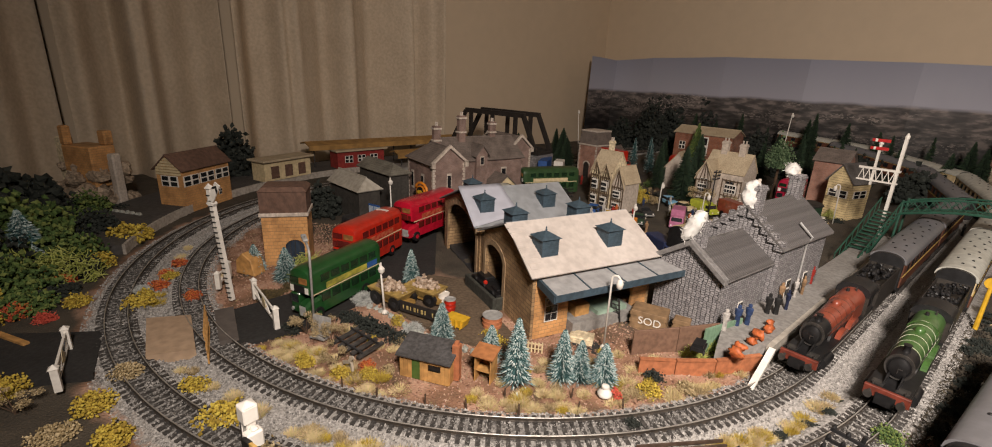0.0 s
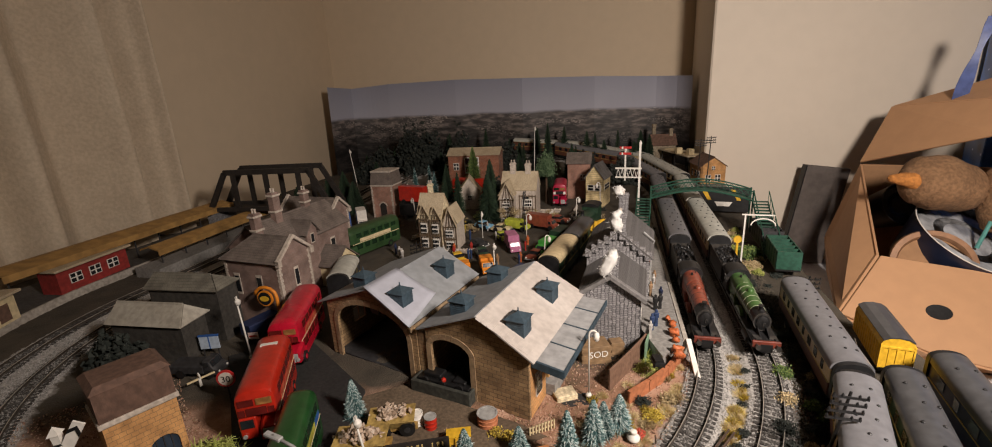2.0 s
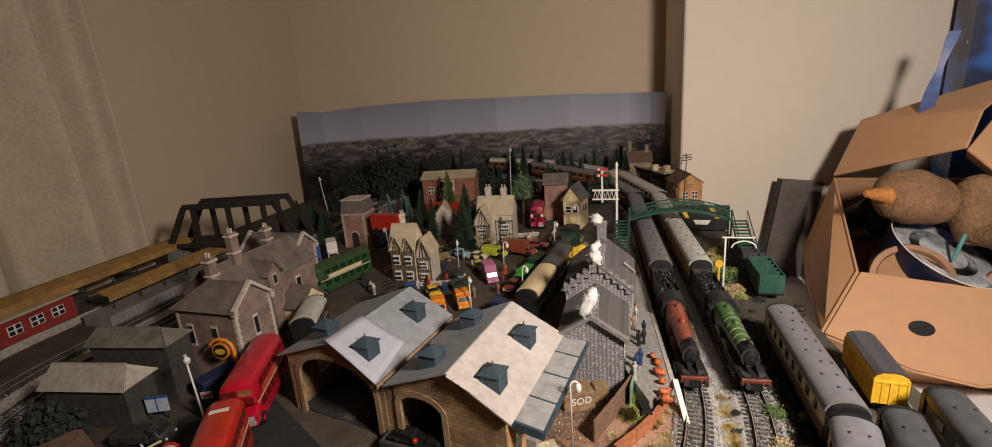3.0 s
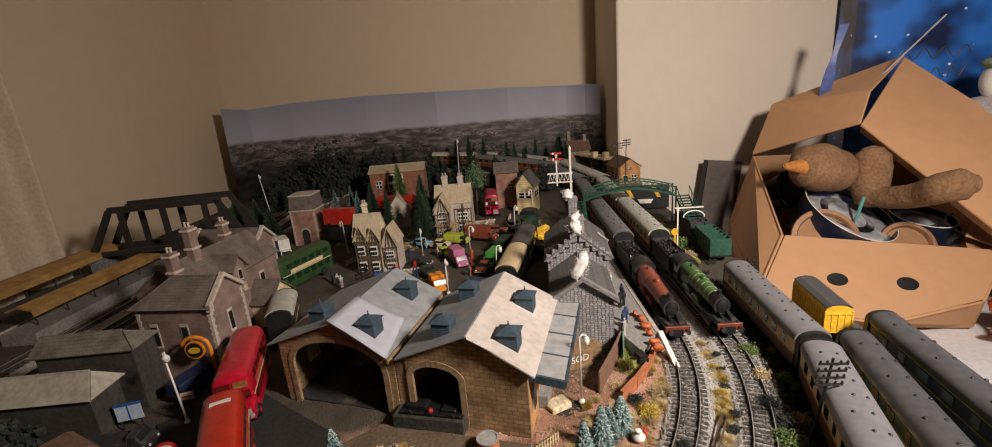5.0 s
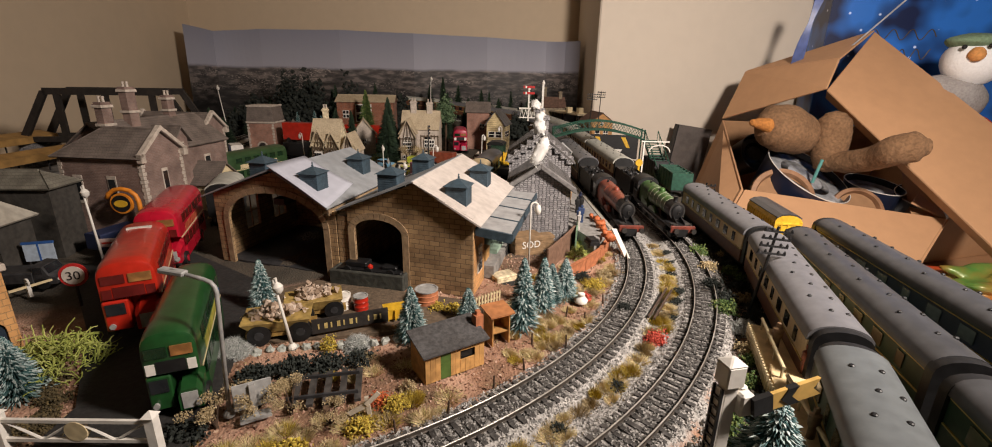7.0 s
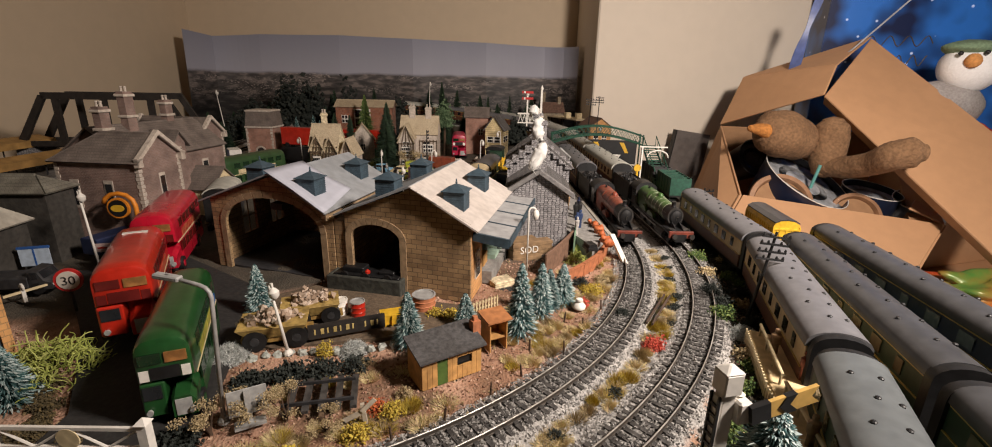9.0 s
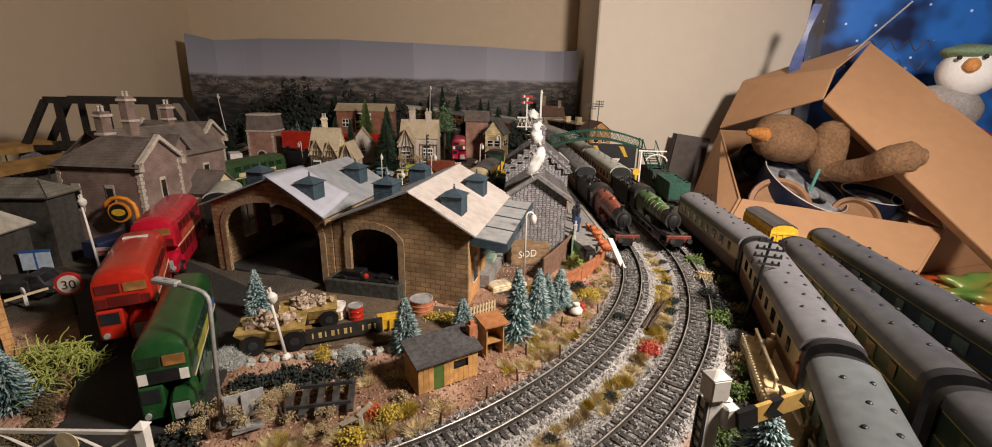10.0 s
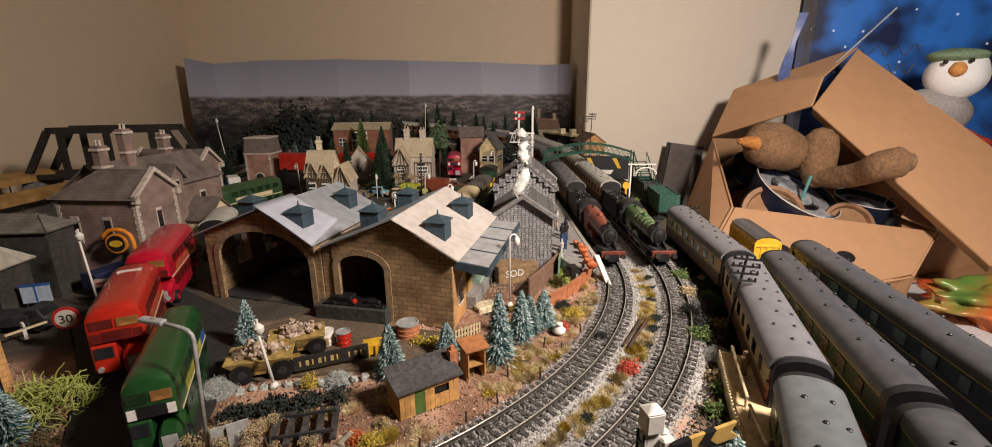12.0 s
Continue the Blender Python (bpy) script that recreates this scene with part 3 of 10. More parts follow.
bd.v += [(x, y + 0.0008, -0.008) for x, y in front] + [(x, y + 0.0128, z) for (x, y), z in zip(front, tops)]
bd.f = [(i, i + 1, n + i + 1, n + i) for i in range(n - 1)] + [(2 * n + i + 1, 2 * n + i, 3 * n + i, 3 * n + i + 1) for i in range(n - 1)]
bd.f += [(n + i, n + i + 1, 3 * n + i + 1, 3 * n + i) for i in range(n - 1)]
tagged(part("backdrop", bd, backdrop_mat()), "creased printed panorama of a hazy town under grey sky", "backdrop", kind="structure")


def curtain(y0, y1, label, seed):
    rings = []
    steps = 220
    for z, amp in ((-0.7, 1.0), (-0.2, 1.0), (0.25, 0.95), (0.7, 0.9), (1.2, 0.8), (1.6, 0.7)):
        ring = []
        for i in range(steps + 1):
            t = i / steps
            y = y0 + (y1 - y0) * t
            q = t * (y1 - y0) * 46 + seed + 2.6 * noise.noise(Vector((t * (y1 - y0) * 6, z * 0.25, seed)))
            deep = 0.65 + 0.6 * noise.noise(Vector((t * (y1 - y0) * 4, z * 0.2, seed + 9)))
            w = 0.054 * deep * math.sin(q) + 0.010 * math.sin(1.7 * q + 2 * seed) + 0.006 * math.sin(3.1 * q + z) + 0.020 * noise.noise(Vector((t * (y1 - y0) * 7, z * 0.5, seed)))
            ring.append((XW + 0.090 + amp * w, y + 0.004 * math.cos(q), z))
        rings.append(ring)
    m = M().loft(rings, closed=False)
    ob = part("curtain", m, CURTAIN, smooth=True)
    sol = ob.modifiers.new("thickness", "SOLIDIFY")
    sol.thickness = 0.002
    return tagged(ob, label, "curtain", "window curtains")


curtain(-1.6, 0.000, "long beige cloth curtain hanging in soft folds", 0.4)
curtain(0.018, 0.282, "narrow beige cloth curtain in soft folds", 1.3)
curtain(0.302, 0.878, "drawn beige cloth curtain in deep soft folds", 2.1)

# ---- engine shed ----


ARCH = 0.54  # rise of an arch over its half-width


def arch_wall(x0, x1, zpoly, ax0, ax1, aspring, y, thick, extra=None):
    """A gable wall with an arched opening: outline top zpoly from x1 to x0."""
    cx, rx = (ax0 + ax1) / 2, (ax1 - ax0) / 2
    arc = [(cx - rx * math.cos(math.pi * i / 14), aspring + rx * ARCH * math.sin(math.pi * i / 14)) for i in range(15)]
    prof = [(x0, 0), (ax0, 0)] + arc + [(ax1, 0), (x1, 0)] + zpoly
    return M().prism(prof, y, y + thick)


shed = thing("engine_shed", "twin-gabled sandstone engine shed with pale card roofs", "building", -0.1896, 0.3183, -0.006, -12.6)
ZE, ZR, DEP = 0.068, 0.0955, 0.140
ex0, ex1 = -0.118, -0.003
wx0, wx1 = -0.262, -0.130
c_w0 = -0.195
for a, b, o0, o1, sp_ in ((ex0, ex1, -0.112, -0.066, 0.047), (wx0, wx1, -0.247, -0.143, 0.045)):
    c = -0.0531 if a == ex0 else -0.1896
    zb = ZE if a == ex0 else ZR - 0.002 - (b - c) * 0.55
    part("front_wall", arch_wall(a, b, [(b, zb), (c, ZR - 0.002), (a, ZE)], o0, o1, sp_, 0, 0.003), SHEDSTONE, shed)
    part("back_wall", M().prism([(a, 0), (b, 0), (b, zb), (c, ZR - 0.002), (a, ZE)], DEP - 0.003, DEP), SHEDSTONE, shed)
    cx, rx = (o0 + o1) / 2, (o1 - o0) / 2
    for i in range(15):
        t0, t1 = math.pi * i / 15, math.pi * (i + 1) / 15
        q = [(cx - (rx + d) * math.cos(t), sp_ + (rx * ARCH + d) * math.sin(t)) for t in (t0 + 0.01, t1 - 0.01) for d in (0, 0.006)]
        part("arch_stone", M().prism([q[0], q[1], q[3], q[2]], -0.0008, 0.0006), SHEDTRIM, shed)
    for xx in (o0 - 0.006, o1):
        part("arch_jamb", M().box(xx, xx + 0.006, -0.0008, 0.0006, 0, sp_), SHEDTRIM, shed)
part("side_wall", M().box(ex1 - 0.003, ex1, 0.003, 0.040, 0, ZE), TOWERBRICK, shed, "ochre brick side wall beside the loading bay")
part("side_wall", M().box(ex1 - 0.003, ex1, 0.118, DEP - 0.003, 0, ZE), TOWERBRICK, shed, "ochre brick pier of the loading bay")
part("bay_lintel", M().box(ex1 - 0.003, ex1, 0.040, 0.118, 0.048, ZE), SHEDSTONE, shed)
for ya, yb in ((0.003, 0.040), (0.064, 0.090), (0.114, DEP - 0.003)):
    part("side_wall", M().box(wx0, wx0 + 0.003, ya, yb, 0, ZE), SHEDSTONE, shed)
for ya, yb in ((0.040, 0.064), (0.090, 0.114)):
    part("side_wall", M().box(wx0, wx0 + 0.003, ya, yb, 0, 0.022), SHEDSTONE, shed)
    part("window_lintel", M().box(wx0, wx0 + 0.003, ya, yb, 0.056, ZE), SHEDSTONE, shed)
    part("window_bar", M().box(wx0 + 0.001, wx0 + 0.0018, (ya + yb) / 2 - 0.0006, (ya + yb) / 2 + 0.0006, 0.022, 0.056).box(wx0 + 0.001, wx0 + 0.0018, ya, yb, 0.0385, 0.0395), SHEDTRIM, shed)
part("smoke_trough", M().box(c_w0 - 0.006, c_w0 + 0.006, 0.01, DEP - 0.01, 0.060, 0.066), SHADESOOT, shed)
part("middle_wall", M().box(wx1 + 0.001, ex0 - 0.001, 0.001, DEP - 0.001, 0, ZE - 0.009), SHEDSTONE, shed)
part("eave_board", M().box(wx1 - 0.0045, wx1 - 0.0030, -0.005, DEP + 0.008, ZE - 0.0085, ZE - 0.0040), SHEDTRIM, shed)
part("shed_floor", M().box(wx0 + 0.003, ex1 - 0.003, 0.004, DEP - 0.004, -0.001, 0.001), DARK, shed)


def slope(xa, za, xb, zb, y0, y1, th=0.0014):
    d = Vector((xb - xa, 0, zb - za)).normalized()
    nrm = Vector((-d.z, 0, d.x))
    if nrm.z < 0:
        nrm = -nrm
    p = [(xa, za), (xb, zb), (xb + nrm.x * th, zb + nrm.z * th), (xa + nrm.x * th, za + nrm.z * th)]
    return M().prism(p, y0, y1)


OV = 0.006
k = (ZR - ZE) / 0.0500
kl = (ZR - ZE) / 0.0700
c_e, c_w = -0.0531, -0.1896
part("roof_slope", slope(c_e, ZR, ex1 + 0.0075, ZE - 0.0075 * k, -OV, DEP + 0.003), SHEDROOFLIT, shed, "pale card roof slope, lamplight painted into its colour")
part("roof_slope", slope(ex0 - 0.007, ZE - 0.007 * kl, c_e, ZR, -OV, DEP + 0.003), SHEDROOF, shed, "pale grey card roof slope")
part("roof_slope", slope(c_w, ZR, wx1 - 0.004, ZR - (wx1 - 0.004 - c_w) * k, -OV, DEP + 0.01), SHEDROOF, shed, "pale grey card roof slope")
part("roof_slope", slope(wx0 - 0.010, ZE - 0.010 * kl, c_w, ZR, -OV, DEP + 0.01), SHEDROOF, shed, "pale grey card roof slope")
sheet = M()
rings = []
for i in range(9):
    t = i / 8
    yb = -OV - 0.001 + 0.062 * t + 0.004 * math.sin(3 * t)
    ring = []
    for j in range(9):
        u = j / 8
        x = c_w - 0.002 + (wx1 - 0.002 - c_w) * (u * (1.0 - 0.02 * i))
        z = ZR - (x - c_w) * k + 0.0030 + 0.0012 * math.sin(5 * u + 3 * t) * u
        ring.append((x, yb + 0.006 * u * t, z))
    rings.append(ring)
sheet.loft(rings, closed=False)
sh = part("paper_sheet", sheet, PAPER, shed, "curling white paper patch on the roof", smooth=True)
sh.modifiers.new("thickness", "SOLIDIFY").thickness = 0.0004


def vent(px, py, on_k, parent):
    zz = ZR - abs(on_k) * (k if on_k > 0 else kl)
    s = 0.0086
    v = part("roof_vent", M().box(-s, s, -s, s, -0.012, 0.013), SLATEB, parent, "slate-blue louvred roof vent", T=pose(px, py, zz))
    for i in range(8):
        z = -0.004 + i * 0.0021
        part("louvre", M().box(-s - 0.00025, s + 0.00025, -s - 0.00025, s + 0.00025, z, z + 0.0012), SLATEB, v)
    r = s + 0.0022
    part("vent_cap", M().add([(-r, -r, 0.013), (r, -r, 0.013), (r, r, 0.013), (-r, r, 0.013), (0, 0, 0.0188)], [(0, 1, 2, 3), (0, 1, 4), (1, 2, 4), (2, 3, 4), (3, 0, 4)]), SLATEB, v)
    part("finial", M().lathe([(0.0007, 0.0180), (0.0010, 0.0198), (0.0004, 0.0206), (0.0008, 0.0216), (0.0002, 0.0226)], 8), SLATEB, v)


for xo, yo in ((0.032, 0.022), (0.032, 0.096)):
    vent(c_e + xo, yo, xo, shed)
for xo, yo in ((-0.030, 0.026), (-0.030, 0.104)):
    vent(c_e + xo, yo, xo, shed)
for xo, yo in ((0.030, 0.028), (0.030, 0.112), (-0.03, 0.04)):
    vent(c_w + xo, yo, xo, shed)
pit = thing("ash_pit", "dark sooty ash pit with a black flat truck before the arch", "pit", -0.2835, 0.338, -0.0055, -12)
part("pit_wall", M().box(-0.034, 0.034, -0.006, -0.002, 0, 0.0145).box(-0.034, -0.031, -0.002, 0.022, 0, 0.0145).box(0.031, 0.034, -0.002, 0.022, 0, 0.0145), mat("sooty_green_concrete", (0.045, 0.047, 0.038), 0.85, 0, 0.4, 200, 0.4), pit, bevel=0.0006)
part("truck_bed", M().box(-0.030, 0.030, 0.0, 0.020, 0.010, 0.0150).box(-0.024, -0.004, 0.004, 0.016, 0.0150, 0.0195).box(0.010, 0.024, 0.004, 0.016, 0.0150, 0.0180), BLACK, pit, bevel=0.0006)
for q in (-0.020, 0.0, 0.020):
    part("truck_wheel", M().tube([(q, -0.001, 0.0135), (q, 0.001, 0.0135)], 0.0038, 12), BLACK, pit)
part("red_lamp", M().lathe([(0.0008, 0.0150), (0.0024, 0.0165), (0.0024, 0.0185), (0.0008, 0.0200)], 10, pose(0.001, 0.002, 0)), REDP, pit)
for i in range(13):
    yy = -OV + 0.006 + i * 0.0112
    part("roof_seam", M().prism([(c_e + 0.002, ZR - 0.002 * k + 0.0014), (ex1 + 0.007, ZE - 0.007 * k + 0.0014), (ex1 + 0.007, ZE - 0.007 * k + 0.0016), (c_e + 0.002, ZR - 0.002 * k + 0.0016)], yy, yy + 0.0005), SHEDROOFLIT, shed)
# goods canopy and loading bay on the yard side
CW = 0.028
part("canopy", M().prism([(-0.002, 0.0590), (CW, 0.0560), (CW, 0.0572), (-0.002, 0.0602)], 0.006, DEP + 0.022), mat("grey_canopy_sheet", (0.34, 0.34, 0.34), 0.6, 0, 0.2, 120, 0.1), shed)
part("canopy_fascia", M().box(CW, CW + 0.0013, 0.004, DEP + 0.024, 0.0520, 0.0580), SLATEB, shed, "dark blue canopy edge board")
part("canopy_fascia", M().prism([(-0.002, 0.0540), (CW, 0.0505), (CW, 0.0580), (-0.002, 0.0610)], 0.0035, 0.006), SLATEB, shed, "dark blue canopy edge board")
for yy in (0.040, 0.078, 0.116):
    part("canopy_batten", M().prism([(-0.002, 0.0603), (CW, 0.0573), (CW, 0.0580), (-0.002, 0.0610)], yy, yy + 0.0012), SLATEB, shed)
for yy in (0.044, 0.115):
    part("canopy_bracket", M().tube([(-0.003, yy, 0.040), (CW - 0.004, yy, 0.0555)], 0.0009, 6), SLATEB, shed)
part("loading_dock", M().box(-0.045, 0.006, 0.041, 0.117, 0.001, 0.013), PLATFORM, shed)
part("dock_crate", M().box(-0.018, -0.004, 0.050, 0.066, 0.013, 0.024), TIMBER, shed)
part("dock_sheet", M().box(-0.020, 0.002, 0.072, 0.108, 0.013, 0.0175), mat("pale_green_sheet", (0.30, 0.42, 0.33), 0.7, 0, 0.2, 160, 0.1), shed)
w = part("bay_window", M().box(-0.003, -0.0018, 0.014, 0.028, 0.016, 0.040), WHITEP, shed)
for i in range(2):
    for j in range(3):
        part("pane", M().box(-0.0022, -0.0014, 0.0149 + i * 0.0064, 0.0206 + i * 0.0064, 0.0174 + j * 0.0075, 0.0238 + j * 0.0075), GLASS, w)

# the card front is a little out of square: it leans back towards the west
for ch in shed.children:
    if ch.matrix_basis.translation.length < 1e-6:
        for vx in ch.data.vertices:
            vx.co.y -= 0.075 * vx.co.x * max(0.0, 1 - vx.co.y / DEP)
tuftm = mat("rust_moss", (0.42, 0.22, 0.09), 0.95, 0, 0.4, 300, 0.5)
for i in range(9):
    part("shingle", M().prism([(c_e + 0.002 + i * 0.0055, ZR - (0.002 + i * 0.0055) * k + 0.0015), (c_e + 0.0068 + i * 0.0055, ZR - (0.0068 + i * 0.0055) * k + 0.0015), (c_e + 0.0068 + i * 0.0055, ZR - (0.0068 + i * 0.0055) * k + 0.0021), (c_e + 0.002 + i * 0.0055, ZR - (0.002 + i * 0.0055) * k + 0.0018)], -OV + 0.001 + 0.004 * (i + 1) * 0.075, 0.013 - 0.0004 * i), SHEDROOFLIT, shed)

# ---- buildings ----


def window(parent, x, z, w, h, y, frame=WHITEP, cols=2, rows=2, side=-1, T=None):
    """A framed window proud of a wall that faces -y; side=+1 for one that faces +y."""
    T = T or Matrix()
    fr = part("window_frame", M().box(x - w / 2, x + w / 2, min(y, y + side * 0.0006), max(y, y + side * 0.0006), z, z + h), frame, parent, T=T)
    pw, ph = w / cols, h / rows
    for i in range(cols):
        for j in range(rows):
            a, b = x - w / 2 + pw * i + pw * 0.14, x - w / 2 + pw * (i + 1) - pw * 0.14
            c, d = z + ph * j + ph * 0.12, z + ph * (j + 1) - ph * 0.12
            y0, y1 = sorted((y + side * 0.0004, y + side * 0.0010))
            part("pane", M().box(a, b, y0, y1, c, d), GLASS, fr)
    return fr


def house(name, label, x, y, rz, w, d, ze, zr, wall, roof, ridge="x", z=-0.008, chimneys=(), wins=(), over=0.004, trim=None, category="house", group="", hip=0.0, pots_m=None):
    """A pitched house; w along x, d along y, ridge along x or y. wins: (face, pos, z, w, h)."""
    h = thing(name, label, category, x, y, z, rz, group)
    if ridge == "y":
        part("house_body", M().prism([(-w / 2, 0), (w / 2, 0), (w / 2, ze), (0, zr), (-w / 2, ze)], -d / 2, d / 2), wall, h)
        kk = (zr - ze) / (w / 2)
        for s in (-1, 1):
            xa, za, xb, zb = 0, zr, s * (w / 2 + over), ze - over * kk
            part("roof_slope", slope(min(xa, xb), za if xa < xb else zb, max(xa, xb), zb if xa < xb else za, -d / 2 - over, d / 2 + over, 0.0016), roof, h)
        part("ridge_tiles", M().prism([(-0.0016, zr + 0.0004), (0.0016, zr + 0.0004), (0.0008, zr + 0.0028), (-0.0008, zr + 0.0028)], -d / 2 - over, d / 2 + over), roof, h)
    else:
        body = M().prism([(-d / 2, 0), (d / 2, 0), (d / 2, ze), (0, zr), (-d / 2, ze)], -w / 2, w / 2, "x")
        if hip:
            body.v = [(x_ + hip, y_, z_) if (z_ > ze + 0.0001 and x_ < 0) else (x_, y_, z_) for x_, y_, z_ in body.v]
        part("house_body", body, wall, h)
        kk = (zr - ze) / (d / 2)
        for s in (-1, 1):
            ya, za, yb, zb = 0, zr, s * (d / 2 + over), ze - over * kk
            dd = Vector((yb - ya, zb - za)).normalized()
            nn = Vector((-dd.y, dd.x))
            if nn.y < 0:
                nn = -nn
            nn *= 0.0016
            sl = M().prism([(ya, za), (yb, zb), (yb + nn.x, zb + nn.y), (ya + nn.x, za + nn.y)], -w / 2 - over, w / 2 + over, "x")
            if hip:
                sl.v = [(x_ + hip, y_, z_) if (abs(y_) < 0.003 and x_ < 0) else (x_, y_, z_) for x_, y_, z_ in sl.v]
            part("roof_slope", sl, roof, h)
        if hip:
            xe = -w / 2 - over
            part("hip_slope", M().add([(xe, -d / 2 - over, ze - over * kk), (xe, d / 2 + over, ze - over * kk), (xe + hip, 0, zr), (xe - 0.0012, -d / 2 - over, ze - over * kk + 0.0016), (xe - 0.0012, d / 2 + over, ze - over * kk + 0.0016), (xe + hip - 0.0012, 0, zr + 0.0016)], [(0, 1, 2), (3, 5, 4), (0, 3, 4, 1), (1, 4, 5, 2), (2, 5, 3, 0)]), roof, h)
        part("ridge_tiles", M().prism([(-0.0016, zr + 0.0004), (0.0016, zr + 0.0004), (0.0008, zr + 0.0028), (-0.0008, zr + 0.0028)], -w / 2 - over + hip, w / 2 + over, "x"), roof, h)
    if trim:
        qs = {}
        e_ = 0.0032
        for gx_ in (-1, 1):
            if ridge == "x" and not (hip and gx_ < 0):
                xa, xb = sorted((gx_ * (w / 2 + over - 0.004), gx_ * (w / 2 + over + 0.0012)))
                for s in (-1, 1):
                    part("gable_coping", M().prism([(0, zr + 0.001), (0, zr + 0.006), (s * (d / 2 + over), ze - over * kk + 0.005), (s * (d / 2 + over), ze - over * kk + 0.0005)], xa, xb, "x"), trim, h)
                part("kneeler", M().box(xa, xb, -d / 2 - over, -d / 2 + 0.002, ze - 0.006, ze + 0.003), trim, h)
                part("kneeler", M().box(xa, xb, d / 2 - 0.002, d / 2 + over, ze - 0.006, ze + 0.003), trim, h)
                part("string_course", M().box(gx_ * w / 2 - 0.0007, gx_ * w / 2 + 0.0007, -d / 2, d / 2, 0.040, 0.0415), trim, h)
        for sx in (-1, 1):
            for sy in (-1, 1):
                for i in range(int(ze / 0.004)):
                    e = 0.0042 if i % 2 else 0.003
                    xa, xb = sorted((sx * (w / 2 + 0.0006), sx * (w / 2 - e)))
                    ya, yb = sorted((sy * (d / 2 + 0.0006), sy * (d / 2 - e)))
                    if i < 2:
                        qs[(sx, sy, i)] = part("quoin_stone", M().box(xa, xb, ya, yb, 0, 0.0034), trim, h, T=pose(0, 0, i * 0.004))
                    else:
                        again(qs[(sx, sy, i % 2)], pose(0, 0, i * 0.004), h)
    for cx, cy, cw, cd, z0, z1, pots in chimneys:
        c = part("chimney", M().box(cx - cw / 2, cx + cw / 2, cy - cd / 2, cy + cd / 2, z0, z1).box(cx - cw / 2 - 0.001, cx + cw / 2 + 0.001, cy - cd / 2 - 0.001, cy + cd / 2 + 0.001, z1 - 0.005, z1 - 0.002), wall, h, bevel=0.0003)
        for i in range(pots):
            px = cx + (i - (pots - 1) / 2) * cw / max(pots, 1)
            part("chimney_pot", M().lathe([(0.0016, z1), (0.0013, z1 + 0.004), (0.0017, z1 + 0.0045), (0.0015, z1 + 0.006)], 8, pose(px, cy, 0)), pots_m or (STONETRIM if category in ("station", "house") else TERRACOTTA), c)
        if category == "station":
            for zz in (z0, z0 + (z1 - z0) * 0.45, z1 - 0.006):
                part("chimney_band", M().box(cx - cw / 2 - 0.0016, cx + cw / 2 + 0.0016, cy - cd / 2 - 0.0016, cy + cd / 2 + 0.0016, zz, zz + 0.003), STONETRIM, c, bevel=0.0004)
    for face, p, wz, ww, wh in wins:
        if face in "sn":
            window(h, p if face == "s" else -p, wz, ww, wh, -d / 2, STONETRIM if category == "station" else WHITEP, 1 if category == "station" else 2, 1 if category == "station" else 2, T=pose(0, 0, 0, 0, 0, 0 if face == "s" else 180))
        else:
            window(h, p, wz, ww, wh, -w / 2, STONETRIM if category == "station" else WHITEP, 1 if category == "station" else 2, 1 if category == "station" else 2, T=pose(0, 0, 0, 0, 0, 90 if face == "e" else -90))
    return h


# stone goods store, two gabled blocks end to end, beside the platform
stone_cottage = house("stone_cottage", "grey rubble stone cottage with slate roof, low front block", -0.1225, 0.500, -4, 0.066, 0.085, 0.064, 0.0865, GREYSTONE, SLATE, "y",
      chimneys=((0.002, -0.037, 0.011, 0.010, 0.07, 0.111, 1),), wins=(("e", 0.0, 0.014, 0.008, 0.018),))
stone_store = house("stone_store", "tall grey rubble stone building with stepped gable and slates", -0.114, 0.600, -4, 0.078, 0.108, 0.081, 0.112, GREYSTONE, SLATE, "y",
      chimneys=((0.002, -0.047, 0.013, 0.012, 0.10, 0.135, 1), (0.0, 0.047, 0.013, 0.012, 0.10, 0.138, 1)), wins=(("e", -0.02, 0.02, 0.009, 0.02), ("e", 0.02, 0.02, 0.009, 0.02)))
for s_ in (-1, 1):
    for i in range(5):
        xx = s_ * (0.041 - i * 0.0078)
        part("crow_step", M().box(min(xx, xx - s_ * 0.0085), max(xx, xx - s_ * 0.0085), -0.0575, -0.050, 0.077 + i * 0.0063, 0.0865 + i * 0.0063), GREYSTONE, stone_store, bevel=0.0004)
RIBSLATE = mat("dark_pantile_grey", (0.115, 0.108, 0.106), 0.75, 0, 0.3, 240, 0.2)


def ribbed(h_, w, d, ze, zr, y0, over=0.004):
    """Upstanding ribs of a pantiled slope, both sides of a ridge along y."""
    kk = (zr - ze) / (w / 2)
    for s in (-1, 1):
        rib = None
        xe, ze_ = s * (w / 2 + over), ze - over * kk
        for i in range(int((d + 2 * over) / 0.0036)):
            T = pose(0, y0 + i * 0.0036, 0)
            if rib is None:
                rib = part("roof_rib", M().prism([(s * 0.002, zr + 0.0004), (xe, ze_ + 0.0016), (xe, ze_ + 0.0028), (s * 0.002, zr + 0.0018)], 0, 0.0019), RIBSLATE, h_, T=T)
            else:
                again(rib, T, h_)


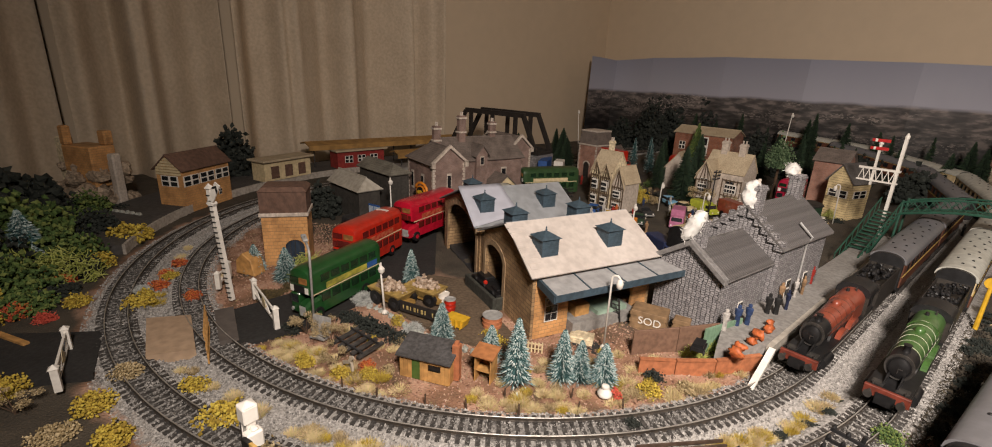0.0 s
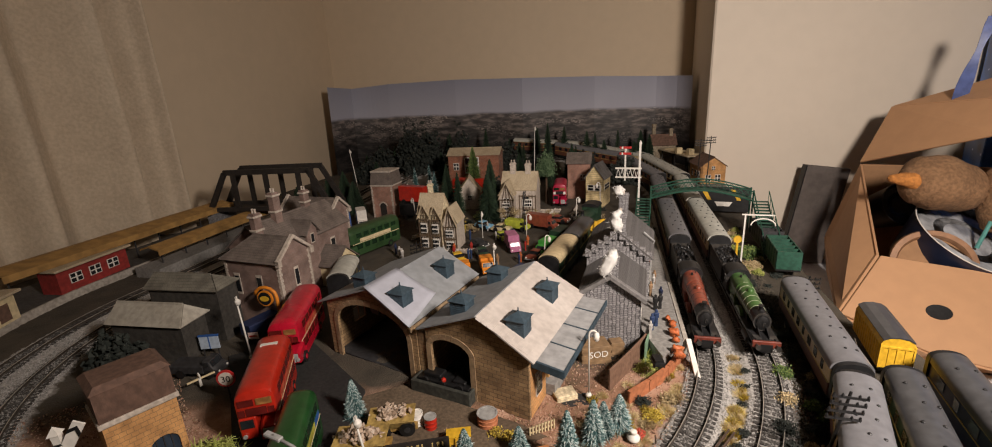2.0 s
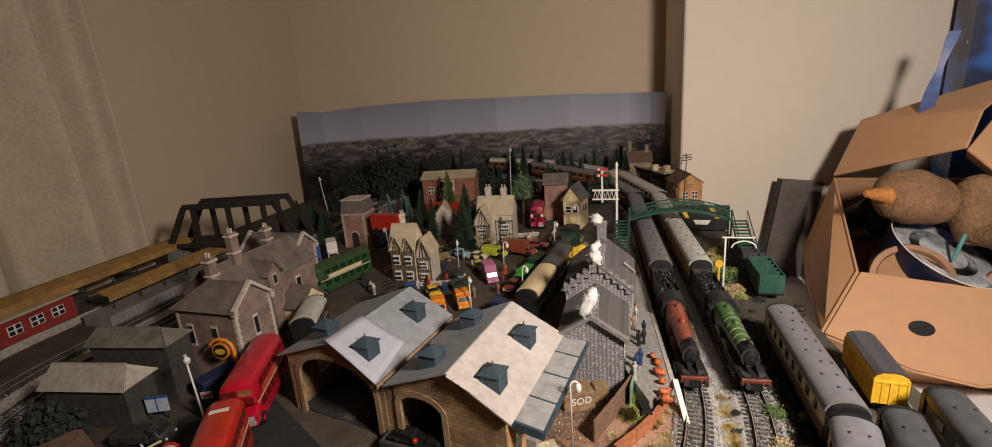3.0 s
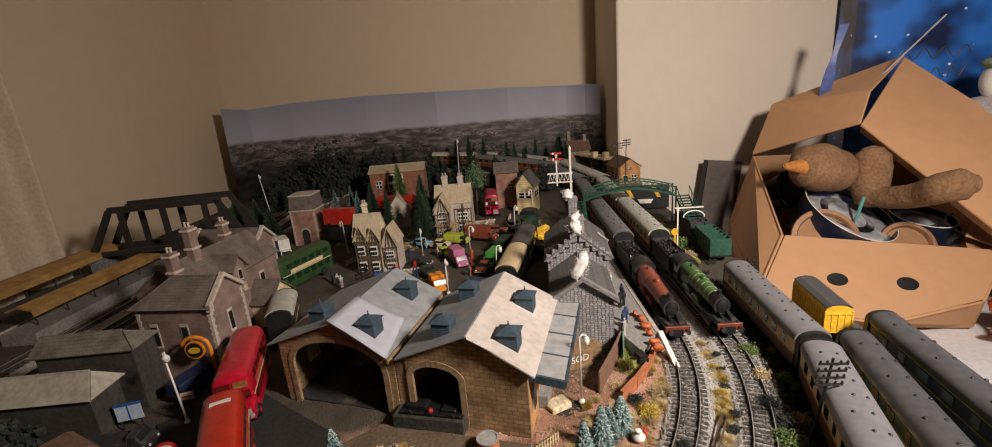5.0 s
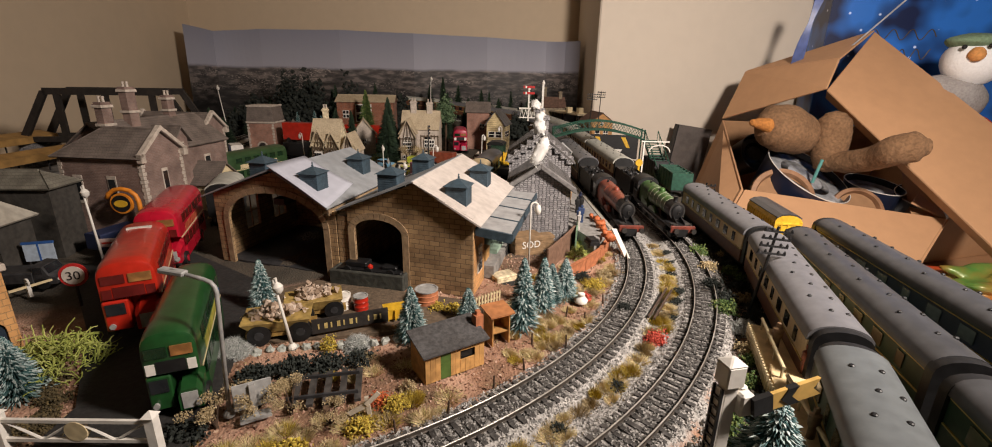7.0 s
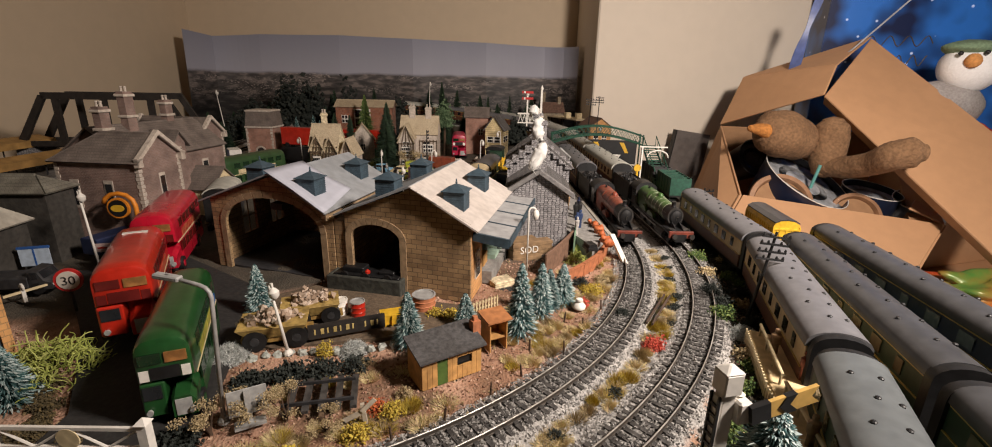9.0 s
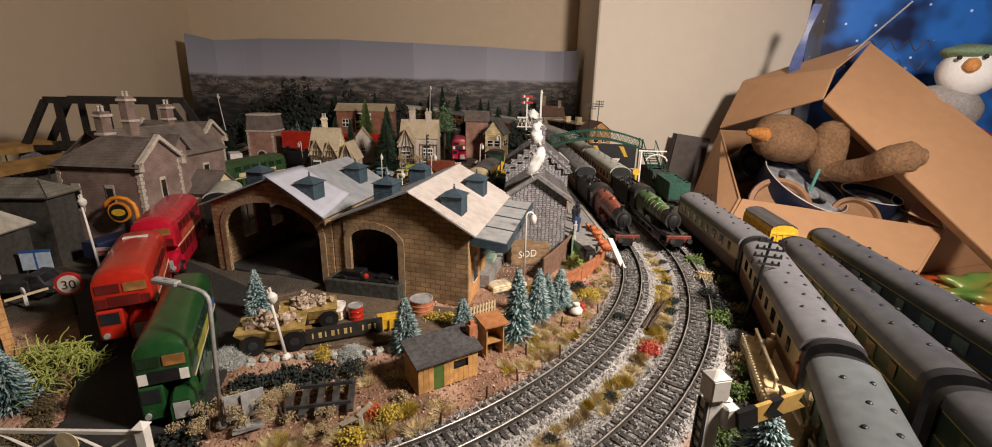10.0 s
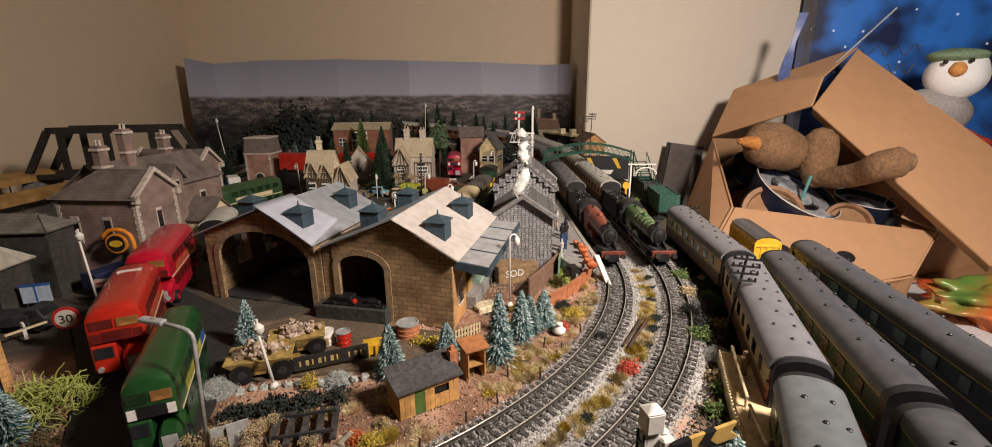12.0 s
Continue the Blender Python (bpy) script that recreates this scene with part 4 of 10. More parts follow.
ribbed(stone_cottage, 0.066, 0.085, 0.064, 0.0865, -0.0425)
ribbed(stone_store, 0.078, 0.100, 0.081, 0.112, -0.046)
COPESTONE = mat("smooth_grey_coping", (0.20, 0.193, 0.19), 0.8, 0, 0.3, 260, 0.3)
for s_ in (-1, 1):
    part("gable_coping", M().prism([(0, 0.0868), (0, 0.0925), (s_ * 0.0385, 0.0668), (s_ * 0.0385, 0.0610)], -0.0490, -0.0425), COPESTONE, stone_cottage, bevel=0.0005)
part("drainpipe", M().tube([(0.0405, 0.0, 0.0), (0.0405, 0.0, 0.075), (0.044, 0.0, 0.084), (0.030, 0.0, 0.096)], 0.0011, 6), STEEL, stone_store)
# station
house("station_house", "mauve brick station house with pale quoins, near wing", -0.575, 0.466, -6, 0.092, 0.056, 0.096, 0.119, STATIONBRICK, SLATEP, "x", trim=STONETRIM,
      hip=0.034, chimneys=((-0.022, 0.012, 0.009, 0.012, 0.10, 0.146, 2),), wins=(("s", -0.028, 0.045, 0.010, 0.030), ("s", 0.010, 0.045, 0.010, 0.030), ("e", 0.0, 0.052, 0.008, 0.028)), category="station")
house("station_range", "mauve brick station range with slate roof and dormer", -0.618, 0.575, -6, 0.085, 0.160, 0.088, 0.120, STATIONBRICK, SLATEP, "y",
      chimneys=((0.006, -0.030, 0.010, 0.013, 0.105, 0.160, 2), (-0.002, 0.040, 0.009, 0.012, 0.11, 0.148, 2)), wins=(("e", -0.01, 0.045, 0.012, 0.026), ("e", 0.04, 0.045, 0.012, 0.026)), category="station")
house("station_far_wing", "mauve brick gabled station wing with stone coping", -0.644, 0.674, -6, 0.104, 0.050, 0.097, 0.119, STATIONBRICK, SLATEP, "x", trim=STONETRIM,
      wins=(("e", 0.0, 0.050, 0.009, 0.028), ("s", 0.02, 0.045, 0.010, 0.026)), category="station")
house("station_porch", "low slate-roofed station porch with cream bargeboard", -0.562, 0.590, -6, 0.050, 0.052, 0.040, 0.062, CREAM, SLATEP, "x", wins=(("e", 0.0, 0.008, 0.016, 0.024),), category="station")
house("station_dormer", "small stone dormer on the station roof", -0.585, 0.560, -6, 0.030, 0.022, 0.098, 0.112, STATIONBRICK, SLATEP, "x", wins=(("e", 0.0, 0.078, 0.008, 0.016),), category="station")
# low station sheds
# wall colour is darkened to stand for the unlit south side
house("goods_shed", "grey goods shed with hipped slate roof", -0.645, 0.408, 184, 0.098, 0.034, 0.073, 0.084, SHADESOOT, SAGEROOF, "x", hip=0.022)
house("lean_to_shed", "low grey garage with pale sheet roof", -0.650, 0.358, 184, 0.096, 0.036, 0.052, 0.067, SHADESOOT, mat("pale_sheet_roof", (0.40, 0.37, 0.31), 0.75, 0, 0.2, 160, 0.15), "x", hip=0.012)
# water tower
wt = thing("water_tower", "ochre stone water tower with brown tank roof", "tower", -0.497, 0.208, -0.008, 64)
wt.scale = (0.72, 0.74, 1.10)
part("tower_wall", arch_wall(-0.034, 0.034, [(0.034, 0.058), (-0.034, 0.058)], -0.002, 0.027, 0.024, -0.026, 0.003), TOWERBRICK, wt)
part("tower_wall", M().box(-0.034, -0.031, -0.023, 0.026, 0, 0.058).box(0.031, 0.034, -0.023, 0.026, 0, 0.058).box(-0.031, 0.031, 0.023, 0.026, 0, 0.058), TOWERBRICK, wt)
part("cornice", M().box(-0.037, 0.037, -0.029, 0.029, 0.058, 0.062), STONETRIM, wt, bevel=0.0006)
part("tank", M().box(-0.035, 0.035, -0.027, 0.027, 0.062, 0.0845), BROWNROOF, wt)
part("tank_roof", M().loft([[(-0.0365, -0.0285, 0.0845), (0.0365, -0.0285, 0.0845), (0.0365, 0.0285, 0.0845), (-0.0365, 0.0285, 0.0845)], [(-0.030, -0.022, 0.0885), (0.030, -0.022, 0.0885), (0.030, 0.022, 0.0885), (-0.030, 0.022, 0.0885)]]), BROWNROOF, wt)
tw = part("tower_window", M().box(-0.005, 0.030, -0.0232, -0.0225, 0.0, 0.040), GLASSW, wt)
for q in (0.005, 0.0125, 0.020):
    part("window_bar", M().box(q - 0.0006, q + 0.0006, -0.0242, -0.0233, 0.0, 0.038), DARK, tw)
# village houses
house("half_timbered_house", "buff half-timbered model house with steep gables", -0.458, 0.775, 0, 0.046, 0.046, 0.072, 0.104, BUFFSTONE, BUFFROOF, "x", over=0.0016, chimneys=((-0.004, 0.004, 0.008, 0.008, 0.09, 0.124, 2),),
      wins=(("s", -0.016, 0.042, 0.012, 0.014), ("s", 0.012, 0.042, 0.012, 0.014), ("s", -0.016, 0.012, 0.014, 0.016), ("s", 0.012, 0.012, 0.014, 0.016)))
house("gabled_cottage", "pale stone gabled cottage with white porch", -0.420, 0.776, 0, 0.027, 0.044, 0.056, 0.082, STONETRIM, BUFFROOF, "y", over=0.0016, wins=(("s", 0, 0.03, 0.012, 0.014),))
bt = thing("brick_tower_house", "pink brick tower house with slate mansard top", "house", -0.662, 0.985, -0.008, 0)
part("house_body", M().box(-0.027, 0.027, -0.027, 0.027, 0, 0.078), PINKBRICK, bt)
part("cornice", M().box(-0.029, 0.029, -0.029, 0.029, 0.078, 0.0815), STONETRIM, bt, bevel=0.0005)
part("mansard", M().loft([[(-0.028, -0.028, 0.0815), (0.028, -0.028, 0.0815), (0.028, 0.028, 0.0815), (-0.028, 0.028, 0.0815)], [(-0.0245, -0.0245, 0.111), (0.0245, -0.0245, 0.111), (0.0245, 0.0245, 0.111), (-0.0245, 0.0245, 0.111)]]), SLATEP, bt)
part("roof_cap", M().box(-0.026, 0.026, -0.026, 0.026, 0.111, 0.1145), STONETRIM, bt, bevel=0.0005)
part("doorway", M().prism([(-0.008, 0), (0.008, 0), (0.008, 0.030)] + [(0.008 * math.cos(math.pi * i / 8), 0.030 + 0.008 * math.sin(math.pi * i / 8)) for i in range(1, 8)] + [(-0.008, 0.030)], -0.0276, -0.0268), TIMBERD, bt)
for i in range(9):
    t0 = math.pi * i / 9
    q = [(r_ * math.cos(t), 0.030 + r_ * math.sin(t)) for t in (t0 + 0.03, t0 + math.pi / 9 - 0.03) for r_ in (0.0082, 0.0112)]
    part("arch_stone", M().prism([q[0], q[1], q[3], q[2]], -0.0282, -0.0270), STONETRIM, bt)
for s_ in (-1, 1):
    for i in range(13):
        part("quoin_stone", M().box(*sorted((s_ * 0.0276, s_ * (0.0228 if i % 2 else 0.0242))), -0.0278, -0.0262, i * 0.006, i * 0.006 + 0.0048), STONETRIM, bt)
house("long_brick_shed", "long red brick building with flat buff roof", -0.512, 1.250, 4, 0.144, 0.07, 0.112, 0.126, REDBRICK, BUFFROOF, "x", wins=(("s", -0.005, 0.060, 0.042, 0.046), ("s", -0.050, 0.07, 0.016, 0.020)))
house("timber_framed_inn", "timber-framed village inn with tall chimneys", -0.330, 0.985, 0, 0.078, 0.056, 0.072, 0.106, STONETRIM, BUFFROOF, "x", over=0.0016,
      chimneys=((-0.016, 0.0, 0.012, 0.010, 0.095, 0.128, 2), (0.018, 0.0, 0.012, 0.010, 0.095, 0.126, 2)), wins=(("s", -0.02, 0.045, 0.014, 0.012), ("s", 0.016, 0.045, 0.014, 0.012), ("s", 0.016, 0.012, 0.014, 0.016)))
house("inn_gable", "timber-framed gable end of the village inn", -0.352, 0.955, 0, 0.032, 0.046, 0.066, 0.092, STONETRIM, BUFFROOF, "y", over=0.0016, wins=(("s", 0, 0.045, 0.014, 0.014),))
house("pink_brick_house", "pink brick house with brown roof", -0.215, 1.190, 0, 0.056, 0.05, 0.096, 0.116, PINKBRICK, SLATEP, "x", wins=(("s", 0.01, 0.05, 0.012, 0.016),))
house("small_cottage", "small white gabled cottage among trees", -0.620, 1.02, 20, 0.045, 0.04, 0.050, 0.078, STONETRIM, SLATEP, "y", wins=(("s", 0, 0.025, 0.01, 0.014),))
house("garden_cottage", "small brown gabled cottage", -0.475, 1.06, 15, 0.05, 0.04, 0.05, 0.082, STONETRIM, BUFFROOF, "y", wins=(("s", 0, 0.025, 0.01, 0.014),))
house("brick_engine_house", "small orange brick station house with dark roof and blue windows", 0.112, 1.300, 10, 0.062, 0.085, 0.046, 0.068, TOWERBRICK, BROWNROOF, "y", z=0.014, over=0.003, wins=(("s", -0.012, 0.006, 0.014, 0.018), ("s", 0.012, 0.006, 0.014, 0.018), ("s", 0, 0.036, 0.008, 0.010), ("w", -0.02, 0.014, 0.012, 0.018), ("w", 0.005, 0.014, 0.012, 0.018), ("w", 0.028, 0.014, 0.012, 0.018)))
house("lineside_signal_box", "pale yellow boarded signal box with blue windows", -0.164, 1.112, -15, 0.042, 0.06, 0.074, 0.102, brick_mat("yellow_clapboards", (0.70, 0.57, 0.32), (0.66, 0.53, 0.29), (0.34, 0.26, 0.14), 0.5, 0.0045), SLATE, "y", category="signal box", wins=(("s", 0, 0.042, 0.034, 0.014), ("e", 0, 0.042, 0.04, 0.014)))
house("brick_signal_box", "ochre brick signal box with glazed upper storey", -0.833, 0.163, 130, 0.100, 0.045, 0.070, 0.090, TOWERBRICK, BROWNROOF, "x", category="signal box",
      wins=(("s", -0.033, 0.042, 0.031, 0.017), ("s", 0.0, 0.042, 0.031, 0.017), ("s", 0.033, 0.042, 0.031, 0.017), ("s", -0.004, 0.015, 0.007, 0.010), ("s", 0.024, 0.015, 0.007, 0.010), ("w", 0, 0.042, 0.03, 0.017)))

clap = thing("clapboard_gable", "cream and brown clapboard gable on the signal box", "boarding", -0.833, 0.163, -0.008, 130)
for i in range(6):
    zz = 0.0605 + i * 0.0045
    hw = 0.0215 if zz < 0.068 else max(0.003, 0.0215 * (0.0900 - zz) / 0.020 - 0.001)
    part("clapboard", M().box(-0.0520, -0.0503, -hw, hw, zz, zz + 0.0034), CREAM, clap)

TUDOR = mat("dark_brown_framing", (0.13, 0.09, 0.055), 0.75, 0, 0.4, 200, 0.3)


def framing(x, y, z, w, ze, zr, yf, label, gable=True):
    """Half-timber frontage board: posts, rails, braces and a white mullioned bay."""
    h_ = thing("timber_frontage", label, "house front", x, y, z, 0)
    n_ = 5
    for i in range(n_ + 1):
        px = -w / 2 + w * i / n_
        part("frame_post", M().box(px - 0.0008, px + 0.0008, yf - 0.0012, yf - 0.0002, 0, ze), TUDOR, h_)
    for zz in (0.002, ze * 0.48, ze - 0.002):
        part("frame_rail", M().box(-w / 2, w / 2, yf - 0.0014, yf - 0.0002, zz - 0.0009, zz + 0.0009), TUDOR, h_)
    if gable:
        for s in (-1, 1):
            part("bargeboard", M().prism([(0, zr), (0, zr + 0.003), (s * (w / 2 + 0.003), ze + 0.0005), (s * (w / 2 + 0.003), ze - 0.0025)], yf - 0.004, yf - 0.0002), BUFFROOF, h_)
            part("frame_brace", M().prism([(s * w * 0.05, zr - 0.006), (s * w * 0.09, zr - 0.006), (s * w * 0.30, ze), (s * w * 0.25, ze)], yf - 0.0012, yf - 0.0002), TUDOR, h_)
        part("king_post", M().box(-0.0008, 0.0008, yf - 0.0012, yf - 0.0002, ze, zr - 0.003), TUDOR, h_)
    for zz, hh in ((ze * 0.12, ze * 0.28), (ze * 0.58, ze * 0.28)):
        wf = part("bay_window", M().box(-w * 0.30, w * 0.30, yf - 0.004, yf - 0.0002, zz, zz + hh), WHITEP, h_)
        for i in range(4):
            for j in range(2):
                a_ = -w * 0.27 + i * w * 0.14
                part("pane", M().box(a_, a_ + w * 0.11, yf - 0.0046, yf - 0.0039, zz + 0.0015 + j * hh * 0.47, zz + hh * 0.40 + j * hh * 0.47), GLASS, wf)
    return h_


for x_, y_, w_, ze_, zr_, lb_ in ((-0.4685, 0.7510, 0.0205, 0.074, 0.090, "small buff timber-framed gable with white windows"), (-0.4465, 0.7510, 0.0205, 0.072, 0.086, "small buff timber-framed gable with white windows"),
                                  (-0.352, 0.932, 0.030, 0.066, 0.092, "timber-framed inn gable with white mullions"), (-0.420, 0.7540, 0.024, 0.056, 0.082, "white mullioned front of the gabled cottage"),
                                  (-0.310, 0.957, 0.036, 0.070, 0.097, "timber-framed inn bay with white mullions")):
    framing(x_, y_, -0.008, w_, ze_ * 0.86, zr_, -0.001, lb_, gable=zr_ < 0.0955 and w_ < 0.035)
house("stone_cottage", "small brown stone cottage with tall chimneys above the far platform", 0.018, 1.545, 10, 0.070, 0.045, 0.092, 0.118, mat("weathered_brown_stone", (0.33, 0.27, 0.19), 0.85, 0, 0.4, 200, 0.4), BROWNROOF, "x", chimneys=((0.024, 0.0, 0.010, 0.010, 0.10, 0.138, 0), (-0.026, 0.01, 0.011, 0.010, 0.10, 0.152, 0)), category="house")
cnp = thing("platform_canopy", "flat tan station canopy with pale skylights on posts", "canopy", 0.060, 1.440, 0.012, 22)
part("canopy_roof", M().box(-0.026, 0.026, -0.085, 0.085, 0.056, 0.060), BUFFROOF, cnp, bevel=0.0006)
for i in range(6):
    part("skylight", M().box(-0.018, 0.018, -0.075 + i * 0.0265, -0.062 + i * 0.0265, 0.0602, 0.0612), CREAM, cnp)
for x_ in (-0.018, 0.018):
    for y_ in (-0.075, 0.0, 0.075):
        part("canopy_post", M().box(x_ - 0.0014, x_ + 0.0014, y_ - 0.0014, y_ + 0.0014, 0, 0.056), TIMBERD, cnp)
for i, (x_, y_) in enumerate(((0.078, 1.375), (0.050, 1.402))):
    ck = thing("cream_crate", "plain cream box standing on the canopy", "box", x_, y_, 0.0722, 22, "cream boxes on the canopy")
    part("crate_body", M().box(-0.008, 0.008, -0.007, 0.007, 0, 0.017), CREAM, ck, bevel=0.0005)
house("terrace_cottage", "small buff cottage on the far terrace", -0.04, 1.53, -10, 0.05, 0.04, 0.045, 0.065, BUFFSTONE, BUFFROOF, "y", category="house")

# ---- trains ----


def coach(name, label, L, x, y, z, rz, lower, upper, roof, W=0.0325, windows=9, group="", ry=0.0, dots=True):
    """A carriage along local y: base at rail height."""
    c = thing(name, label, "railway carriage", x, y, z, rz, group, ry=ry)
    h = L / 2
    part("underframe", M().box(-W / 2 + 0.003, W / 2 - 0.003, -h + 0.004, h - 0.004, 0.008, 0.0125), BLACK, c)
    for by in (-h * 0.68, h * 0.68):
        b = part("bogie", M().box(-0.012, 0.012, by - 0.019, by + 0.019, 0.003, 0.009).box(-0.014, -0.012, by - 0.021, by + 0.021, 0.002, 0.008).box(0.012, 0.014, by - 0.021, by + 0.021, 0.002, 0.008), BLACK, c)
        for wy in (-0.014, 0.014):
            part("wheelset", M().tube([(-0.0105, by + wy, 0.0068), (-0.0075, by + wy, 0.0068)], 0.0068, 12).tube([(0.0075, by + wy, 0.0068), (0.0105, by + wy, 0.0068)], 0.0068, 12).tube([(-0.0075, by + wy, 0.0068), (0.0075, by + wy, 0.0068)], 0.0012, 6), BLACK, b)
    part("lower_side", M().box(-W / 2, W / 2, -h, h, 0.0125, 0.0255), lower, c, bevel=0.0004)
    part("upper_side", M().box(-W / 2 + 0.0004, W / 2 - 0.0004, -h, h, 0.0255, 0.0415), upper, c, bevel=0.0004)
    part("waist_line", M().box(-W / 2 - 0.0002, W / 2 + 0.0002, -h + 0.001, h - 0.001, 0.0250, 0.0257), WAISTLINE, c)
    part("cant_line", M().box(-W / 2 - 0.0001, W / 2 + 0.0001, -h + 0.001, h - 0.001, 0.0392, 0.0399), WAISTLINE, c)
    if lower is not COACHBROWN:
        part("footboard", M().box(-W / 2 - 0.0022, -W / 2 + 0.002, -h + 0.002, h - 0.002, 0.0082, 0.0100), COACHCREAM, c)
        part("sole_bar", M().box(-W / 2 - 0.0008, -W / 2 + 0.001, -h + 0.002, h - 0.002, 0.0100, 0.0128), COACHMAROON, c)
    arc = [(W / 2 + 0.0008, 0.0405)] + [((W / 2 + 0.0008) * math.cos(math.pi * i / 12), 0.0412 + 0.0105 * math.sin(math.pi * i / 12) ** 0.8) for i in range(1, 12)] + [(-W / 2 - 0.0008, 0.0405)]
    part("roof", M().prism(arc, -h - 0.001, h + 0.001), roof, c, smooth="auto")
    for e in (-1, 1):
        part("gangway", M().prism([(-0.0150, 0.012), (0.0150, 0.012)] + [(0.0150 * math.cos(math.pi * q / 10), 0.0412 + 0.0098 * math.sin(math.pi * q / 10) ** 0.8) for q in range(11)], min(e * h, e * (h + 0.0065)), max(e * h, e * (h + 0.0065))), BLACK, c, smooth="auto")
        part("buffer_beam", M().box(-W / 2 + 0.002, W / 2 - 0.002, min(e * h, e * (h + 0.001)), max(e * h, e * (h + 0.001)), 0.010, 0.0165), BLACK, c)
    win = None
    step = (L - 0.02) / windows
    for i in range(windows):
        wy = -h + 0.01 + step * (i + 0.5)
        for s in (-1, 1):
            T = pose(s * (W / 2), wy, 0)
            ww = step * (0.22 if i % 3 else 0.14)
            if win is None:
                win = {}
            if ww not in win:
                win[ww] = part("window", M().box(-0.0003, 0.0003, -ww, ww, 0.0285, 0.0375), GLASSB if lower is COACHBLUE else (GLASS if lower is COACHBROWN else GLASSK), c, T=T)
            else:
                again(win[ww], T, c)
    if dots:
        dot = None
        for i in range(windows):
            for s in (-0.006, 0.006) if i % 2 else (0.0, 0.009):
                T = pose(s, -h + 0.012 + step * (i + 0.4), 0.0412 + 0.0105 * (1 - (s / 0.0185) ** 2) ** 0.5)
                if dot is None:
                    dot = part("roof_ventilator", M().lathe([(0.0014, -0.0008), (0.0014, 0.0004), (0.0008, 0.0009)], 8), BLACK, c, T=T)
                else:
                    again(dot, T, c)
    return c


PALEBAND = mat("cream_lining", (0.50, 0.52, 0.40), 0.5, 0, 0.3, 200, 0.05)
GUNMETAL = mat("dull_gunmetal", (0.10, 0.095, 0.09), 0.4, 0.6, 0.3, 200, 0.1)


DARKLIVERY = mat("sooty_tender_paint", (0.035, 0.03, 0.025), 0.5, 0, 0.5, 160, 0.1)


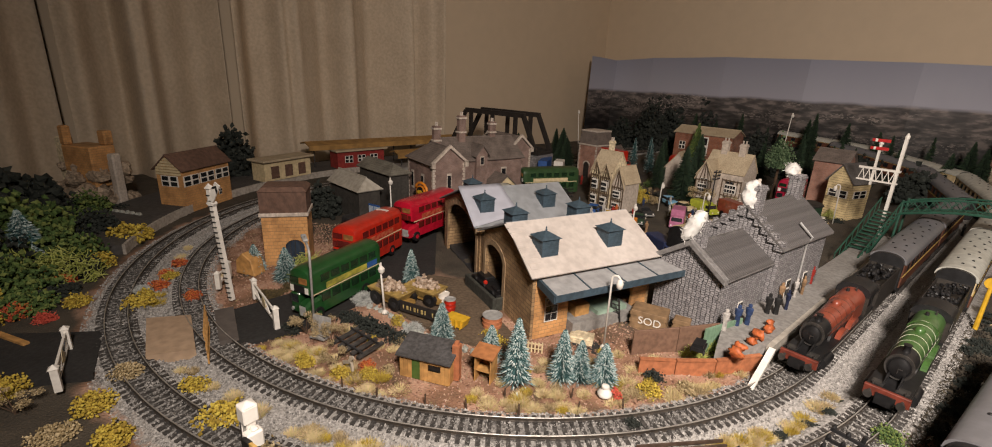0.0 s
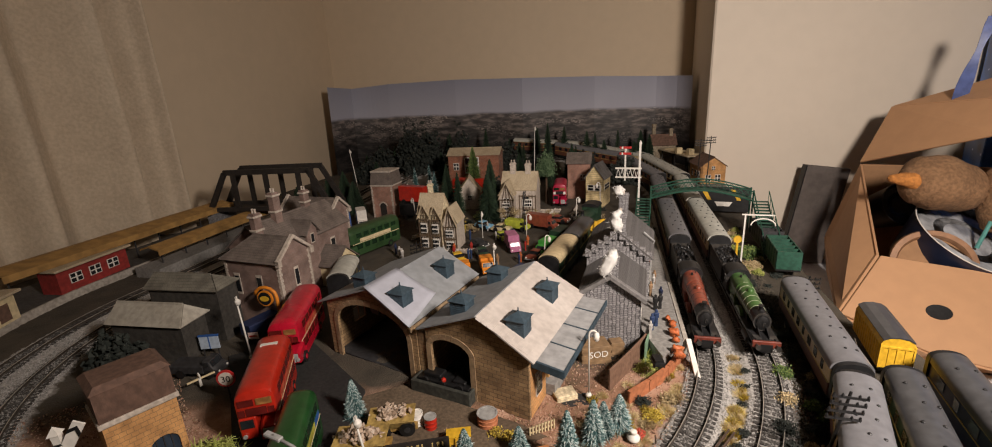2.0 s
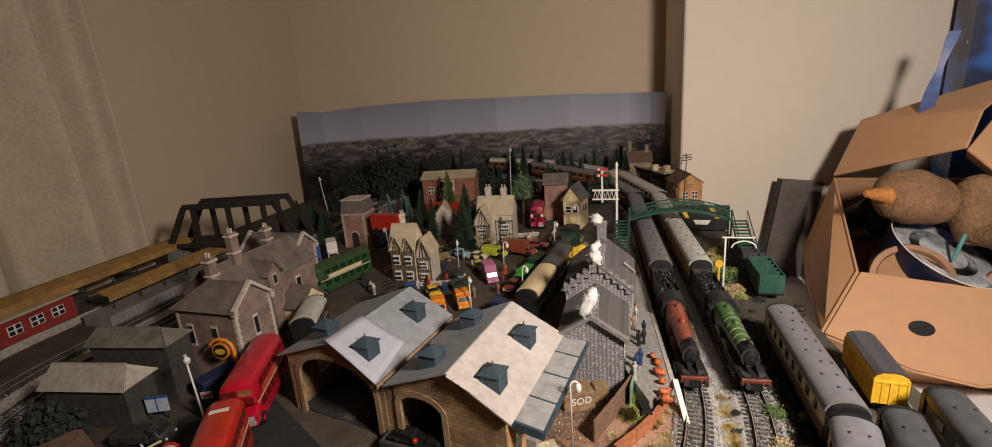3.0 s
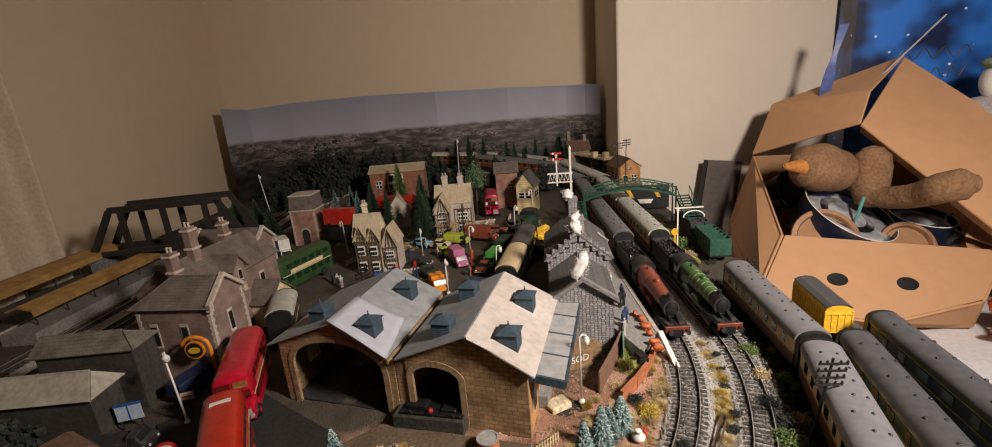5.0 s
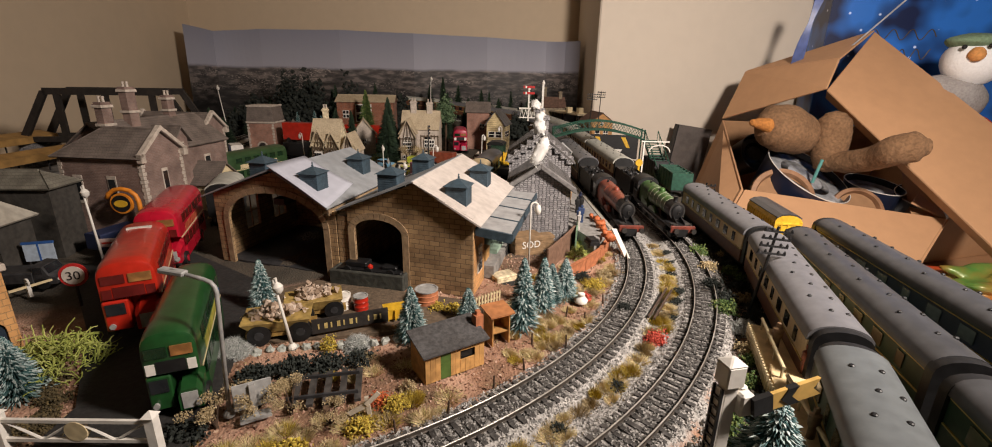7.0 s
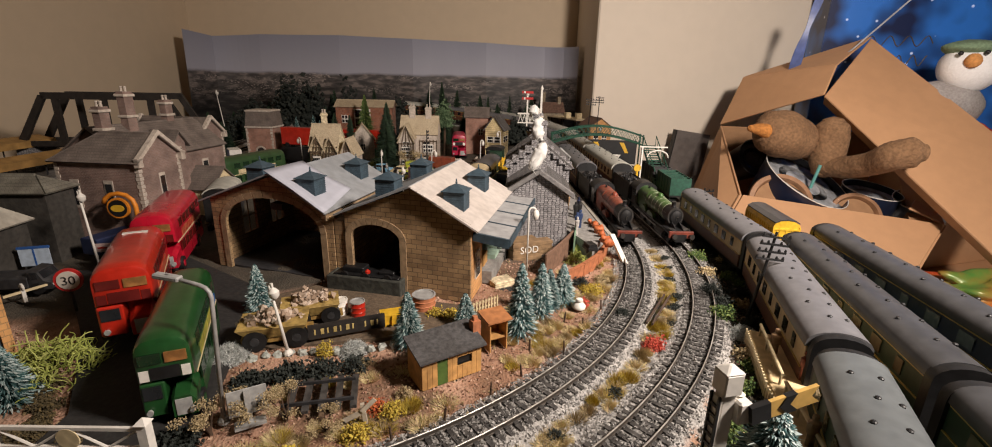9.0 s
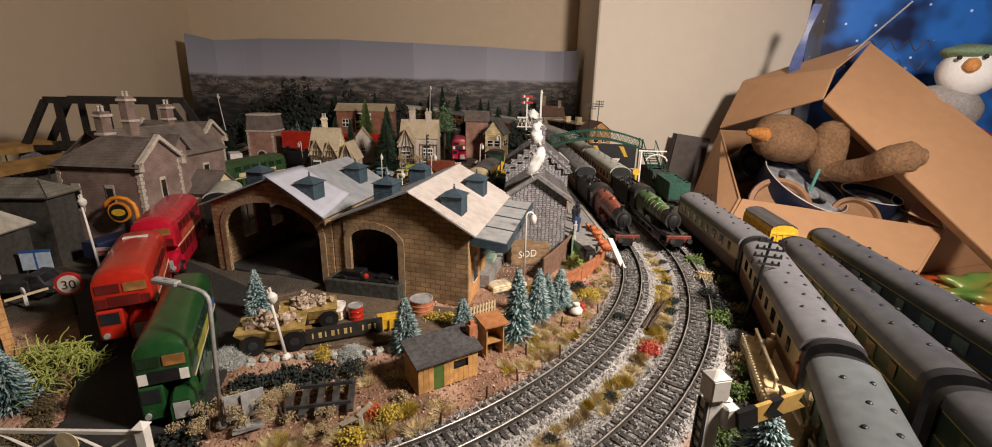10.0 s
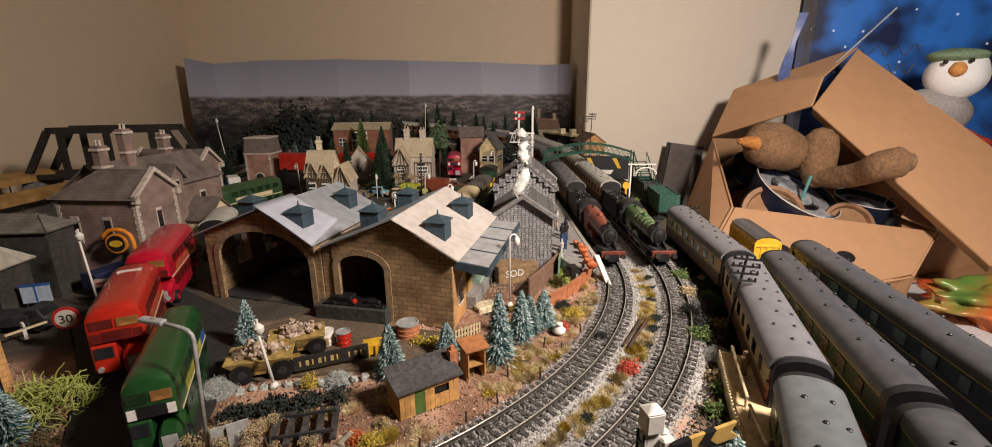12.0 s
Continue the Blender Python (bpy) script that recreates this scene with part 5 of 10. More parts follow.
def loco(name, label, x, y, rz, paint, z=0.0):
    """An express steam engine with tender; front at local +y = 0, along -y."""
    l = thing(name, label, "locomotive", x, y, z, rz)
    l.scale = (0.82, 1.0, 0.95)
    part("running_plate", M().box(-0.016, 0.016, -0.172, -0.006, 0.0150, 0.0170), BLACK, l)
    part("frames", M().box(-0.007, 0.007, -0.170, -0.002, 0.006, 0.0150), BLACK, l)
    bb = part("buffer_beam", M().box(-0.0165, 0.0165, -0.006, -0.003, 0.0105, 0.0185), mat(name + "_beam_red", (0.18, 0.036, 0.02), 0.5, 0, 0.4, 200, 0.1), l, bevel=0.0004)
    for s in (-1, 1):
        part("buffer", M().tube([(s * 0.0115, -0.003, 0.0145), (s * 0.0115, 0.003, 0.0145)], 0.0013, 8).tube([(s * 0.0115, 0.003, 0.0145), (s * 0.0115, 0.004, 0.0145)], 0.0032, 12), GUNMETAL, bb)
        part("cylinder_block", M().tube([(s * 0.0150, -0.040, 0.0095), (s * 0.0150, -0.020, 0.0095)], 0.0048, 12), BLACK, l, smooth="auto")
        part("front_step", M().box(s * 0.0135 - 0.002, s * 0.0135 + 0.002, -0.024, -0.012, 0.008, 0.0095), BLACK, l)
        for i, wy in enumerate((-0.062, -0.088, -0.114)):
            part("driving_wheel", M().tube([(s * 0.0085 - 0.0012, wy, 0.0125), (s * 0.0085 + 0.0012, wy, 0.0125)], 0.0125, 20), BLACK, l)
        part("coupling_rod", M().box(s * 0.0112 - 0.0005, s * 0.0112 + 0.0005, -0.116, -0.060, 0.0075, 0.0095), STEEL, l)
        for wy in (-0.020, -0.034):
            part("bogie_wheel", M().tube([(s * 0.0085 - 0.0012, wy, 0.0065), (s * 0.0085 + 0.0012, wy, 0.0065)], 0.0065, 14), BLACK, l)
    part("smokebox", M().tube([(0, -0.026, 0.0300), (0, -0.044, 0.0303)], 0.0104, 24, 0.0106).tube([(0, -0.0245, 0.0300), (0, -0.026, 0.0300)], 0.0088, 24).box(-0.006, 0.006, -0.042, -0.028, 0.0165, 0.022), BLACK, l, smooth="auto")
    part("smokebox_ring", M().tube([(0, -0.0252, 0.0300), (0, -0.0266, 0.0300)], 0.0109, 24), GUNMETAL, l, smooth="auto")
    part("smokebox_door", M().lathe([(0.0080, 0), (0.0074, 0.0010), (0.0045, 0.0019), (0.0004, 0.0022)], 20, pose(0, -0.0245, 0.0300, -90, 0, 0)), BLACK, l, smooth="auto")
    part("smokebox_door_handle", M().box(-0.0003, 0.0003, -0.0222, -0.0214, 0.0262, 0.0300).box(-0.0030, 0.0, -0.0222, -0.0214, 0.0297, 0.0303), GUNMETAL, l)
    part("chimney", M().lathe([(0.0036, 0.0395), (0.0028, 0.0415), (0.0027, 0.0450), (0.0034, 0.0462)], 14, pose(0, -0.035, 0)), BLACK, l, smooth="auto")
    fd = part("front_deck", M().box(-0.0150, 0.0150, -0.028, -0.006, 0.0166, 0.0180), BLACK, l)
    for s in (-1, 1):
        part("deck_plate", M().box(s * 0.0090 - 0.0045, s * 0.0090 + 0.0045, -0.016, -0.0085, 0.0182, 0.0192), GUNMETAL, fd)
        part("frame_end", M().prism([(-0.026, 0.018), (-0.008, 0.018), (-0.010, 0.0195), (-0.022, 0.0240), (-0.026, 0.0245)], s * 0.0052 - 0.0006, s * 0.0052 + 0.0006, "x"), BLACK, fd)
        part("lamp_iron", M().box(s * 0.0115 - 0.0005, s * 0.0115 + 0.0005, -0.0075, -0.0065, 0.018, 0.0215), GUNMETAL, fd)
        part("handrail", M().tube([(s * 0.0112, -0.030, 0.0330), (s * 0.0128, -0.112, 0.0348)], 0.00035, 5), GUNMETAL, l)
        part("splasher", M().prism([(-0.104 + 0.0135 * math.cos(math.pi * i / 8), 0.0165 + 0.0075 * math.sin(math.pi * i / 8)) for i in range(9)], s * 0.0130 - 0.0025, s * 0.0130 + 0.0025, "x"), paint, l)
        part("splasher", M().prism([(-0.074 + 0.0125 * math.cos(math.pi * i / 8), 0.0165 + 0.0065 * math.sin(math.pi * i / 8)) for i in range(9)], s * 0.0130 - 0.0025, s * 0.0130 + 0.0025, "x"), paint, l)
    bo = part("boiler", M().tube([(0, -0.044, 0.0303), (0, -0.100, 0.0312)], 0.0107, 24, 0.0128), paint, l, smooth="auto")
    part("firebox", M().prism([(-0.0128, 0.018), (-0.0128, 0.034)] + [(-0.0128 * math.cos(math.pi * i / 10), 0.034 + 0.0102 * math.sin(math.pi * i / 10)) for i in range(11)] + [(0.0128, 0.018)], -0.134, -0.100), paint, l, smooth="auto")
    for by in (-0.0445, -0.056, -0.068, -0.080, -0.092, -0.101):
        part("boiler_band", M().tube([(0, by, 0.0303 + 0.0009 * (-by - 0.044) / 0.056), (0, by - 0.0005, 0.0303 + 0.0009 * (-by - 0.044) / 0.056)], (0.01095 if paint is LOCOGREEN else 0.01082) + 0.0021 * (-by - 0.044) / 0.056, 24), PALEBAND if paint is LOCOGREEN else DARKLIVERY, bo)
    part("dome", M().lathe([(0.0046, 0.0405), (0.0044, 0.0440), (0.003, 0.0458), (0.0006, 0.0464)], 14, pose(0, -0.080, 0)), paint, bo, smooth="auto")
    part("safety_valve", M().lathe([(0.002, 0.043), (0.0014, 0.0470)], 8, pose(0.002, -0.118, 0)), BLACK, l)
    part("whistle", M().lathe([(0.0009, 0.043), (0.0007, 0.0475)], 6, pose(-0.004, -0.126, 0)), GUNMETAL, l)
    cab = part("cab", M().box(-0.0165, 0.0165, -0.152, -0.134, 0.017, 0.038), DARKLIVERY, l)
    part("cab_roof", M().prism([(-0.0172, 0.0375)] + [(-0.0172 * math.cos(math.pi * i / 10), 0.039 + 0.0095 * math.sin(math.pi * i / 10)) for i in range(11)] + [(0.0172, 0.0375)], -0.160, -0.133), BLACK, cab, smooth="auto")
    for s in (-1, 1):
        part("cab_window", M().box(s * 0.0166 - 0.0003, s * 0.0166 + 0.0003, -0.148, -0.134, 0.028, 0.037), GLASS, cab)
    t = part("tender", M().box(-0.0165, 0.0165, -0.255, -0.170, 0.012, 0.034).box(-0.0165, -0.0155, -0.255, -0.170, 0.034, 0.040).box(0.0155, 0.0165, -0.255, -0.170, 0.034, 0.040).box(-0.0155, 0.0155, -0.171, -0.170, 0.034, 0.042).box(-0.0155, 0.0155, -0.255, -0.254, 0.034, 0.040), DARKLIVERY, l, bevel=0.0003)
    coal = M()
    for i in range(60):
        coal.blob((random.uniform(-0.013, 0.013), random.uniform(-0.245, -0.178), 0.036 + random.uniform(0, 0.006)), random.uniform(0.0018, 0.0032), i, 0.8, 6, 4)
    tagged(part("coal", coal, BLACK, t), kind="stuff")
    for wy in (-0.182, -0.212, -0.242):
        for s in (-1, 1):
            part("tender_wheel", M().tube([(s * 0.0085 - 0.0012, wy, 0.0075), (s * 0.0085 + 0.0012, wy, 0.0075)], 0.0075, 14), BLACK, t)
    return l


def on_oval(r, s, L):
    """Where a vehicle of length L stands whose middle is s along the oval."""
    ax, ay, _ = oval(r, s - L * 0.34)
    bx, by, _ = oval(r, s + L * 0.34)
    return (ax + bx) / 2, (ay + by) / 2, math.degrees(math.atan2(by - ay, bx - ax)) - 90


FRONT = -0.033
loco("maroon_locomotive", "maroon express steam locomotive with black smokebox", XC + RI, YS + FRONT, 180, MAROON)
loco("green_locomotive", "apple green express steam locomotive with white boiler bands", XC + RO, YS + FRONT, 180, LOCOGREEN)
for r, roofs, lo, up in ((RI, (COACHROOF, COACHROOF, COACHROOF, COACHROOF), COACHBROWN, COACHBROWN), (RO, (COACHROOFL, COACHROOFL, COACHROOFL, COACHROOFL, COACHROOFL), COACHBROWN, COACHCREAM)):
    s = FRONT + 0.262
    for i in range(len(roofs)):
        L = 0.235
        cx, cy, rz = on_oval(r, s + L / 2, L)
        za, zb = (rise(*oval(r, s + q * L)[:2]) for q in (0.16, 0.84))
        wagon = coach("passenger_coach", "%s-roofed passenger coach in an express train" % ("pale grey" if roofs[i] is COACHROOFL else "grey"), L, cx, cy, (za + zb) / 2, rz, lo, up if i < 4 else lo, roofs[i], group="coaches of the express trains")
        wagon.matrix_basis = wagon.matrix_basis @ pose(0, 0, 0, math.degrees(math.atan2(zb - za, 0.68 * L)), 0, 0)
        s += L + 0.012

# ---- plants and small scenery ----


def island_mat(name, cols, rough=0.85):
    """Foliage whose separate leaves and needles differ in tone."""
    m = mat(name, cols[0], rough, 0, 0.3, 300, 0.0)
    nt = m.node_tree
    nd, ln = nt.nodes, nt.links
    g_ = nd.new("ShaderNodeNewGeometry")
    r = nd.new("ShaderNodeValToRGB")
    e = r.color_ramp.elements
    e[0].position, e[0].color = 0.0, (*cols[0], 1)
    e[1].position, e[1].color = 1.0, (*cols[-1], 1)
    for i, c in enumerate(cols[1:-1]):
        k_ = e.new((i + 1) / (len(cols) - 1))
        k_.color = (*c, 1)
    ln.new(g_.outputs["Random Per Island"], r.inputs["Fac"])
    ln.new(r.outputs["Color"], nd["Principled BSDF"].inputs["Base Color"])
    return m


FIR = island_mat("frosted_fir_bristles", [(0.015, 0.05, 0.05), (0.035, 0.10, 0.10), (0.08, 0.17, 0.17)])
FROST = island_mat("pale_frost_tips", [(0.14, 0.23, 0.23), (0.32, 0.41, 0.40), (0.54, 0.60, 0.57)])
FIRD = island_mat("dark_fir_bristles", [(0.006, 0.016, 0.008), (0.014, 0.035, 0.016), (0.03, 0.055, 0.022)])
LF_G = island_mat("green_leaf_flock", [(0.025, 0.055, 0.012), (0.075, 0.13, 0.030), (0.19, 0.23, 0.06)])
LF_Y = island_mat("mustard_leaf_flock", [(0.22, 0.15, 0.02), (0.45, 0.32, 0.04), (0.60, 0.48, 0.08)])
LF_O = island_mat("orange_leaf_flock", [(0.25, 0.04, 0.015), (0.50, 0.10, 0.03), (0.55, 0.22, 0.05)])
LF_R = island_mat("coral_leaf_flock", [(0.40, 0.05, 0.03), (0.62, 0.11, 0.07)])
LF_K = island_mat("khaki_leaf_flock", [(0.18, 0.13, 0.06), (0.38, 0.29, 0.15), (0.56, 0.45, 0.27)])
LF_L = island_mat("lime_lichen_strands", [(0.20, 0.24, 0.04), (0.36, 0.40, 0.09), (0.46, 0.48, 0.15)])
LF_W = island_mat("pale_lichen_tips", [(0.25, 0.27, 0.25), (0.45, 0.47, 0.45), (0.62, 0.62, 0.60)])
LF_M = island_mat("brown_moss_flock", [(0.035, 0.026, 0.010), (0.075, 0.055, 0.022), (0.12, 0.085, 0.03)])
LF_D = island_mat("charcoal_leaf_flock", [(0.008, 0.012, 0.009), (0.03, 0.036, 0.03)])
GRASS = island_mat("dry_static_grass", [(0.42, 0.36, 0.15), (0.62, 0.50, 0.26), (0.62, 0.46, 0.30), (0.48, 0.46, 0.18)])
CHIPS = island_mat("grey_ballast_chips", [(0.14, 0.133, 0.125), (0.27, 0.258, 0.243), (0.38, 0.365, 0.345), (0.47, 0.452, 0.43)], 0.95)
# darker chip tones that carry the shade between the sleepers
SHADECHIPS = island_mat("shaded_ballast_chips", [(0.06, 0.057, 0.053), (0.14, 0.133, 0.125), (0.25, 0.24, 0.225), (0.36, 0.345, 0.325)], 0.9)
GRIT = island_mat("reddish_grit", [(0.13, 0.065, 0.04), (0.31, 0.17, 0.115), (0.48, 0.32, 0.24), (0.24, 0.18, 0.085)], 0.95)
DIRT = island_mat("dark_soil_crumbs", [(0.02, 0.018, 0.014), (0.06, 0.05, 0.038), (0.10, 0.085, 0.06)], 0.95)
RUBBLE = island_mat("pale_rubble", [(0.22, 0.15, 0.10), (0.42, 0.32, 0.24), (0.55, 0.46, 0.38)], 0.9)


def raw(name, v, f, material):
    me = bpy.data.meshes.new(name)
    me.from_pydata(v, [], f)
    me.materials.append(material)
    return new(name, me)


def spikes(n, gen, rng):
    """Thin four-faced needles; gen gives root, tip and half-width."""
    v, f = [], []
    for i in range(n):
        p, q, w_ = gen(i)
        d = (q - p).normalized()
        a = d.orthogonal().normalized()
        b = d.cross(a)
        k_ = len(v)
        v += [tuple(p + a * w_), tuple(p + (b * 0.87 - a * 0.5) * w_), tuple(p - (b * 0.87 + a * 0.5) * w_), tuple(q)]
        f += [(k_, k_ + 1, k_ + 3), (k_ + 1, k_ + 2, k_ + 3), (k_ + 2, k_, k_ + 3), (k_, k_ + 2, k_ + 1)]
    return v, f


def fir(label, x, y, h, r, material=None, seed=1, z=None, group="bottle-brush fir trees", dense=900):
    """A bottle-brush tree: wire trunk, round base and bristles in whorls."""
    rng = random.Random(seed)
    z = height(x, y) if z is None else z
    t = thing("fir_tree", label, "tree", x, y, z, rng.uniform(0, 360), group)
    part("trunk", M().lathe([(r * 0.32, 0), (r * 0.30, h * 0.03), (0.0012, h * 0.05), (0.0009, h * 0.5), (0.0004, h * 0.99)], 8), TRUNKM, t)

    def gen(i):
        u = (i / dense) ** 0.72
        zz = h * (0.07 + 0.92 * u)
        rr = r * 1.18 * (1.0 - u) ** 0.80 * (0.70 + 0.30 * math.sin(u * 34) ** 2) * rng.uniform(0.75, 1.12) + 0.0012
        a = rng.uniform(0, 2 * math.pi)
        p = Vector((0, 0, zz))
        q = Vector((math.cos(a) * rr, math.sin(a) * rr, zz - rr * rng.uniform(0.05, 0.5) + 0.1 * rr))
        return p, q, rng.uniform(0.0004, 0.0009) * max(1.0, r / 0.011)

    v, f = spikes(dense, gen, rng)
    ob = raw("crown", v, f, material or FIR)
    ob.parent = t
    if material is FIR:
        def tip(i):
            p, q, w_ = gen(i * 2.2 if i * 2.2 < dense else i)
            return p.lerp(q, 0.72), p.lerp(q, 1.03), w_ * 0.8
        v, f = spikes(int(dense * 0.45), tip, rng)
        ob = raw("frost", v, f, FROST)
        ob.parent = t
    return t


def flock(n, rng, cx, cy, cz, rx, ry, rz, s0, s1):
    """Small irregular leaf clumps through a dome."""
    v, f = [], []
    for i in range(n):
        while True:
            d = Vector((rng.uniform(-1, 1), rng.uniform(-1, 1), rng.uniform(-0.1, 1)))
            if d.length < 1:
                break
        d *= 0.55 + 0.45 * rng.random()
        lump = 1 + 0.35 * noise.noise(d * 2.2 + Vector((cx * 40, cy * 40, 0)))
        c = Vector((cx + d.x * rx * lump, cy + d.y * ry * lump, cz + d.z * rz * lump))
        s = rng.uniform(s0, s1)
        q = Euler((rng.uniform(0, 6), rng.uniform(0, 6), rng.uniform(0, 6))).to_matrix()
        k_ = len(v)
        v += [tuple(c + q @ Vector(p) * s * rng.uniform(0.6, 1.3)) for p in ((1, 0, 0), (-1, 0, 0), (0, 1, 0), (0, -1, 0), (0, 0, 0.7), (0, 0, -0.7))]
        f += [(k_ + a, k_ + b, k_ + c_) for a, b, c_ in ((0, 2, 4), (2, 1, 4), (1, 3, 4), (3, 0, 4), (2, 0, 5), (1, 2, 5), (3, 1, 5), (0, 3, 5))]
    return v, f


def bush(label, x, y, r, h, material, seed, n=140, z=None, name="bush", s=0.10):
    rng = random.Random(seed)
    z = height(x, y) if z is None else z
    t = thing(name, label, "bush", x, y, z, 0, "scenic bushes")
    part("stem", M().tube([(0, 0, -0.001), (0, 0, h * 0.4)], r * 0.08, 6, r * 0.03), TRUNKM, t)
    if material is LF_L:
        m_ = M()
        for i in range(430):
            a, b = rng.uniform(0, 6.283), rng.random() ** 0.5
            p = Vector((math.cos(a) * b * r, math.sin(a) * b * r, h * (1 - b * b) * rng.uniform(0.35, 1.0)))
            d = Vector((rng.uniform(-1, 1), rng.uniform(-1, 1), rng.uniform(-0.4, 0.9))).normalized()
            pts_ = []
            for q in range(6):
                pts_.append(tuple(p))
                d = (d + Vector((rng.uniform(-1, 1), rng.uniform(-1, 1), rng.uniform(-1, 0.9))) * 0.55).normalized()
                p = p + d * r * 0.085
            m_.tube(pts_, r * 0.017, 4, r * 0.010)
        v, f = m_.v, m_.f
    elif material is LF_W:
        def gen(i):
            a, b = rng.uniform(0, 6.283), rng.random() ** 0.5
            c = Vector((math.cos(a) * b * r, math.sin(a) * b * r, h * (1 - b * b) * rng.uniform(0.2, 1.0)))
            return c, c + Vector((rng.uniform(-1, 1), rng.uniform(-1, 1), rng.uniform(-0.3, 1))) * r * 0.26, r * 0.016
        v, f = spikes(n * 7, gen, rng)
    elif material is LF_K and h >= 0.016:
        # bare twigs that end in fine clumps
        v, f = [], []
        for i in range(8):
            a, b = rng.uniform(0, 6.283), rng.uniform(0.35, 1.0)
            e_ = Vector((math.cos(a) * b * r, math.sin(a) * b * r, h * rng.uniform(0.45, 1.0)))
            part("twig", M().tube([(0, 0, 0), tuple(e_ * 0.5 + Vector((0, 0, h * 0.12))), tuple(e_)], r * 0.030, 5, r * 0.012), TRUNKM, t)
            fv, ff = flock(150, rng, e_.x, e_.y, e_.z - h * 0.10, r * 0.34, r * 0.34, h * 0.22, r * 0.015, r * 0.036)
            f += [tuple(q + len(v) for q in face) for face in ff]
            v += fv
    else:
        v, f = flock(n, rng, 0, 0, h * 0.12, r, r * rng.uniform(0.75, 1.1), h * 0.9, r * s, r * s * 1.9)
    ob = raw("foliage", v, f, material)
    ob.parent = t
    return t


def tuft(x, y, r, h, seed, material=None, n=90, z=None):
    rng = random.Random(seed)
    z = height(x, y) if z is None else z
    t = thing("grass_tuft", "tuft of dry static grass on the earth", "grass tuft", x, y, z, 0, "grass tufts")

    def gen(i):
        a, d = rng.uniform(0, 6.283), r * rng.random() ** 0.6
        p = Vector((math.cos(a) * d * 0.6, math.sin(a) * d * 0.6, -0.0005))
        return p, Vector((math.cos(a) * d * 1.25, math.sin(a) * d * 1.25, h * rng.uniform(0.45, 1.0) * (1 - 0.45 * d / r))), 0.00022

    v, f = spikes(n * 3, gen, rng)
    ob = raw("grass", v, f, material or GRASS)
    ob.parent = t
    return t


# wisps of moss on the shed roofs
for cx_, cy_, cz_, r_, m_, lb_ in ((c_e + 0.016, 0.104, ZR - 0.0125, 0.009, tuftm, "tuft of rust-coloured moss"), (c_w + 0.010, 0.030, ZR - 0.008, 0.007, LF_K, "tuft of dry moss")):
    rm_ = random.Random(int(cy_ * 1000))

    def wisp(i):
        a, d = rm_.uniform(0, 6.283), r_ * rm_.random() ** 0.6
        p = Vector((cx_ + math.cos(a) * d, cy_ + math.sin(a) * d, cz_ - 0.45 * math.cos(a) * d))
        return p, p + Vector((rm_.uniform(-1, 1), rm_.uniform(-1, 1), rm_.uniform(0.2, 1.0))) * 0.0042, 0.00028

    v, f = spikes(420, wisp, rm_)
    ob = raw("moss_tuft", v, f, m_)
    ob.parent = shed
    tagged(ob, lb_)

# near firs
for i, (x, y, h, r) in enumerate(((-0.154, 0.268, 0.058, 0.0128), (-0.136, 0.300, 0.046, 0.0112), (-0.115, 0.325, 0.036, 0.0115), (-0.232, 0.252, 0.042, 0.0115), (-0.194, 0.276, 0.030, 0.0095), (-0.353, 0.292, 0.042, 0.010), (-0.441, 0.186, 0.040, 0.014), (-0.045, 0.140, 0.044, 0.019), (-0.128, 0.312, 0.036, 0.010), (-0.485, 0.165, 0.034, 0.012))):
    fir("frosted blue-green bottle-brush fir on the earth", x, y, h, r, FIR, 10 + i, dense=2000)
# village and far firs
for i, (x, y, h, r) in enumerate(((-0.480, 0.985, 0.105, 0.020), (-0.393, 0.930, 0.112, 0.032), (-0.385, 0.945, 0.095, 0.022), (-0.56, 1.13, 0.10, 0.024), (-0.30, 1.26, 0.135, 0.020), (-0.25, 1.36, 0.12, 0.022), (-0.72, 1.14, 0.08, 0.022), (-0.78, 1.20, 0.07, 0.02), (-0.84, 1.27, 0.075, 0.022), (-0.90, 1.10, 0.09, 0.022), (-0.52, 1.36, 0.12, 0.024), (-0.66, 1.36, 0.10, 0.024), (-0.40, 1.32, 0.10, 0.024), (-0.025, 1.50, 0.115, 0.028), (-0.050, 1.53, 0.125, 0.03))):
    fir("dark green fir tree behind the village", x, y, h, r, FIRD, 40 + i, dense=1200)
fir("broad mid-green fir beside the barn", -0.490, 1.15, 0.140, 0.030, LF_G, 1234, dense=2400, group="village firs")
for i, (x, y, h, r) in enumerate(((-0.665, 1.16, 0.085, 0.014), (-0.63, 1.18, 0.09, 0.014), (-0.60, 1.14, 0.08, 0.013))):
    fir("slender frosted fir behind the village", x, y, h, r, FIR, 80 + i, dense=500)

# mossy verge of the road
for i in range(22):
    t = i / 21
    bush("low brown moss on the road verge", -0.470 + 0.078 * t + 0.003 * math.sin(5.1 * i), 0.236 - 0.086 * t + 0.003 * math.sin(3.7 * i), 0.007 + 0.002 * math.sin(2.3 * i), 0.005 + 0.0015 * math.sin(1.9 * i), LF_M, 4200 + i, n=220, s=0.075)
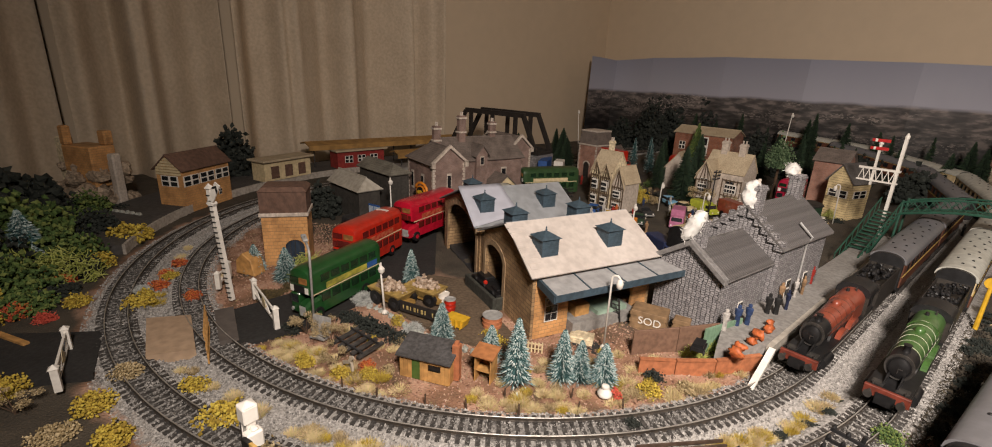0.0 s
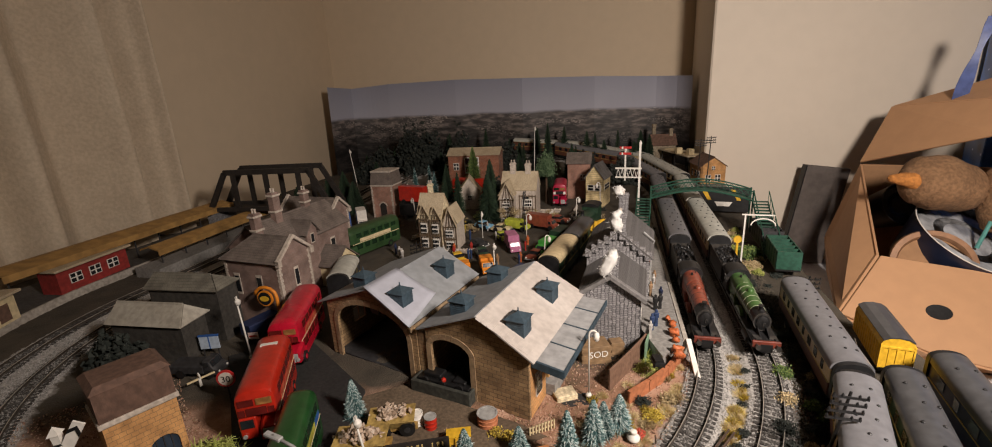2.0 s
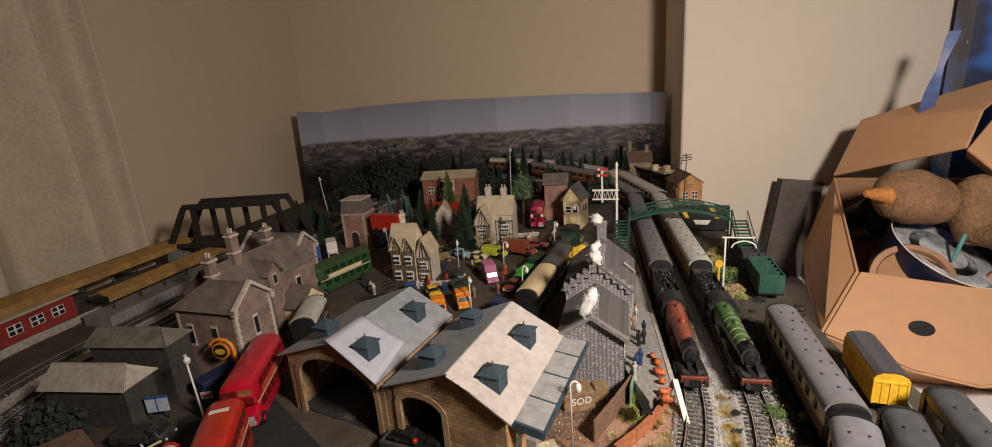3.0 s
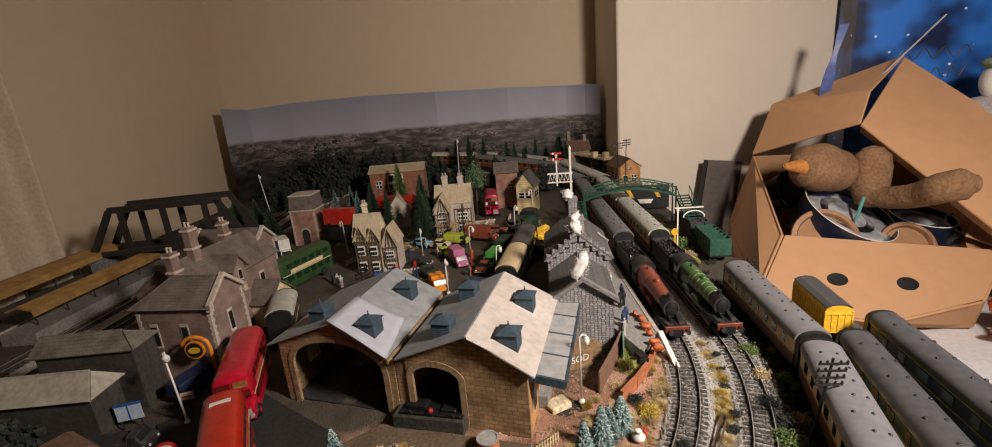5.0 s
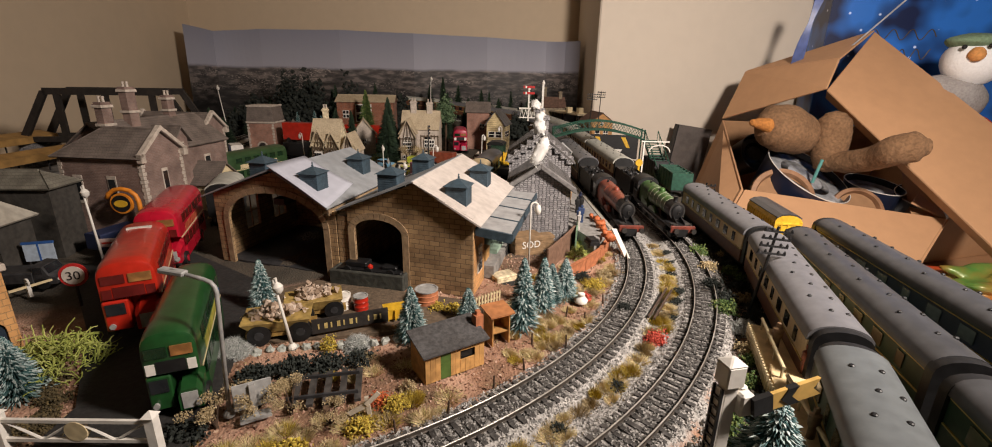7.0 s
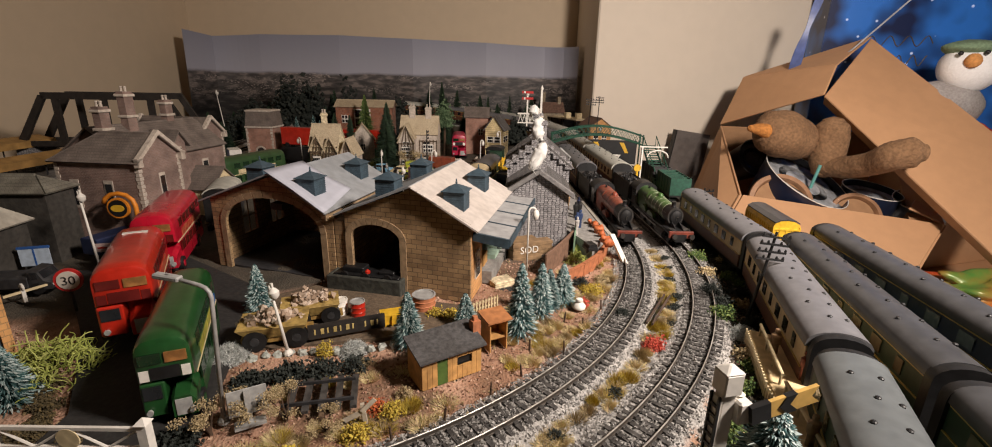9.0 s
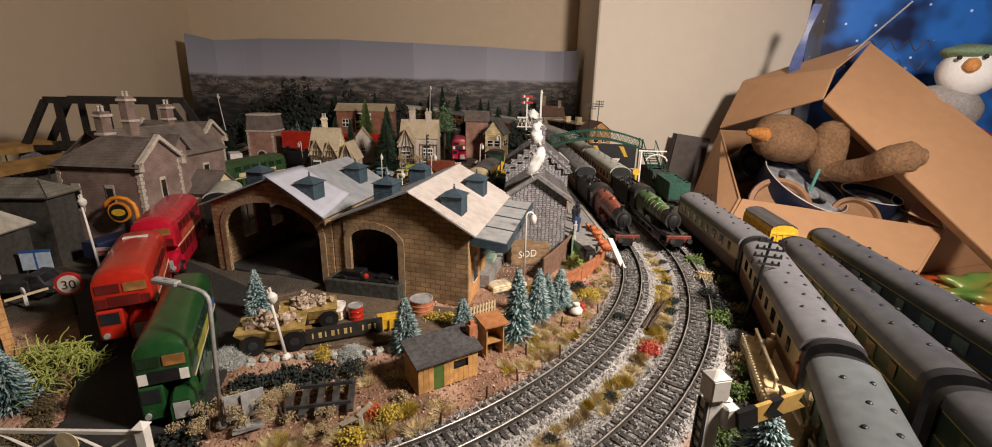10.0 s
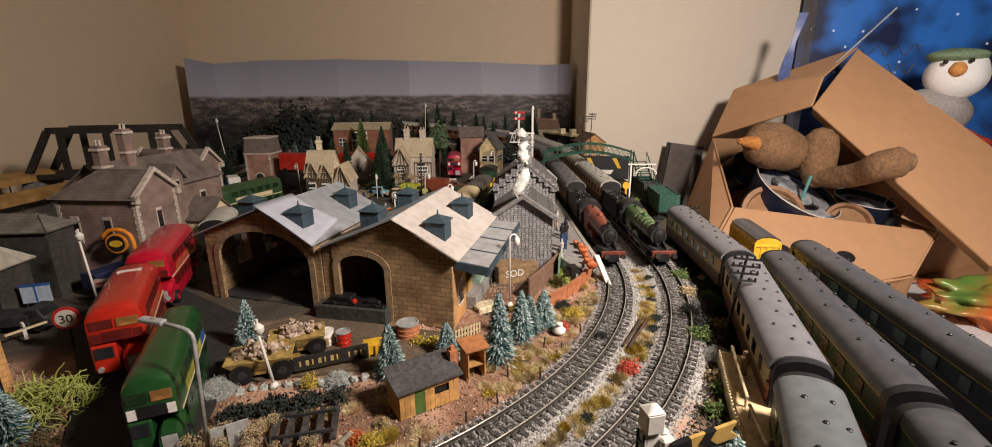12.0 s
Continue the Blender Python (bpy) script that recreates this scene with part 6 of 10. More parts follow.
# bushes and tufts of the near ground
rng0 = random.Random(5)
for i, (x, y, r, h, m_, lb) in enumerate((
        (-0.059, 0.256, 0.010, 0.012, LF_R, "coral red flock bush beside the ballast"), (-0.443, 0.212, 0.026, 0.024, LF_L, "lime green lichen bush beside the road"),
        (-0.205, 0.292, 0.012, 0.012, LF_Y, "mustard yellow flock bush by the shed"), (-0.219, 0.295, 0.009, 0.010, LF_Y, "mustard yellow flock bush by the shed"),
        (-0.285, 0.238, 0.007, 0.014, LF_Y, "small yellow flock tree by the yard"), (-0.268, 0.245, 0.010, 0.009, LF_W, "pale lichen bush by the yard"),
        (-0.345, 0.232, 0.012, 0.010, LF_W, "pale lichen bush beside the road"), (-0.092, 0.362, 0.010, 0.010, LF_D, "green flock bush by the wall"),
        (-0.085, 0.345, 0.012, 0.011, LF_Y, "mustard flock bush by the orange wall"), (-0.070, 0.372, 0.010, 0.010, LF_K, "khaki flock bush by the orange wall"),
        (-0.230, 0.183, 0.008, 0.010, LF_Y, "mustard yellow flock bush near the hut"), (-0.240, 0.186, 0.008, 0.008, LF_O, "russet flock bush near the hut"),
        (-0.225, 0.197, 0.007, 0.009, LF_K, "khaki flock bush near the hut"), (-0.305, 0.178, 0.016, 0.020, LF_K, "straggly khaki flock bush"), (-0.320, 0.166, 0.015, 0.018, LF_K, "straggly khaki flock bush"),
        (-0.285, 0.176, 0.014, 0.018, LF_K, "straggly khaki flock bush"), (-0.262, 0.170, 0.012, 0.016, LF_K, "straggly khaki flock bush"),
        (-0.300, 0.212, 0.016, 0.012, LF_D, "charcoal green flock clump"), (-0.280, 0.218, 0.014, 0.011, LF_D, "charcoal green flock clump"), (-0.262, 0.225, 0.012, 0.010, LF_D, "charcoal green flock clump"),
        (-0.318, 0.205, 0.014, 0.011, LF_D, "charcoal green flock clump"), (-0.330, 0.158, 0.014, 0.012, LF_D, "charcoal green flock clump"),
        (-0.245, 0.167, 0.010, 0.008, LF_Y, "mustard flock bush beside the track"), (-0.275, 0.150, 0.011, 0.009, LF_Y, "mustard flock bush beside the track"),
        (0.010, 0.300, 0.012, 0.010, LF_G, "green flock bush on the bank"), (0.022, 0.345, 0.011, 0.009, LF_D, "charcoal flock clump on the bank"), (0.035, 0.385, 0.012, 0.010, LF_K, "khaki flock clump on the bank"),
        (0.014, 0.275, 0.011, 0.009, LF_W, "pale lichen bush on the bank"), (0.000, 0.245, 0.010, 0.010, LF_K, "khaki flock clump on the bank"), (0.045, 0.43, 0.012, 0.01, LF_G, "green flock bush on the bank"), (0.02, 0.32, 0.012, 0.01, LF_D, "charcoal flock clump on the bank"), (0.005, 0.222, 0.012, 0.01, LF_D, "charcoal flock clump on the bank"),
        (-0.087, 0.415, 0.011, 0.014, LF_L, "green climbing bush by the fence"), (-0.083, 0.44, 0.008, 0.012, LF_L, "green climbing bush by the fence"), (-0.07, 0.30, 0.007, 0.006, LF_D, "charcoal flock clump by the red berries"),
        (-0.46, 0.055, 0.016, 0.010, LF_Y, "mustard flock between the tracks"), (-0.50, 0.075, 0.013, 0.010, LF_O, "orange flock between the tracks"), (-0.53, 0.085, 0.013, 0.008, LF_O, "orange flock between the tracks"), (-0.48, 0.062, 0.010, 0.009, LF_Y, "mustard flock between the tracks"),
        (-0.55, 0.100, 0.013, 0.008, LF_O, "orange flock between the tracks"), (-0.29, 0.075, 0.013, 0.011, LF_Y, "mustard flock between the tracks"), (-0.24, 0.085, 0.018, 0.010, LF_Y, "mustard flock between the tracks"), (-0.19, 0.095, 0.014, 0.010, LF_K, "khaki flock between the tracks"),
        (-0.415, 0.158, 0.012, 0.008, LF_M, "brown moss clump by the signal"), (-0.60, 0.03, 0.018, 0.022, LF_Y, "yellow flock bush outside the curve"), (-0.56, -0.01, 0.022, 0.018, LF_O, "orange flock bush outside the curve"), (-0.53, -0.02, 0.020, 0.012, LF_Y, "yellow flock bush outside the curve"),
        (-0.68, 0.06, 0.03, 0.03, LF_Y, "yellow flock bush outside the curve"))):
    bush(lb, x, y, r, h, m_, 100 + i, n=300 if m_ is LF_K else 420, s=0.055)
for i, (x, y, r, h, m_, lb, nm) in enumerate((
        (-0.72, -0.05, 0.075, 0.075, LF_G, "broad green leafy tree outside the curve", "tree"), (-0.62, -0.06, 0.06, 0.055, LF_G, "broad green leafy tree outside the curve", "tree"), (-0.83, -0.06, 0.07, 0.095, LF_D, "dark leafy tree before the curtain", "tree"),
        (-1.02, 0.26, 0.055, 0.115, LF_D, "dark leafy tree behind the signal box", "tree"), (-0.66, 0.31, 0.035, 0.055, LF_D, "dark leafy bush by the platform", "bush"), 
        (-0.345, 0.90, 0.030, 0.050, LF_K, "ivy-like khaki bush before the inn", "bush"), (-0.30, 0.92, 0.02, 0.035, LF_K, "ivy-like khaki bush before the inn", "bush"), (-0.44, 0.86, 0.02, 0.03, LF_Y, "yellowish bush before the village", "bush"),
        (-0.10, 1.33, 0.05, 0.08, LF_D, "dark leafy tree by the far line", "tree"), (-0.42, 1.15, 0.04, 0.06, LF_D, "dark leafy bush in the village", "bush"), (0.10, 0.80, 0.025, 0.02, LF_G, "green bush by the green wagon", "bush"), (0.09, 0.74, 0.02, 0.015, LF_K, "khaki bush by the green wagon", "bush"),
        (-0.614, 1.42, 0.045, 0.178, LF_D, "tall blackish tree under the backdrop", "tree"), (-0.79, 1.42, 0.05, 0.172, LF_D, "tall blackish tree under the backdrop", "tree"), (-0.725, 1.42, 0.06, 0.140, LF_D, "blackish tree under the backdrop", "tree"), (-0.89, 1.40, 0.06, 0.12, LF_D, "blackish tree under the backdrop", "tree"), (-0.46, 1.42, 0.05, 0.13, LF_D, "blackish tree under the backdrop", "tree"), (-0.55, 1.42, 0.06, 0.11, LF_D, "dark leafy tree under the backdrop", "tree"), (-0.75, 1.40, 0.06, 0.085, LF_D, "dark leafy tree under the backdrop", "tree"), (-0.93, 1.36, 0.05, 0.08, LF_D, "dark leafy tree under the backdrop", "tree"), (-0.22, 1.46, 0.05, 0.07, LF_D, "dark leafy tree under the backdrop", "tree"), (-0.37, 1.44, 0.05, 0.08, LF_D, "dark leafy tree under the backdrop", "tree"))):
    bush(lb, x, y, r, h, m_, 300 + i, n=1100, name=nm, s=0.075 if m_ is LF_D else 0.05)
for i, (x, y, h, r) in enumerate([(-1.0 + 0.037 * i + 0.012 * math.sin(i * 7.3), 1.50 + 0.05 * math.sin(i * 2.7), 0.075 + 0.035 * abs(math.sin(i * 1.9)), 0.024 + 0.006 * math.sin(i * 3.1)) for i in range(27)]):
    fir("dark fir in the wood under the backdrop", x, y, h, r, FIRD, 900 + i, dense=500, group="wood under the backdrop")
for i, (x, y, h, r) in enumerate(((-0.404, 1.00, 0.130, 0.030), (-0.326, 1.40, 0.175, 0.026), (-0.70, 1.06, 0.09, 0.03), (-0.75, 0.98, 0.085, 0.03), (-0.80, 1.02, 0.10, 0.03), (-0.53, 0.92, 0.07, 0.024), (-0.25, 1.30, 0.11, 0.03), (-0.85, 0.90, 0.085, 0.03), (-0.50, 0.84, 0.055, 0.02))):
    fir("dense near-black fir in the village", x, y, h, r, FIRD, 950 + i, dense=2400, group="village firs")
for i in range(46):
    a = rng0.uniform(-0.98, -0.06)
    rr = rng0.uniform(0.476, 0.496)
    bush(("charcoal flock clump on the bank", "dark green flock clump on the bank", "khaki flock clump on the bank")[0 if i % 5 < 3 else i % 5 - 2], XC + rr * math.cos(a), YS + rr * math.sin(a), rng0.uniform(0.007, 0.012), rng0.uniform(0.006, 0.011), (LF_D, LF_D, LF_D, LF_G, LF_K)[i % 5], 1600 + i, n=260, s=0.075)
for i in range(40):
    x, y = rng0.uniform(0.062, 0.078), rng0.uniform(0.46, 0.80)
    if i % 2:
        bush("charcoal flock clump beside the straight", x, y, rng0.uniform(0.006, 0.010), rng0.uniform(0.005, 0.009), LF_D, 1700 + i, n=200, s=0.08)
for i in range(115):
    a = rng0.uniform(-1.35, -0.05)
    rr = rng0.choice((rng0.uniform(0.412, 0.424), rng0.uniform(0.345, 0.371), rng0.uniform(0.335, 0.371)))
    x, y = XC + rr * math.cos(a), YS + rr * math.sin(a)
    if y > 0.46 or (-0.235 < x < -0.165 and 0.195 < y < 0.255):
        continue
    tuft(x, y, rng0.uniform(0.0045, 0.0090), rng0.uniform(0.0045, 0.0075), 1500 + i, (GRASS, GRASS, GRASS, LF_K, LF_Y)[i % 5], n=110)
for i, (x, y, r) in enumerate(((0.011, 0.430, 0.006), (0.006, 0.405, 0.007), (-0.004, 0.378, 0.006), (-0.020, 0.318, 0.008), (-0.012, 0.335, 0.007), (-0.034, 0.291, 0.006), (0.013, 0.456, 0.005), (-0.10, 0.205, 0.006), (-0.14, 0.168, 0.006))):
    bush("charcoal moss clump between the tracks", x, y, r, r * 0.8, LF_D, 1800 + i, n=260, s=0.075)
for i in range(46):
    x, y = rng0.uniform(-0.52, -0.14), rng0.uniform(0.84, 1.12)
    m_ = (LF_G, LF_K, LF_D, LF_L, LF_D, LF_K)[i % 6]
    bush({LF_G: "low green flock bush in the village", LF_K: "low khaki flock bush in the village", LF_D: "low charcoal flock bush in the village", LF_L: "low lime lichen in the village"}[m_], x, y, rng0.uniform(0.009, 0.018), rng0.uniform(0.008, 0.022), m_, 2600 + i, n=220, s=0.075)
for i in range(16):
    x, y = rng0.uniform(0.080, 0.120), rng0.uniform(0.66, 0.98)
    m_ = (LF_K, LF_L, LF_D)[i % 3]
    bush({LF_K: "khaki flock by the goods siding", LF_D: "charcoal flock by the goods siding", LF_L: "lime lichen by the goods siding"}[m_], x, y, rng0.uniform(0.007, 0.014), rng0.uniform(0.005, 0.010), m_, 2700 + i, n=220, s=0.075)
tp_ = thing("clipped_tree", "clipped green ball-topped tree in the village", "tree", -0.291, 1.117, -0.008, 0)
part("trunk", M().tube([(0, 0, 0), (0, 0, 0.085)], 0.004, 8, 0.002), TRUNKM, tp_)
v, f = flock(1500, random.Random(41), 0, 0, 0.078, 0.030, 0.030, 0.062, 0.0012, 0.0028)
ob = raw("crown", v, f, island_mat("clipped_green_leaves", [(0.045, 0.085, 0.04), (0.09, 0.15, 0.07), (0.16, 0.23, 0.12)]))
ob.parent = tp_
k_ = 0
for i in range(150):
    a = rng0.uniform(-2.25, -0.15)
    rr = rng0.choice((rng0.uniform(0.30, 0.368), rng0.uniform(0.412, 0.424), rng0.uniform(0.30, 0.368), rng0.uniform(0.30, 0.368)))
    x, y = XC + rr * math.cos(a), YS + rr * math.sin(a)
    if y > 0.42 or (-0.37 < x < -0.30 and rr < 0.4) or (-0.225 < x < -0.165 and 0.195 < y < 0.255) or (x < -0.33 and rr < 0.37):
        continue
    k_ += 1
    tuft(x, y, rng0.uniform(0.004, 0.009), rng0.uniform(0.004, 0.009), 500 + i, (GRASS, GRASS, LF_K, LF_Y)[i % 4])

# ballast, grit and soil
rngb = random.Random(9)


def scatter(name, n, place, s0, s1, material, label, lift=0.0):
    v, f = [], []
    for i in range(n):
        x, y = place()
        s = rngb.uniform(s0, s1)
        c = Vector((x, y, height(x, y) + s * 0.3 + lift * rngb.random()))
        q = Euler((rngb.uniform(0, 6), rngb.uniform(0, 6), rngb.uniform(0, 6))).to_matrix()
        b = len(v)
        v += [tuple(c + q @ Vector(p) * s * rngb.uniform(0.7, 1.25)) for p in ((1, 0, -0.5), (-0.6, 0.85, -0.5), (-0.6, -0.85, -0.5), (0.1, 0.1, 0.9))]
        f += [(b, b + 1, b + 3), (b + 1, b + 2, b + 3), (b + 2, b, b + 3), (b, b + 2, b + 1)]
    ob = raw(name, v, f, material)
    return tagged(ob, label, name.replace("_", " "), kind="stuff")


def on_ballast():
    a = rngb.uniform(-2.9, 0.0)
    rr = rngb.uniform(0.368, 0.472)
    while min(abs(rr - RI), abs(rr - RO)) < 0.0102:
        rr = rngb.uniform(0.368, 0.472)
    if rngb.random() < 0.28:
        return XC + rr, rngb.uniform(YS, 0.75)
    return XC + rr * math.cos(a), YS + rr * math.sin(a)


def in_track():
    a = rngb.uniform(-2.9, 0.0)
    rr = rngb.choice((RI, RO)) + rngb.uniform(-0.0118, 0.0118)
    if rngb.random() < 0.28:
        return XC + rr, rngb.uniform(YS, 0.75)
    return XC + rr * math.cos(a), YS + rr * math.sin(a)


def on_earth():
    a = rngb.uniform(-2.4, -0.1)
    rr = rngb.uniform(0.24, 0.376)
    return XC + rr * math.cos(a), YS + rr * math.sin(a)


def on_bank():
    y = rngb.uniform(0.12, 0.75)
    return XC + math.sqrt(max(0.0, 0.47 ** 2 - max(0, YS - y) ** 2)) + rngb.uniform(-0.004, 0.04), y


scatter("shaded_chips", 34000, in_track, 0.0005, 0.0011, SHADECHIPS, "ballast chips lying between the rails, shade painted into their colour", 0.0012)
scatter("ballast_chips", 66000, on_ballast, 0.0005, 0.0011, CHIPS, "loose grey ballast chips between and beside the rails")
scatter("earth_grit", 14000, on_earth, 0.0005, 0.0013, GRIT, "reddish grit strewn over the modelled earth")
scatter("soil_crumbs", 7000, on_bank, 0.0007, 0.0018, DIRT, "dark soil crumbs on the bank beside the track")

# ---- roads, platforms, walls ----


def slab(name, pts, z0, z1, material, label, category, kind="structure", bevel=0.0):
    ob = part(name, M().prism(pts, z0, z1, "z"), material, bevel=bevel)
    return tagged(ob, label, category, kind=kind)


slab("road", [(-0.395, 0.120), (-0.330, 0.112), (-0.325, 0.165), (-0.345, 0.24), (-0.365, 0.33), (-0.50, 0.42), (-0.56, 0.36), (-0.455, 0.25), (-0.40, 0.175)], -0.012, -0.0028, ROADM, "dark grey model road running past the shed", "road")
slab("yard", [(-0.345, 0.238), (-0.235, 0.262), (-0.175, 0.30), (-0.205, 0.312), (-0.33, 0.345), (-0.362, 0.32)], -0.012, -0.0034, mat("sandy_yard", (0.13, 0.092, 0.058), 0.9, 0, 0.35, 300, 0.5), "sandy builders' yard before the shed", "yard")
kerb = M()
for i in range(26):
    t = i / 26
    x, y = -0.352 + 0.19 * t, 0.222 + 0.055 * t + 0.004 * math.sin(9 * t)
    kerb.blob((x, y, -0.0045), 0.0030, i, 0.7, 7, 5)
tagged(part("stone_kerb", kerb, LICHEN), "rough pale stone edging along the yard", "kerb", kind="stuff")
# timber crossing over the two tracks
for nm, pts in (("crossing_deck", [(-0.415, 0.058), (-0.345, 0.052), (-0.335, 0.084), (-0.400, 0.090)]), ("crossing_ramp", [(-0.398, 0.108), (-0.336, 0.101), (-0.334, 0.115), (-0.396, 0.124)])):
    slab(nm, pts, -0.009, -0.0002, mat(nm + "_ply", (0.42, 0.30, 0.20) if nm == "crossing_deck" else (0.10, 0.085, 0.075), 0.75, 0, 0.2, 120, 0.2), "bare plywood level crossing deck between the tracks" if nm == "crossing_deck" else "dark crossing ramp up to the track", "crossing")
slab("outer_road", [(-0.47, -0.06), (-0.40, -0.10), (-0.345, 0.020), (-0.415, 0.028)], -0.012, -0.003, ROADM, "dark grey model road outside the curve", "road")
for i in range(5):
    part_ = M().box(-0.0006, 0.0006, -0.028, 0.028, -0.004, 0.0003)
    o = part("check_rail", part_, TIMBER, T=pose(-0.385 + 0.012 * i if i < 4 else -0.34, 0.098 - 0.001 * i, 0, 0, 0, 80))
    tagged(o, "thin timber strip laid beside the crossing rails", "timber strip", "crossing strips")

slab("far_platform", [(0.066, 1.10), (0.150, 1.10), (0.150, 1.60), (0.020, 1.60), (0.058, 1.35)], -0.012, 0.012, PLATFORM, "grey far station platform beside the outer line", "platform")
# right-hand platform
pf = thing("platform", "grey station platform with white edge ramp", "platform", kind="structure")
pts = [(-0.0475, 0.454), (-0.052, 0.72), (-0.060, 0.95), (-0.085, 0.95), (-0.082, 0.72), (-0.090, 0.47), (-0.0715, 0.416)]
part("platform_deck", M().prism(pts, -0.010, 0.0125, "z"), PLATFORM, pf)
part("platform_edge", M().prism([(-0.0425, 0.455), (-0.0470, 0.72), (-0.055, 0.95), (-0.0600, 0.95), (-0.0515, 0.72), (-0.0470, 0.455)], -0.0098, 0.0135, "z"), mat("pale_edge_stone", (0.40, 0.37, 0.32), 0.8, 0, 0.2, 200, 0.2), pf)
part("white_ramp", M().add([(-0.0445, 0.454, 0.0138), (-0.0395, 0.454, 0.0138), (-0.0355, 0.408, -0.003), (-0.0405, 0.408, -0.003), (-0.0445, 0.454, 0.010), (-0.0395, 0.454, 0.010), (-0.0355, 0.408, -0.007), (-0.0405, 0.408, -0.007)],
     [(0, 1, 2, 3), (4, 7, 6, 5), (0, 4, 5, 1), (2, 6, 7, 3), (1, 5, 6, 2), (0, 3, 7, 4)]), WHITEP, pf)
# left platform, round the outside of the curve and along the wall
lp = thing("long_platform", "dark grey curved platform with pale edge line", "platform", kind="structure")
inn, out, e2 = [], [], []
for i in range(40):
    t = i / 39
    if t < 0.55:
        a = radians(243 - 63 * t / 0.55)
        cx, cy = math.cos(a), math.sin(a)
        rr = 0.481 + 0.073 * t / 0.55
        wd = 0.045 + 0.065 * min(1.0, t / 0.15)
        inn.append((XC + rr * cx, YS + rr * cy))
        e2.append((XC + (rr + 0.0035) * cx, YS + (rr + 0.0035) * cy))
        out.append((XC + (rr + wd) * cx, YS + (rr + wd) * cy))
    else:
        y = YS + (t - 0.55) / 0.45 * 0.6
        inn.append((XC - 0.554, y))
        e2.append((XC - 0.5575, y))
        out.append((XC - 0.664, y))
part("platform_deck", M().prism(e2 + out[::-1], -0.010, 0.0035, "z"), mat("dark_platform_paint", (0.075, 0.07, 0.066), 0.85, 0, 0.3, 200, 0.25), lp)
part("platform_edge", M().prism(inn + e2[::-1], -0.010, 0.0042, "z"), mat("pale_edge_line", (0.45, 0.41, 0.36), 0.8, 0, 0.3, 200, 0.2), lp)

# walls round the loading yard
wl = thing("orange_wall", "low orange brick wall with coping, in short leaning panels", "wall")
for (xa, ya), (xb, yb) in (((-0.106, 0.360), (-0.087, 0.382)), ((-0.0865, 0.3825), (-0.067, 0.409)), ((-0.0665, 0.410), (-0.0475, 0.449))):
    L_ = math.hypot(xb - xa, yb - ya)
    T = pose(xa, ya, 0, 0, 0, math.degrees(math.atan2(yb - ya, xb - xa)))
    pn = part("wall_panel", M().box(0, L_, -0.001, 0.001, -0.012, 0.0055), TERRACOTTA, wl, T=T)
    part("coping", M().box(0, L_, -0.0018, 0.0018, 0.0055, 0.0068), TERRACOTTA, pn)
wb = thing("brown_fence", "plain brown panel fence round the loading yard", "fence")
for (xa, ya), (xb, yb) in (((-0.124, 0.376), (-0.104, 0.414)), ((-0.1037, 0.4146), (-0.086, 0.452))):
    T = pose(xa, ya, 0, 0, 0, math.degrees(math.atan2(yb - ya, xb - xa)))
    part("fence_panel", M().box(0, math.hypot(xb - xa, yb - ya), -0.001, 0.001, -0.010, 0.0175), BROWNWALL, wb, T=T, bevel=0.0003)
gf = thing("green_hoarding", "narrow pale green hoarding by the platform end", "fence", -0.088, 0.43, -0.008, 78)
for i in range(4):
    part("board", M().box(i * 0.0125, i * 0.0125 + 0.0118, -0.0007, 0.0007, 0, 0.026), mat("pale_green_board%d" % i, (0.20, 0.33, 0.22), 0.6, 0, 0.25, 200, 0.1), gf)

# ---- hut and outhouse ----
hut = thing("timber_hut", "honey timber hut with dark felt roof and green door", "hut", -0.2040, 0.2220, -0.006, 33)
hut.scale = (0.95, 0.92, 0.92)
w2, d2 = 0.0215, 0.0105
for i in range(12):
    a, b = -w2 + i * 2 * w2 / 12, -w2 + (i + 1) * 2 * w2 / 12 - 0.0002
    if i in (3, 4):
        continue
    if i in (7, 8, 9):
        part("wall_plank", M().box(a, b, -d2 - 0.0008, -d2, 0, 0.010).box(a, b, -d2 - 0.0008, -d2, 0.0165, 0.0205), TIMBER, hut)
        continue
    part("wall_plank", M().box(a, b, -d2 - 0.0008, -d2, 0, 0.0205), TIMBER, hut)
for s_ in (-1, 1):
    part("end_wall", M().prism([(-d2, 0), (d2, 0), (d2, 0.0265), (-d2, 0.0205)], s_ * w2 - 0.0005, s_ * w2 + 0.0005, "x"), TIMBER, hut)
part("back_wall", M().box(-w2, w2, d2 - 0.001, d2, 0, 0.026), TIMBER, hut)
part("door", M().box(-w2 + 3 * 2 * w2 / 12, -w2 + 5 * 2 * w2 / 12, -d2 - 0.0006, -d2 + 0.0002, 0, 0.018), mat("mossy_green_door", (0.07, 0.13, 0.025), 0.6, 0, 0.2, 300, 0.1), hut)
part("dark_window_opening", M().box(-w2 + 7 * 2 * w2 / 12, -w2 + 10 * 2 * w2 / 12, -d2 + 0.001, -d2 + 0.002, 0.010, 0.0165), BLACK, hut)
part("roof", M().prism([(-d2 - 0.004, 0.0208), (d2 + 0.002, 0.0278), (d2 + 0.002, 0.0290), (-d2 - 0.004, 0.0220)], -w2 - 0.0025, w2 + 0.0025, "x"), FELT, hut)
part("chimney", M().box(w2 - 0.001, w2 + 0.005, -0.002, 0.004, 0, 0.033).box(w2 + 0.0005, w2 + 0.0035, -0.0005, 0.0025, 0.033, 0.036), TERRACOTTA, hut)
